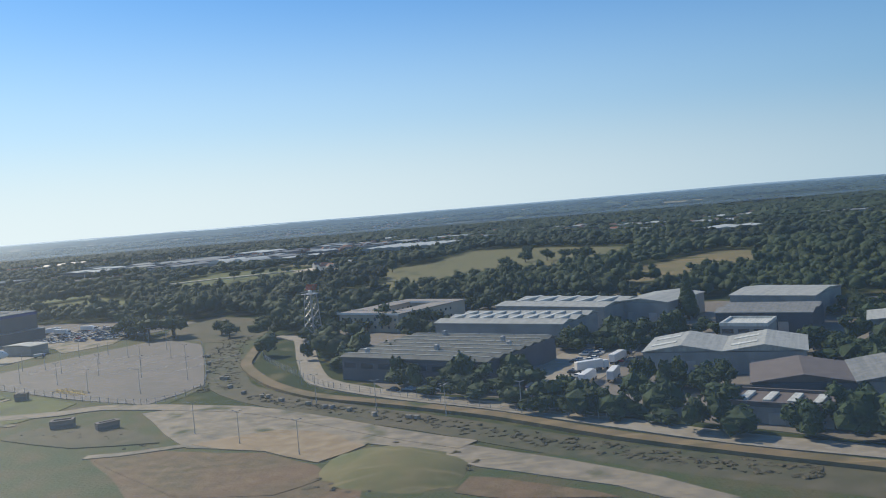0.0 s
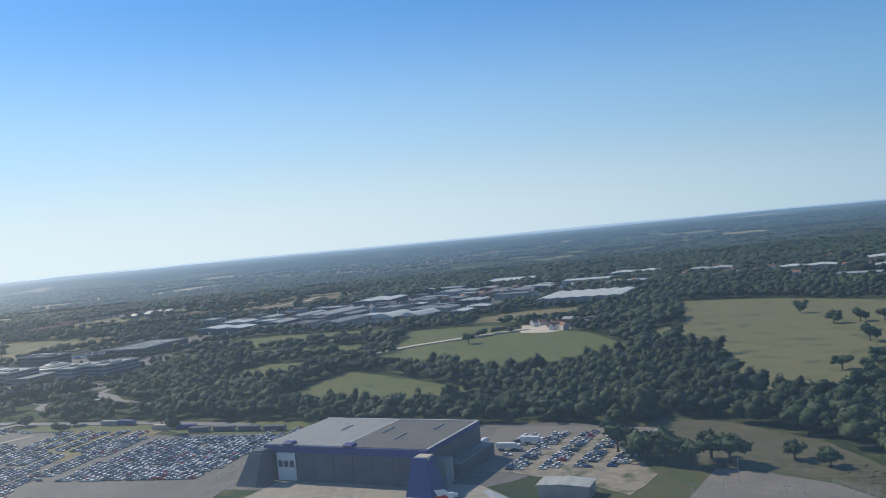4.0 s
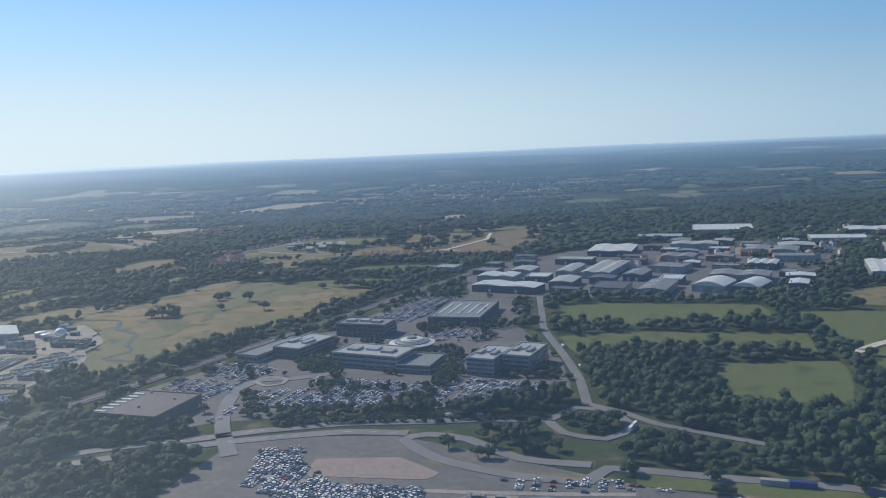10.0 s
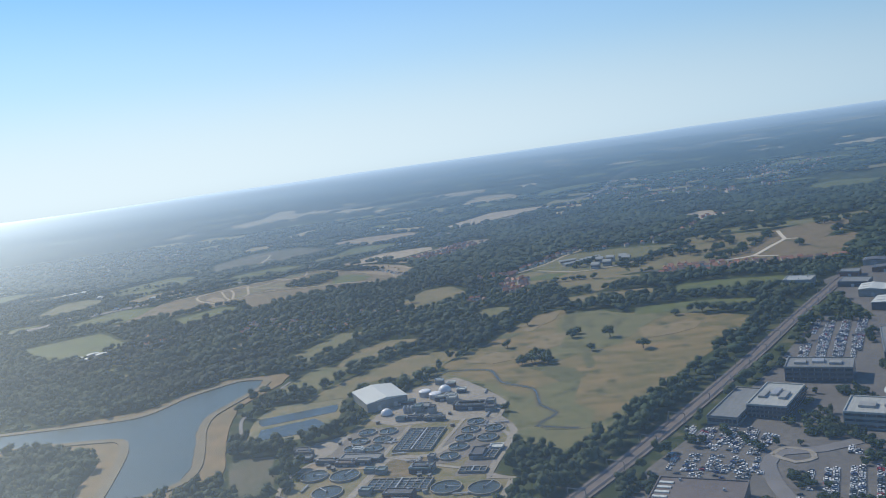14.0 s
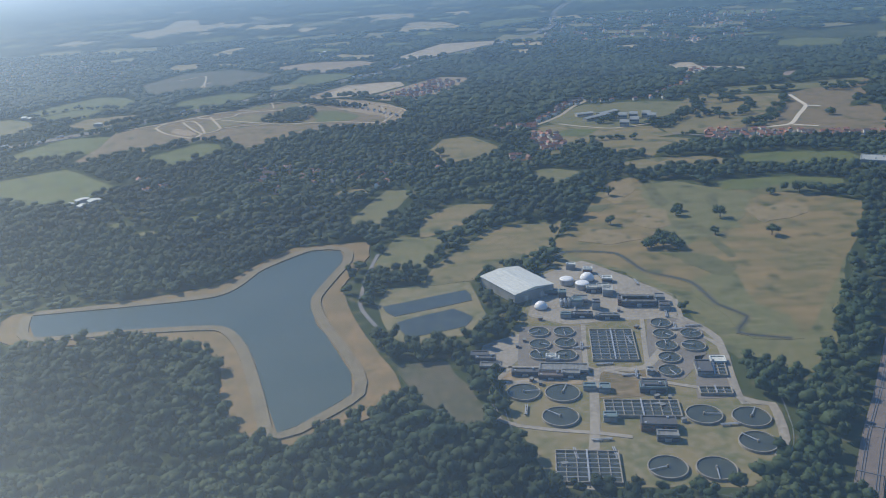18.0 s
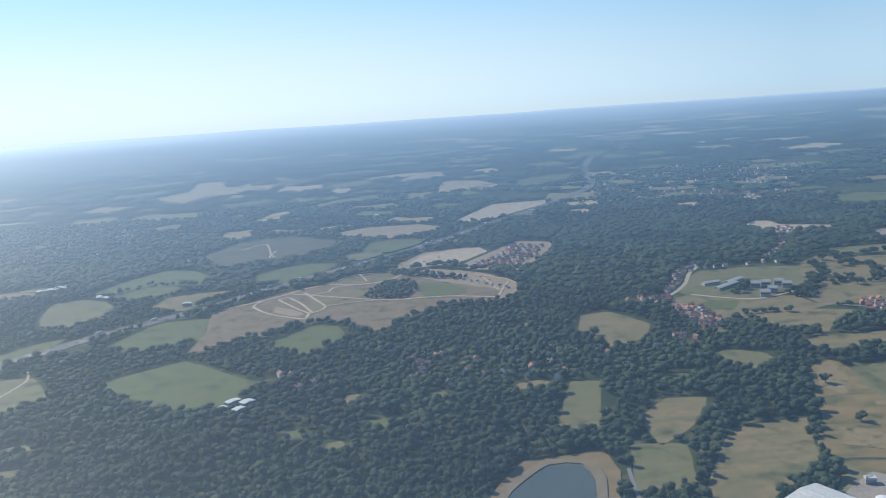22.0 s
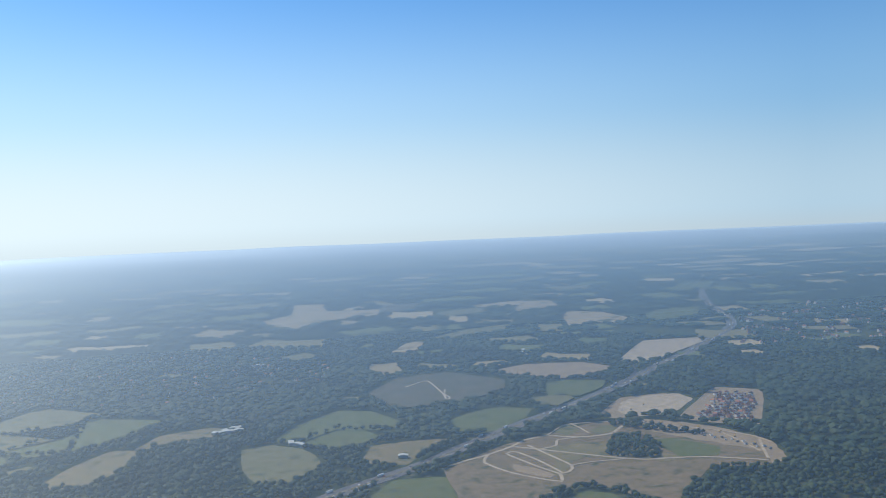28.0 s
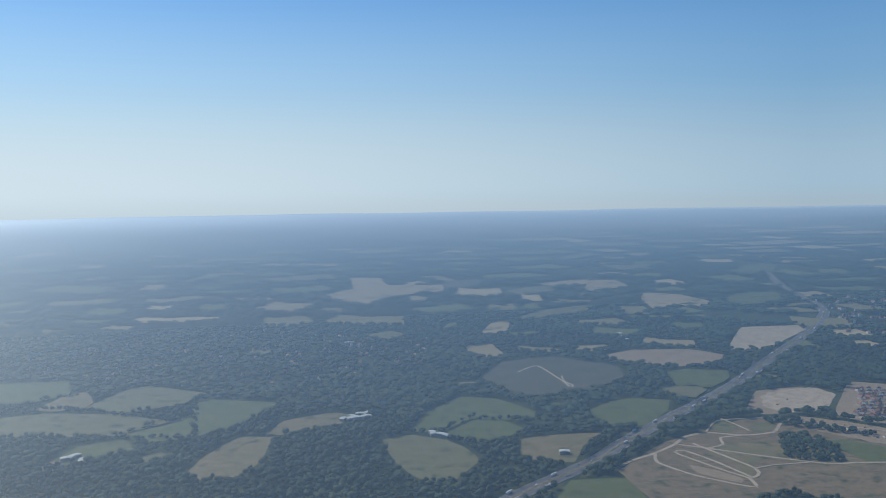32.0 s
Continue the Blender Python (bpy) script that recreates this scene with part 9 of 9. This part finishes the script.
# tall conifer
con = root("conifer", 210, 121, 0, 0, "tall dark pointed conifer above the warehouses", "tree")
bm = bmesh.new()
add_lathe(bm, [(0.35, 0), (0.25, 3), (0.05, 10)], n=8)
part("trunk", bm, BARK, con)
bm = bmesh.new()
for i in range(60):
    z = 1.5 + 9 * (i / 60) ** 0.9
    rad = 2.1 * (1 - (z - 1.5) / 9.6) + 0.15
    a = i * 2.4
    geo = bmesh.ops.create_icosphere(bm, subdivisions=1, radius=0.45 * rad + 0.2)
    for v in geo["verts"]:
        v.co = v.co * (1 + 0.4 * noise.noise(v.co * 3 + Vector((i, 0, 0)))) + Vector((math.cos(a) * rad * 0.6, math.sin(a) * rad * 0.6, z))
part("crown", bm, LEAF, con)
# ---- trees ----
def lump(sub, seed, squash=0.85, rough=0.28):
    bm = bmesh.new()
    bmesh.ops.create_icosphere(bm, subdivisions=sub, radius=1)
    for v in bm.verts:
        k = 1 + rough * noise.noise(v.co * 1.7 + Vector((seed * 3.1, seed, 0))) * 2.0 + 0.10 * noise.noise(v.co * 4.5 + Vector((seed, 5, 1)))
        v.co = Vector((v.co.x * k, v.co.y * k, v.co.z * k * squash))
    me = ([tuple(v.co) for v in bm.verts], [tuple(v.index for v in f.verts) for f in bm.faces])
    bm.free()
    return me


def crown_shape(sub, pieces, seed):
    """Several lumps of different size gathered into one uneven crown, about one across and one high."""
    r = random.Random(seed)
    V, F = [], []
    for i in range(pieces):
        v, f = lump(sub if i == 0 else max(1, sub - (0 if sub > 2 else 0)), seed * 11 + i)
        s = 0.5 if pieces == 1 else (0.42 if i == 0 else r.uniform(0.2, 0.33))
        a, q = r.uniform(0, 6.28), 0 if i == 0 else r.uniform(0.22, 0.36)
        off = (q * math.cos(a), q * math.sin(a), 0.55 if i == 0 else r.uniform(0.35, 0.85))
        k = len(V)
        V += [(x * s + off[0], y * s + off[1], z * s + off[2]) for x, y, z in v]
        F += [tuple(j + k for j in g) for g in f]
    return np.array(V), np.array(F)


def leafy_shape(seed, lumps, tufts, sub=1):
    """An uneven crown: a few inner lumps, and many small tufts of leaves standing out of them with gaps between."""
    r = random.Random(seed)
    V, F, cores = [], [], []
    for i in range(lumps):
        v, f = lump(sub, seed * 13 + i, 0.9, 0.34)
        s = 0.36 if i == 0 else r.uniform(0.17, 0.29)
        a, q = r.uniform(0, 6.28), 0 if i == 0 else r.uniform(0.2, 0.36)
        off = Vector((q * math.cos(a), q * math.sin(a), 0.5 if i == 0 else r.uniform(0.32, 0.86)))
        cores.append((off, s))
        k = len(V)
        V += [(x * s + off.x, y * s + off.y, z * s + off.z) for x, y, z in v]
        F += [tuple(j + k for j in g) for g in f]
    for i in range(tufts):
        off, s = cores[i % lumps]
        d = Vector((r.gauss(0, 1), r.gauss(0, 1), r.gauss(0.35, 0.8))).normalized()
        c = off + d * s * r.uniform(0.85, 1.12)
        side = d.cross(Vector((r.gauss(0, 1), r.gauss(0, 1), r.gauss(0, 1)))).normalized()
        up = d.cross(side)
        w = r.uniform(0.06, 0.12)
        k = len(V)
        for j in range(3):
            t = 2.1 * j + r.uniform(-0.5, 0.5)
            p = c + (side * math.cos(t) + up * math.sin(t)) * w * r.uniform(0.7, 1.3) - d * w * 0.25
            V.append(tuple(p))
        V.append(tuple(c + d * w * r.uniform(0.3, 0.9)))
        F += [(k, k + 1, k + 3), (k + 1, k + 2, k + 3), (k + 2, k, k + 3)]
    return np.array(V), np.array(F)


def scatter_mesh(name, shapes, pts, sizes, heights, material, label, category="trees", smooth=False, closed=0.0):
    """Many crowns of a wood as one mesh; closed: how far the crowns stand flat-topped in one canopy."""
    allv, allf, base = [], [], 0
    turn = rng.uniform(0, 2 * np.pi, len(pts))
    pick = rng.integers(0, len(shapes), len(pts))
    z0 = np.array([hills(x, y) for x, y in pts])
    for k, (V, F) in enumerate(shapes):
        idx = np.nonzero(pick == k)[0]
        if not len(idx):
            continue
        c, s = np.cos(turn[idx])[:, None], np.sin(turn[idx])[:, None]
        X = (V[None, :, 0] * c - V[None, :, 1] * s) * sizes[idx][:, None] + pts[idx, 0][:, None]
        Y = (V[None, :, 0] * s + V[None, :, 1] * c) * sizes[idx][:, None] + pts[idx, 1][:, None]
        Z = (closed + (1 - closed) * V[None, :, 2]) * heights[idx][:, None] + z0[idx][:, None]
        allv.append(np.stack([X, Y, Z], 2).reshape(-1, 3))
        allf.append((F[None] + (np.arange(len(idx)) * len(V))[:, None, None] + base).reshape(-1, 3))
        base += len(idx) * len(V)
    V, F = np.concatenate(allv), np.concatenate(allf)
    me = bpy.data.meshes.new(name)
    me.vertices.add(len(V))
    me.vertices.foreach_set("co", V.astype(np.float32).ravel())
    me.loops.add(len(F) * 3)
    me.loops.foreach_set("vertex_index", F.astype(np.int32).ravel())
    me.polygons.add(len(F))
    me.polygons.foreach_set("loop_start", np.arange(0, len(F) * 3, 3, dtype=np.int32))
    me.polygons.foreach_set("use_smooth", np.full(len(F), smooth, dtype=bool))
    me.materials.append(material)
    me.update(calc_edges=True)
    return tagged(new(name, me), label, category, "", "stuff")


def candidates(d0, d1, s0, s1, step):
    """A jittered grid of places between two depths, along the flight."""
    a = np.arange(s0, s1, step)
    b = np.arange(d0, d1, step)
    S, Dp = np.meshgrid(a, b)
    S = S + rng.uniform(-0.45, 0.45, S.shape) * step
    Dp = Dp + rng.uniform(-0.45, 0.45, Dp.shape) * step
    # along the flight is (-0.925, 0.38)
    return np.stack([-NY * S.ravel() + NX * Dp.ravel(), NX * S.ravel() + NY * Dp.ravel()], 1)


def free(pts):
    ok = np.ones(len(pts), dtype=bool)
    for poly in KEEP_CLEAR:
        ok &= ~inside(pts, poly)
    return pts[ok]


def open_up(pts, share):
    """Fewer trees among the houses of the towns."""
    drop = np.zeros(len(pts), dtype=bool)
    for q in TOWNS:
        drop |= inside(pts, q)
    return pts[~(drop & (rng.random(len(pts)) < share))]


def thin(pts, scale, share, seed=0.0):
    """Leave glades."""
    v = np.array([noise.noise((x * scale, y * scale, seed)) for x, y in pts])
    return pts[v > share]


NEAR_SHAPES = [leafy_shape(k + 1, 4, 56) for k in range(10)]
WOOD_SHAPES = [leafy_shape(60 + k, 3, 20) for k in range(10)]
MID_SHAPES = [leafy_shape(20 + k, 2, 6) for k in range(8)]
FAR_SHAPES = [crown_shape(1, 2, 40 + k) for k in range(6)]


def wood(name, shapes, pts, size, high, label):
    """Stands of different age: crowns and canopy swell and sink from one to the next, with a few giants."""
    n = len(pts)
    age = np.array([noise.noise((x * 0.018, y * 0.018, 31.0)) + 0.6 * noise.noise((x * 0.05, y * 0.05, 8.0)) for x, y in pts])
    giant = 1 + 0.35 * (rng.random(n) < 0.06)
    scatter_mesh(name, shapes, pts, rng.uniform(*size, n) * (1 + 0.28 * age) * giant, np.minimum(rng.uniform(*high, n) * (1 + 0.42 * age) * giant, np.where(pts[:, 1] > 2200, 4.6, np.where(pts[:, 1] > 1050, 6.0, 7.4))), LEAF, label, "woodland", shapes is not FAR_SHAPES, 0.08)


wood("near_woods", NEAR_SHAPES, thin(free(candidates(95, 185, -230, 700, 4.1)), 0.02, -0.52), (3.8, 7.0), (3.7, 6.6), "dense dark green broadleaf woods near the airfield")
wood("near_woods", MID_SHAPES, thin(free(candidates(95, 250, 700, 1250, 6.0)), 0.02, -0.52), (6.2, 9.6), (3.4, 6.2), "dense dark green broadleaf woods under the flight path")
wood("near_woods", WOOD_SHAPES, thin(free(candidates(185, 330, -230, 700, 4.3)), 0.02, -0.52), (3.8, 7.2), (3.6, 6.8), "dense dark green broadleaf woods around fields")
wood("near_woods", WOOD_SHAPES, thin(free(candidates(250, 330, 700, 1250, 4.6)), 0.02, -0.52), (4.0, 7.4), (3.6, 6.8), "dense dark green broadleaf woods around fields")
wood("middle_woods", MID_SHAPES, thin(free(candidates(330, 640, -250, 1550, 5.0)), 0.014, -0.56, 6.0), (4.2, 7.8), (3.6, 6.6), "dense dark green woods and hedgerows")
wood("far_woods", FAR_SHAPES, open_up(free(candidates(640, 1150, -320, 2100, 8.0)), 0.3), (6.5, 12), (4.2, 7.0), "wide hazy woods with hedges")
wood("distant_woods", FAR_SHAPES, thin(open_up(free(candidates(1150, 2400, -450, 3400, 17)), 0.3), 0.006, -0.22, 4.0), (14, 27), (4.5, 7), "distant blue-green woods")

# trees left standing on the earthworks
p = candidates(560, 900, 500, 1000, 5.0)
p = p[inside(p, np.array([(-553, 892), (-536, 933), (-514, 944), (-506, 909), (-521, 875), (-542, 876)], dtype=float)) | inside(p, np.array([(-536, 975), (-520, 984), (-462, 930), (-470, 925)], dtype=float))]
n = len(p)
scatter_mesh("earthworks_copse", MID_SHAPES, p, rng.uniform(4.6, 7.6, n), rng.uniform(3.6, 6.0, n), LEAF, "dark copse left standing on bare earthworks", "copse")
# planting between the offices
PARK = np.array([(-285, 341), (-272, 380), (-243, 420), (-206, 479), (-165, 556), (-108, 524), (-121, 460), (-112, 396), (-116, 347), (-147, 335), (-174, 339), (-220, 335), (-237, 334), (-250, 328)], dtype=float)
p = candidates(220, 470, -60, 420, 3.0)
p = p[inside(p, PARK)]
PARK_AREA = np.abs(np.sum(PARK[:, 0] * np.roll(PARK[:, 1], -1) - PARK[:, 1] * np.roll(PARK[:, 0], -1))) / 2
for q in KEEP_CLEAR:
    area = np.abs(np.sum(q[:, 0] * np.roll(q[:, 1], -1) - q[:, 1] * np.roll(q[:, 0], -1))) / 2
    if area < PARK_AREA * 0.5:
        p = p[~inside(p, q)]
p = thin(p, 0.06, 0.14, 2.0)
n = len(p)
scatter_mesh("park_planting", NEAR_SHAPES, p, rng.uniform(2.2, 4.0, n), rng.uniform(2.2, 3.8, n), LEAF, "clumps of green trees planted among offices and car parks", "trees")


def belt(line, width, gap, seed):
    """Places of the trees of a hedge or belt along a line."""
    r = np.random.default_rng(seed)
    out = []
    for x, y, nx, ny in ribbon_points(line, gap):
        for k in range(max(1, int(width / gap))):
            o = r.uniform(-width / 2, width / 2)
            out.append((x + nx * o + r.normal(0, gap * 0.3), y + ny * o + r.normal(0, gap * 0.3)))
    return np.array(out)


def hedges(name, belts, label, size, high, shapes, leaf=LEAF):
    p = np.concatenate([belt(line, w, gap, 50 + k) for k, (line, w, gap) in enumerate(belts)])
    for q in FOOTPRINTS:
        p = p[~inside(p, q)]
    n = len(p)
    scatter_mesh(name, shapes, p, rng.uniform(*size, n), rng.uniform(*high, n), leaf, label, "trees")


hedges("estate_belt", [([(149.6, 80), (156.9, 67.7), (164.7, 61.1), (170.8, 54.7)], 3.0, 2.4), ([(173, 51), (178.9, 45.6), (183.3, 43.7), (187.8, 42.0)], 5.0, 2.2), ([(189.6, 38), (195.0, 35), (199.9, 31), (208, 26), (222, 20), (240, 10)], 6.0, 2.2), ([(134, 106), (141, 94), (148, 84)], 5.0, 2.6), ([(181.4, 94.4), (187, 93), (192.6, 95.5)], 8.0, 2.4), ([(192, 95), (202.9, 99.3), (210, 99)], 7.0, 2.6), ([(188, 60), (193, 57), (197.9, 56)], 5.0, 2.4), ([(207.2, 41), (210.4, 34.5), (216, 33)], 4.0, 2.4)], "bushy dark green tree belt between warehouses and road", (2.6, 5.4), (2.0, 4.6), NEAR_SHAPES)
hedges("estate_belt", [([(218.2, 78.2), (221.7, 67.3), (224.6, 58)], 5.0, 2.4), ([(128.3, 131.2), (135.0, 141.0), (144.7, 139.7)], 6.0, 2.6), ([(250, 50), (240, 62), (228, 82)], 3.0, 2.6), ([(244, 100), (238, 108), (246, 118)], 6.0, 2.6), ([(150, 128), (160, 124), (166, 128)], 4.0, 2.4), ([(139.3, 144.8), (148.1, 134.5), (158.8, 125.0)], 4.0, 2.6), ([(165.4, 163.9), (173.9, 165.3), (182.1, 163.8)], 5.0, 2.6), ([(140, 165), (160, 172), (185, 160), (215, 148)], 8.0, 3.0)], "bushy dark green tree belt between warehouses and road", (2.6, 5.4), (2.0, 4.6), NEAR_SHAPES)
hedges("park_belt", [([(-228, 338.5), (-203.3, 337.5), (-182.3, 336.7), (-167.9, 337.0), (-150, 334)], 3.2, 1.8), ([(-270, 318), (-261.6, 318.7), (-250.1, 319.3), (-241, 325)], 5.0, 1.9), ([(-228, 347), (-214.4, 343.1), (-196.2, 341)], 2.6, 1.7),
                     ([(-152.9, 408.7), (-161, 371.4), (-168.0, 345)], 4.0, 1.9), ([(-292, 331), (-275, 320), (-262, 315)], 6.0, 2.0), ([(-201.5, 374.4), (-192, 366), (-180, 363)], 2.0, 1.7), ([(-130, 322), (-150, 323), (-185, 326), (-215, 327)], 1.4, 1.6),
                     ([(-243, 408), (-238, 396), (-234, 388)], 3.0, 1.9), ([(-216, 398), (-206, 392), (-200, 386)], 4.0, 1.9)], "dark green hedge and trees beside the business park roads", (1.9, 3.6), (1.6, 3.2), NEAR_SHAPES)
hedges("stream_scrub", [([(120.5, 82), (114.5, 106), (108.3, 130), (106, 148)], 7.0, 0.9), ([(128, 75), (140, 64), (158, 49), (172, 36.5), (184, 27), (196, 19)], 4.0, 0.8), ([(150, 24), (153, 36), (158, 34), (161, 27)], 8.0, 1.3), ([(112, 52), (116, 50), (121, 47)], 3.0, 1.3), ([(99.2, 60.3), (103.1, 59.6), (108.7, 57.0), (114.9, 54.3)], 5.0, 1.0)],
       "low tangled scrub along the dark stream bank", (0.5, 1.3), (0.10, 0.30), WOOD_SHAPES, SCRUB)
# trees between the units of the industrial estate
p = candidates(380, 800, -420, 200, 4.6)
p = p[inside(p, np.array([(-142, 538), (-95, 526), (-20, 503), (42, 503), (112, 600), (142, 690), (60, 742), (-30, 732), (-137, 645)], dtype=float))]
for q in FOOTPRINTS:
    p = p[~inside(p, q)]
p = thin(p, 0.05, 0.08, 12.0)
n = len(p)
scatter_mesh("estate_trees", MID_SHAPES, p, rng.uniform(3.4, 6.4, n), rng.uniform(2.6, 4.6, n), LEAF, "green trees between the units of the industrial estate", "trees", True)
hedges("farm_hedges", [([(-1155.6, 1102.2), (-1122.0, 1093.1), (-1088.2, 1082.2), (-1047.7, 1063.3), (-998.4, 1040.7), (-990.4, 1054.5), (-994.2, 1093.8)], 3, 4.5), ([(-1031.4, 1001.6), (-1016.7, 1024.9), (-991.8, 1050.9)], 3, 5), ([(-1128.6, 1005.2), (-1060.6, 987.2), (-1020.3, 994.4), (-969.4, 982.5), (-953.7, 988.7), (-924.3, 1045.0), (-915.4, 1078.6)], 7, 4.5), ([(-1135.6, 1125.7), (-1112.4, 1134.6), (-1104.2, 1151.9)], 3, 5), ([(-970.9, 991.8), (-993.2, 1091.7)], 3, 5), ([(-804.4, 982.2), (-782.5, 978.8), (-754.0, 1012.3), (-706.7, 1001.4)], 3, 5), ([(-1082.5, 1120.8), (-1080.1, 1131.6), (-1076.3, 1140.3)], 5, 5)], "dark hedgerow trees between pale fields", (4.2, 7.0), (3.0, 5.0), MID_SHAPES)
hedges("common_copses", [([(-241.2, 774.3), (-224.9, 792.8), (-204.2, 824.8), (-181.8, 865.8)], 12, 4.2), ([(-173.1, 799.8), (-151.7, 833.7), (-142.7, 855.8)], 6, 4.2), ([(-174.0, 758.7), (-153.3, 783.8), (-127.4, 826.9), (-114.3, 860.6)], 8, 4.2), ([(-203.1, 801.9), (-186.9, 809.3), (-179.0, 801.9)], 5, 4), ([(-280.8, 800.1), (-267.8, 812.3), (-259.8, 822.5)], 6, 4), ([(-59.9, 884.2), (-44.8, 890.0), (-26.8, 894.9)], 6, 4.2), ([(-266.7, 904.6), (-238.7, 899.1), (-199.3, 894.6), (-182.9, 899.4)], 5, 4.5), ([(-323.2, 715.6), (-312.4, 732.5), (-289.8, 746.8), (-266.9, 742.7)], 6, 4.2), ([(-230.8, 714.2), (-202.3, 708.2), (-172.6, 704.9), (-129.3, 705.4)], 4, 4.5), ([(-339.7, 725.4), (-341.3, 758.6), (-345.8, 783.4)], 5, 4.2), ([(-157.4, 877.8), (-155.7, 860.9), (-147.3, 857.6)], 5, 4.2)], "dark clumps of trees on the common and round the village", (4.6, 7.4), (3.2, 5.2), MID_SHAPES)
hedges("lane_trees", [([(-431, 572), (-422, 590), (-414, 610), (-408, 628)], 12.0, 4.0), ([(-352, 548), (-348, 560)], 5.0, 4.2)], "dark trees along a lane between fields", (4.0, 6.6), (3.2, 5.4), WOOD_SHAPES)
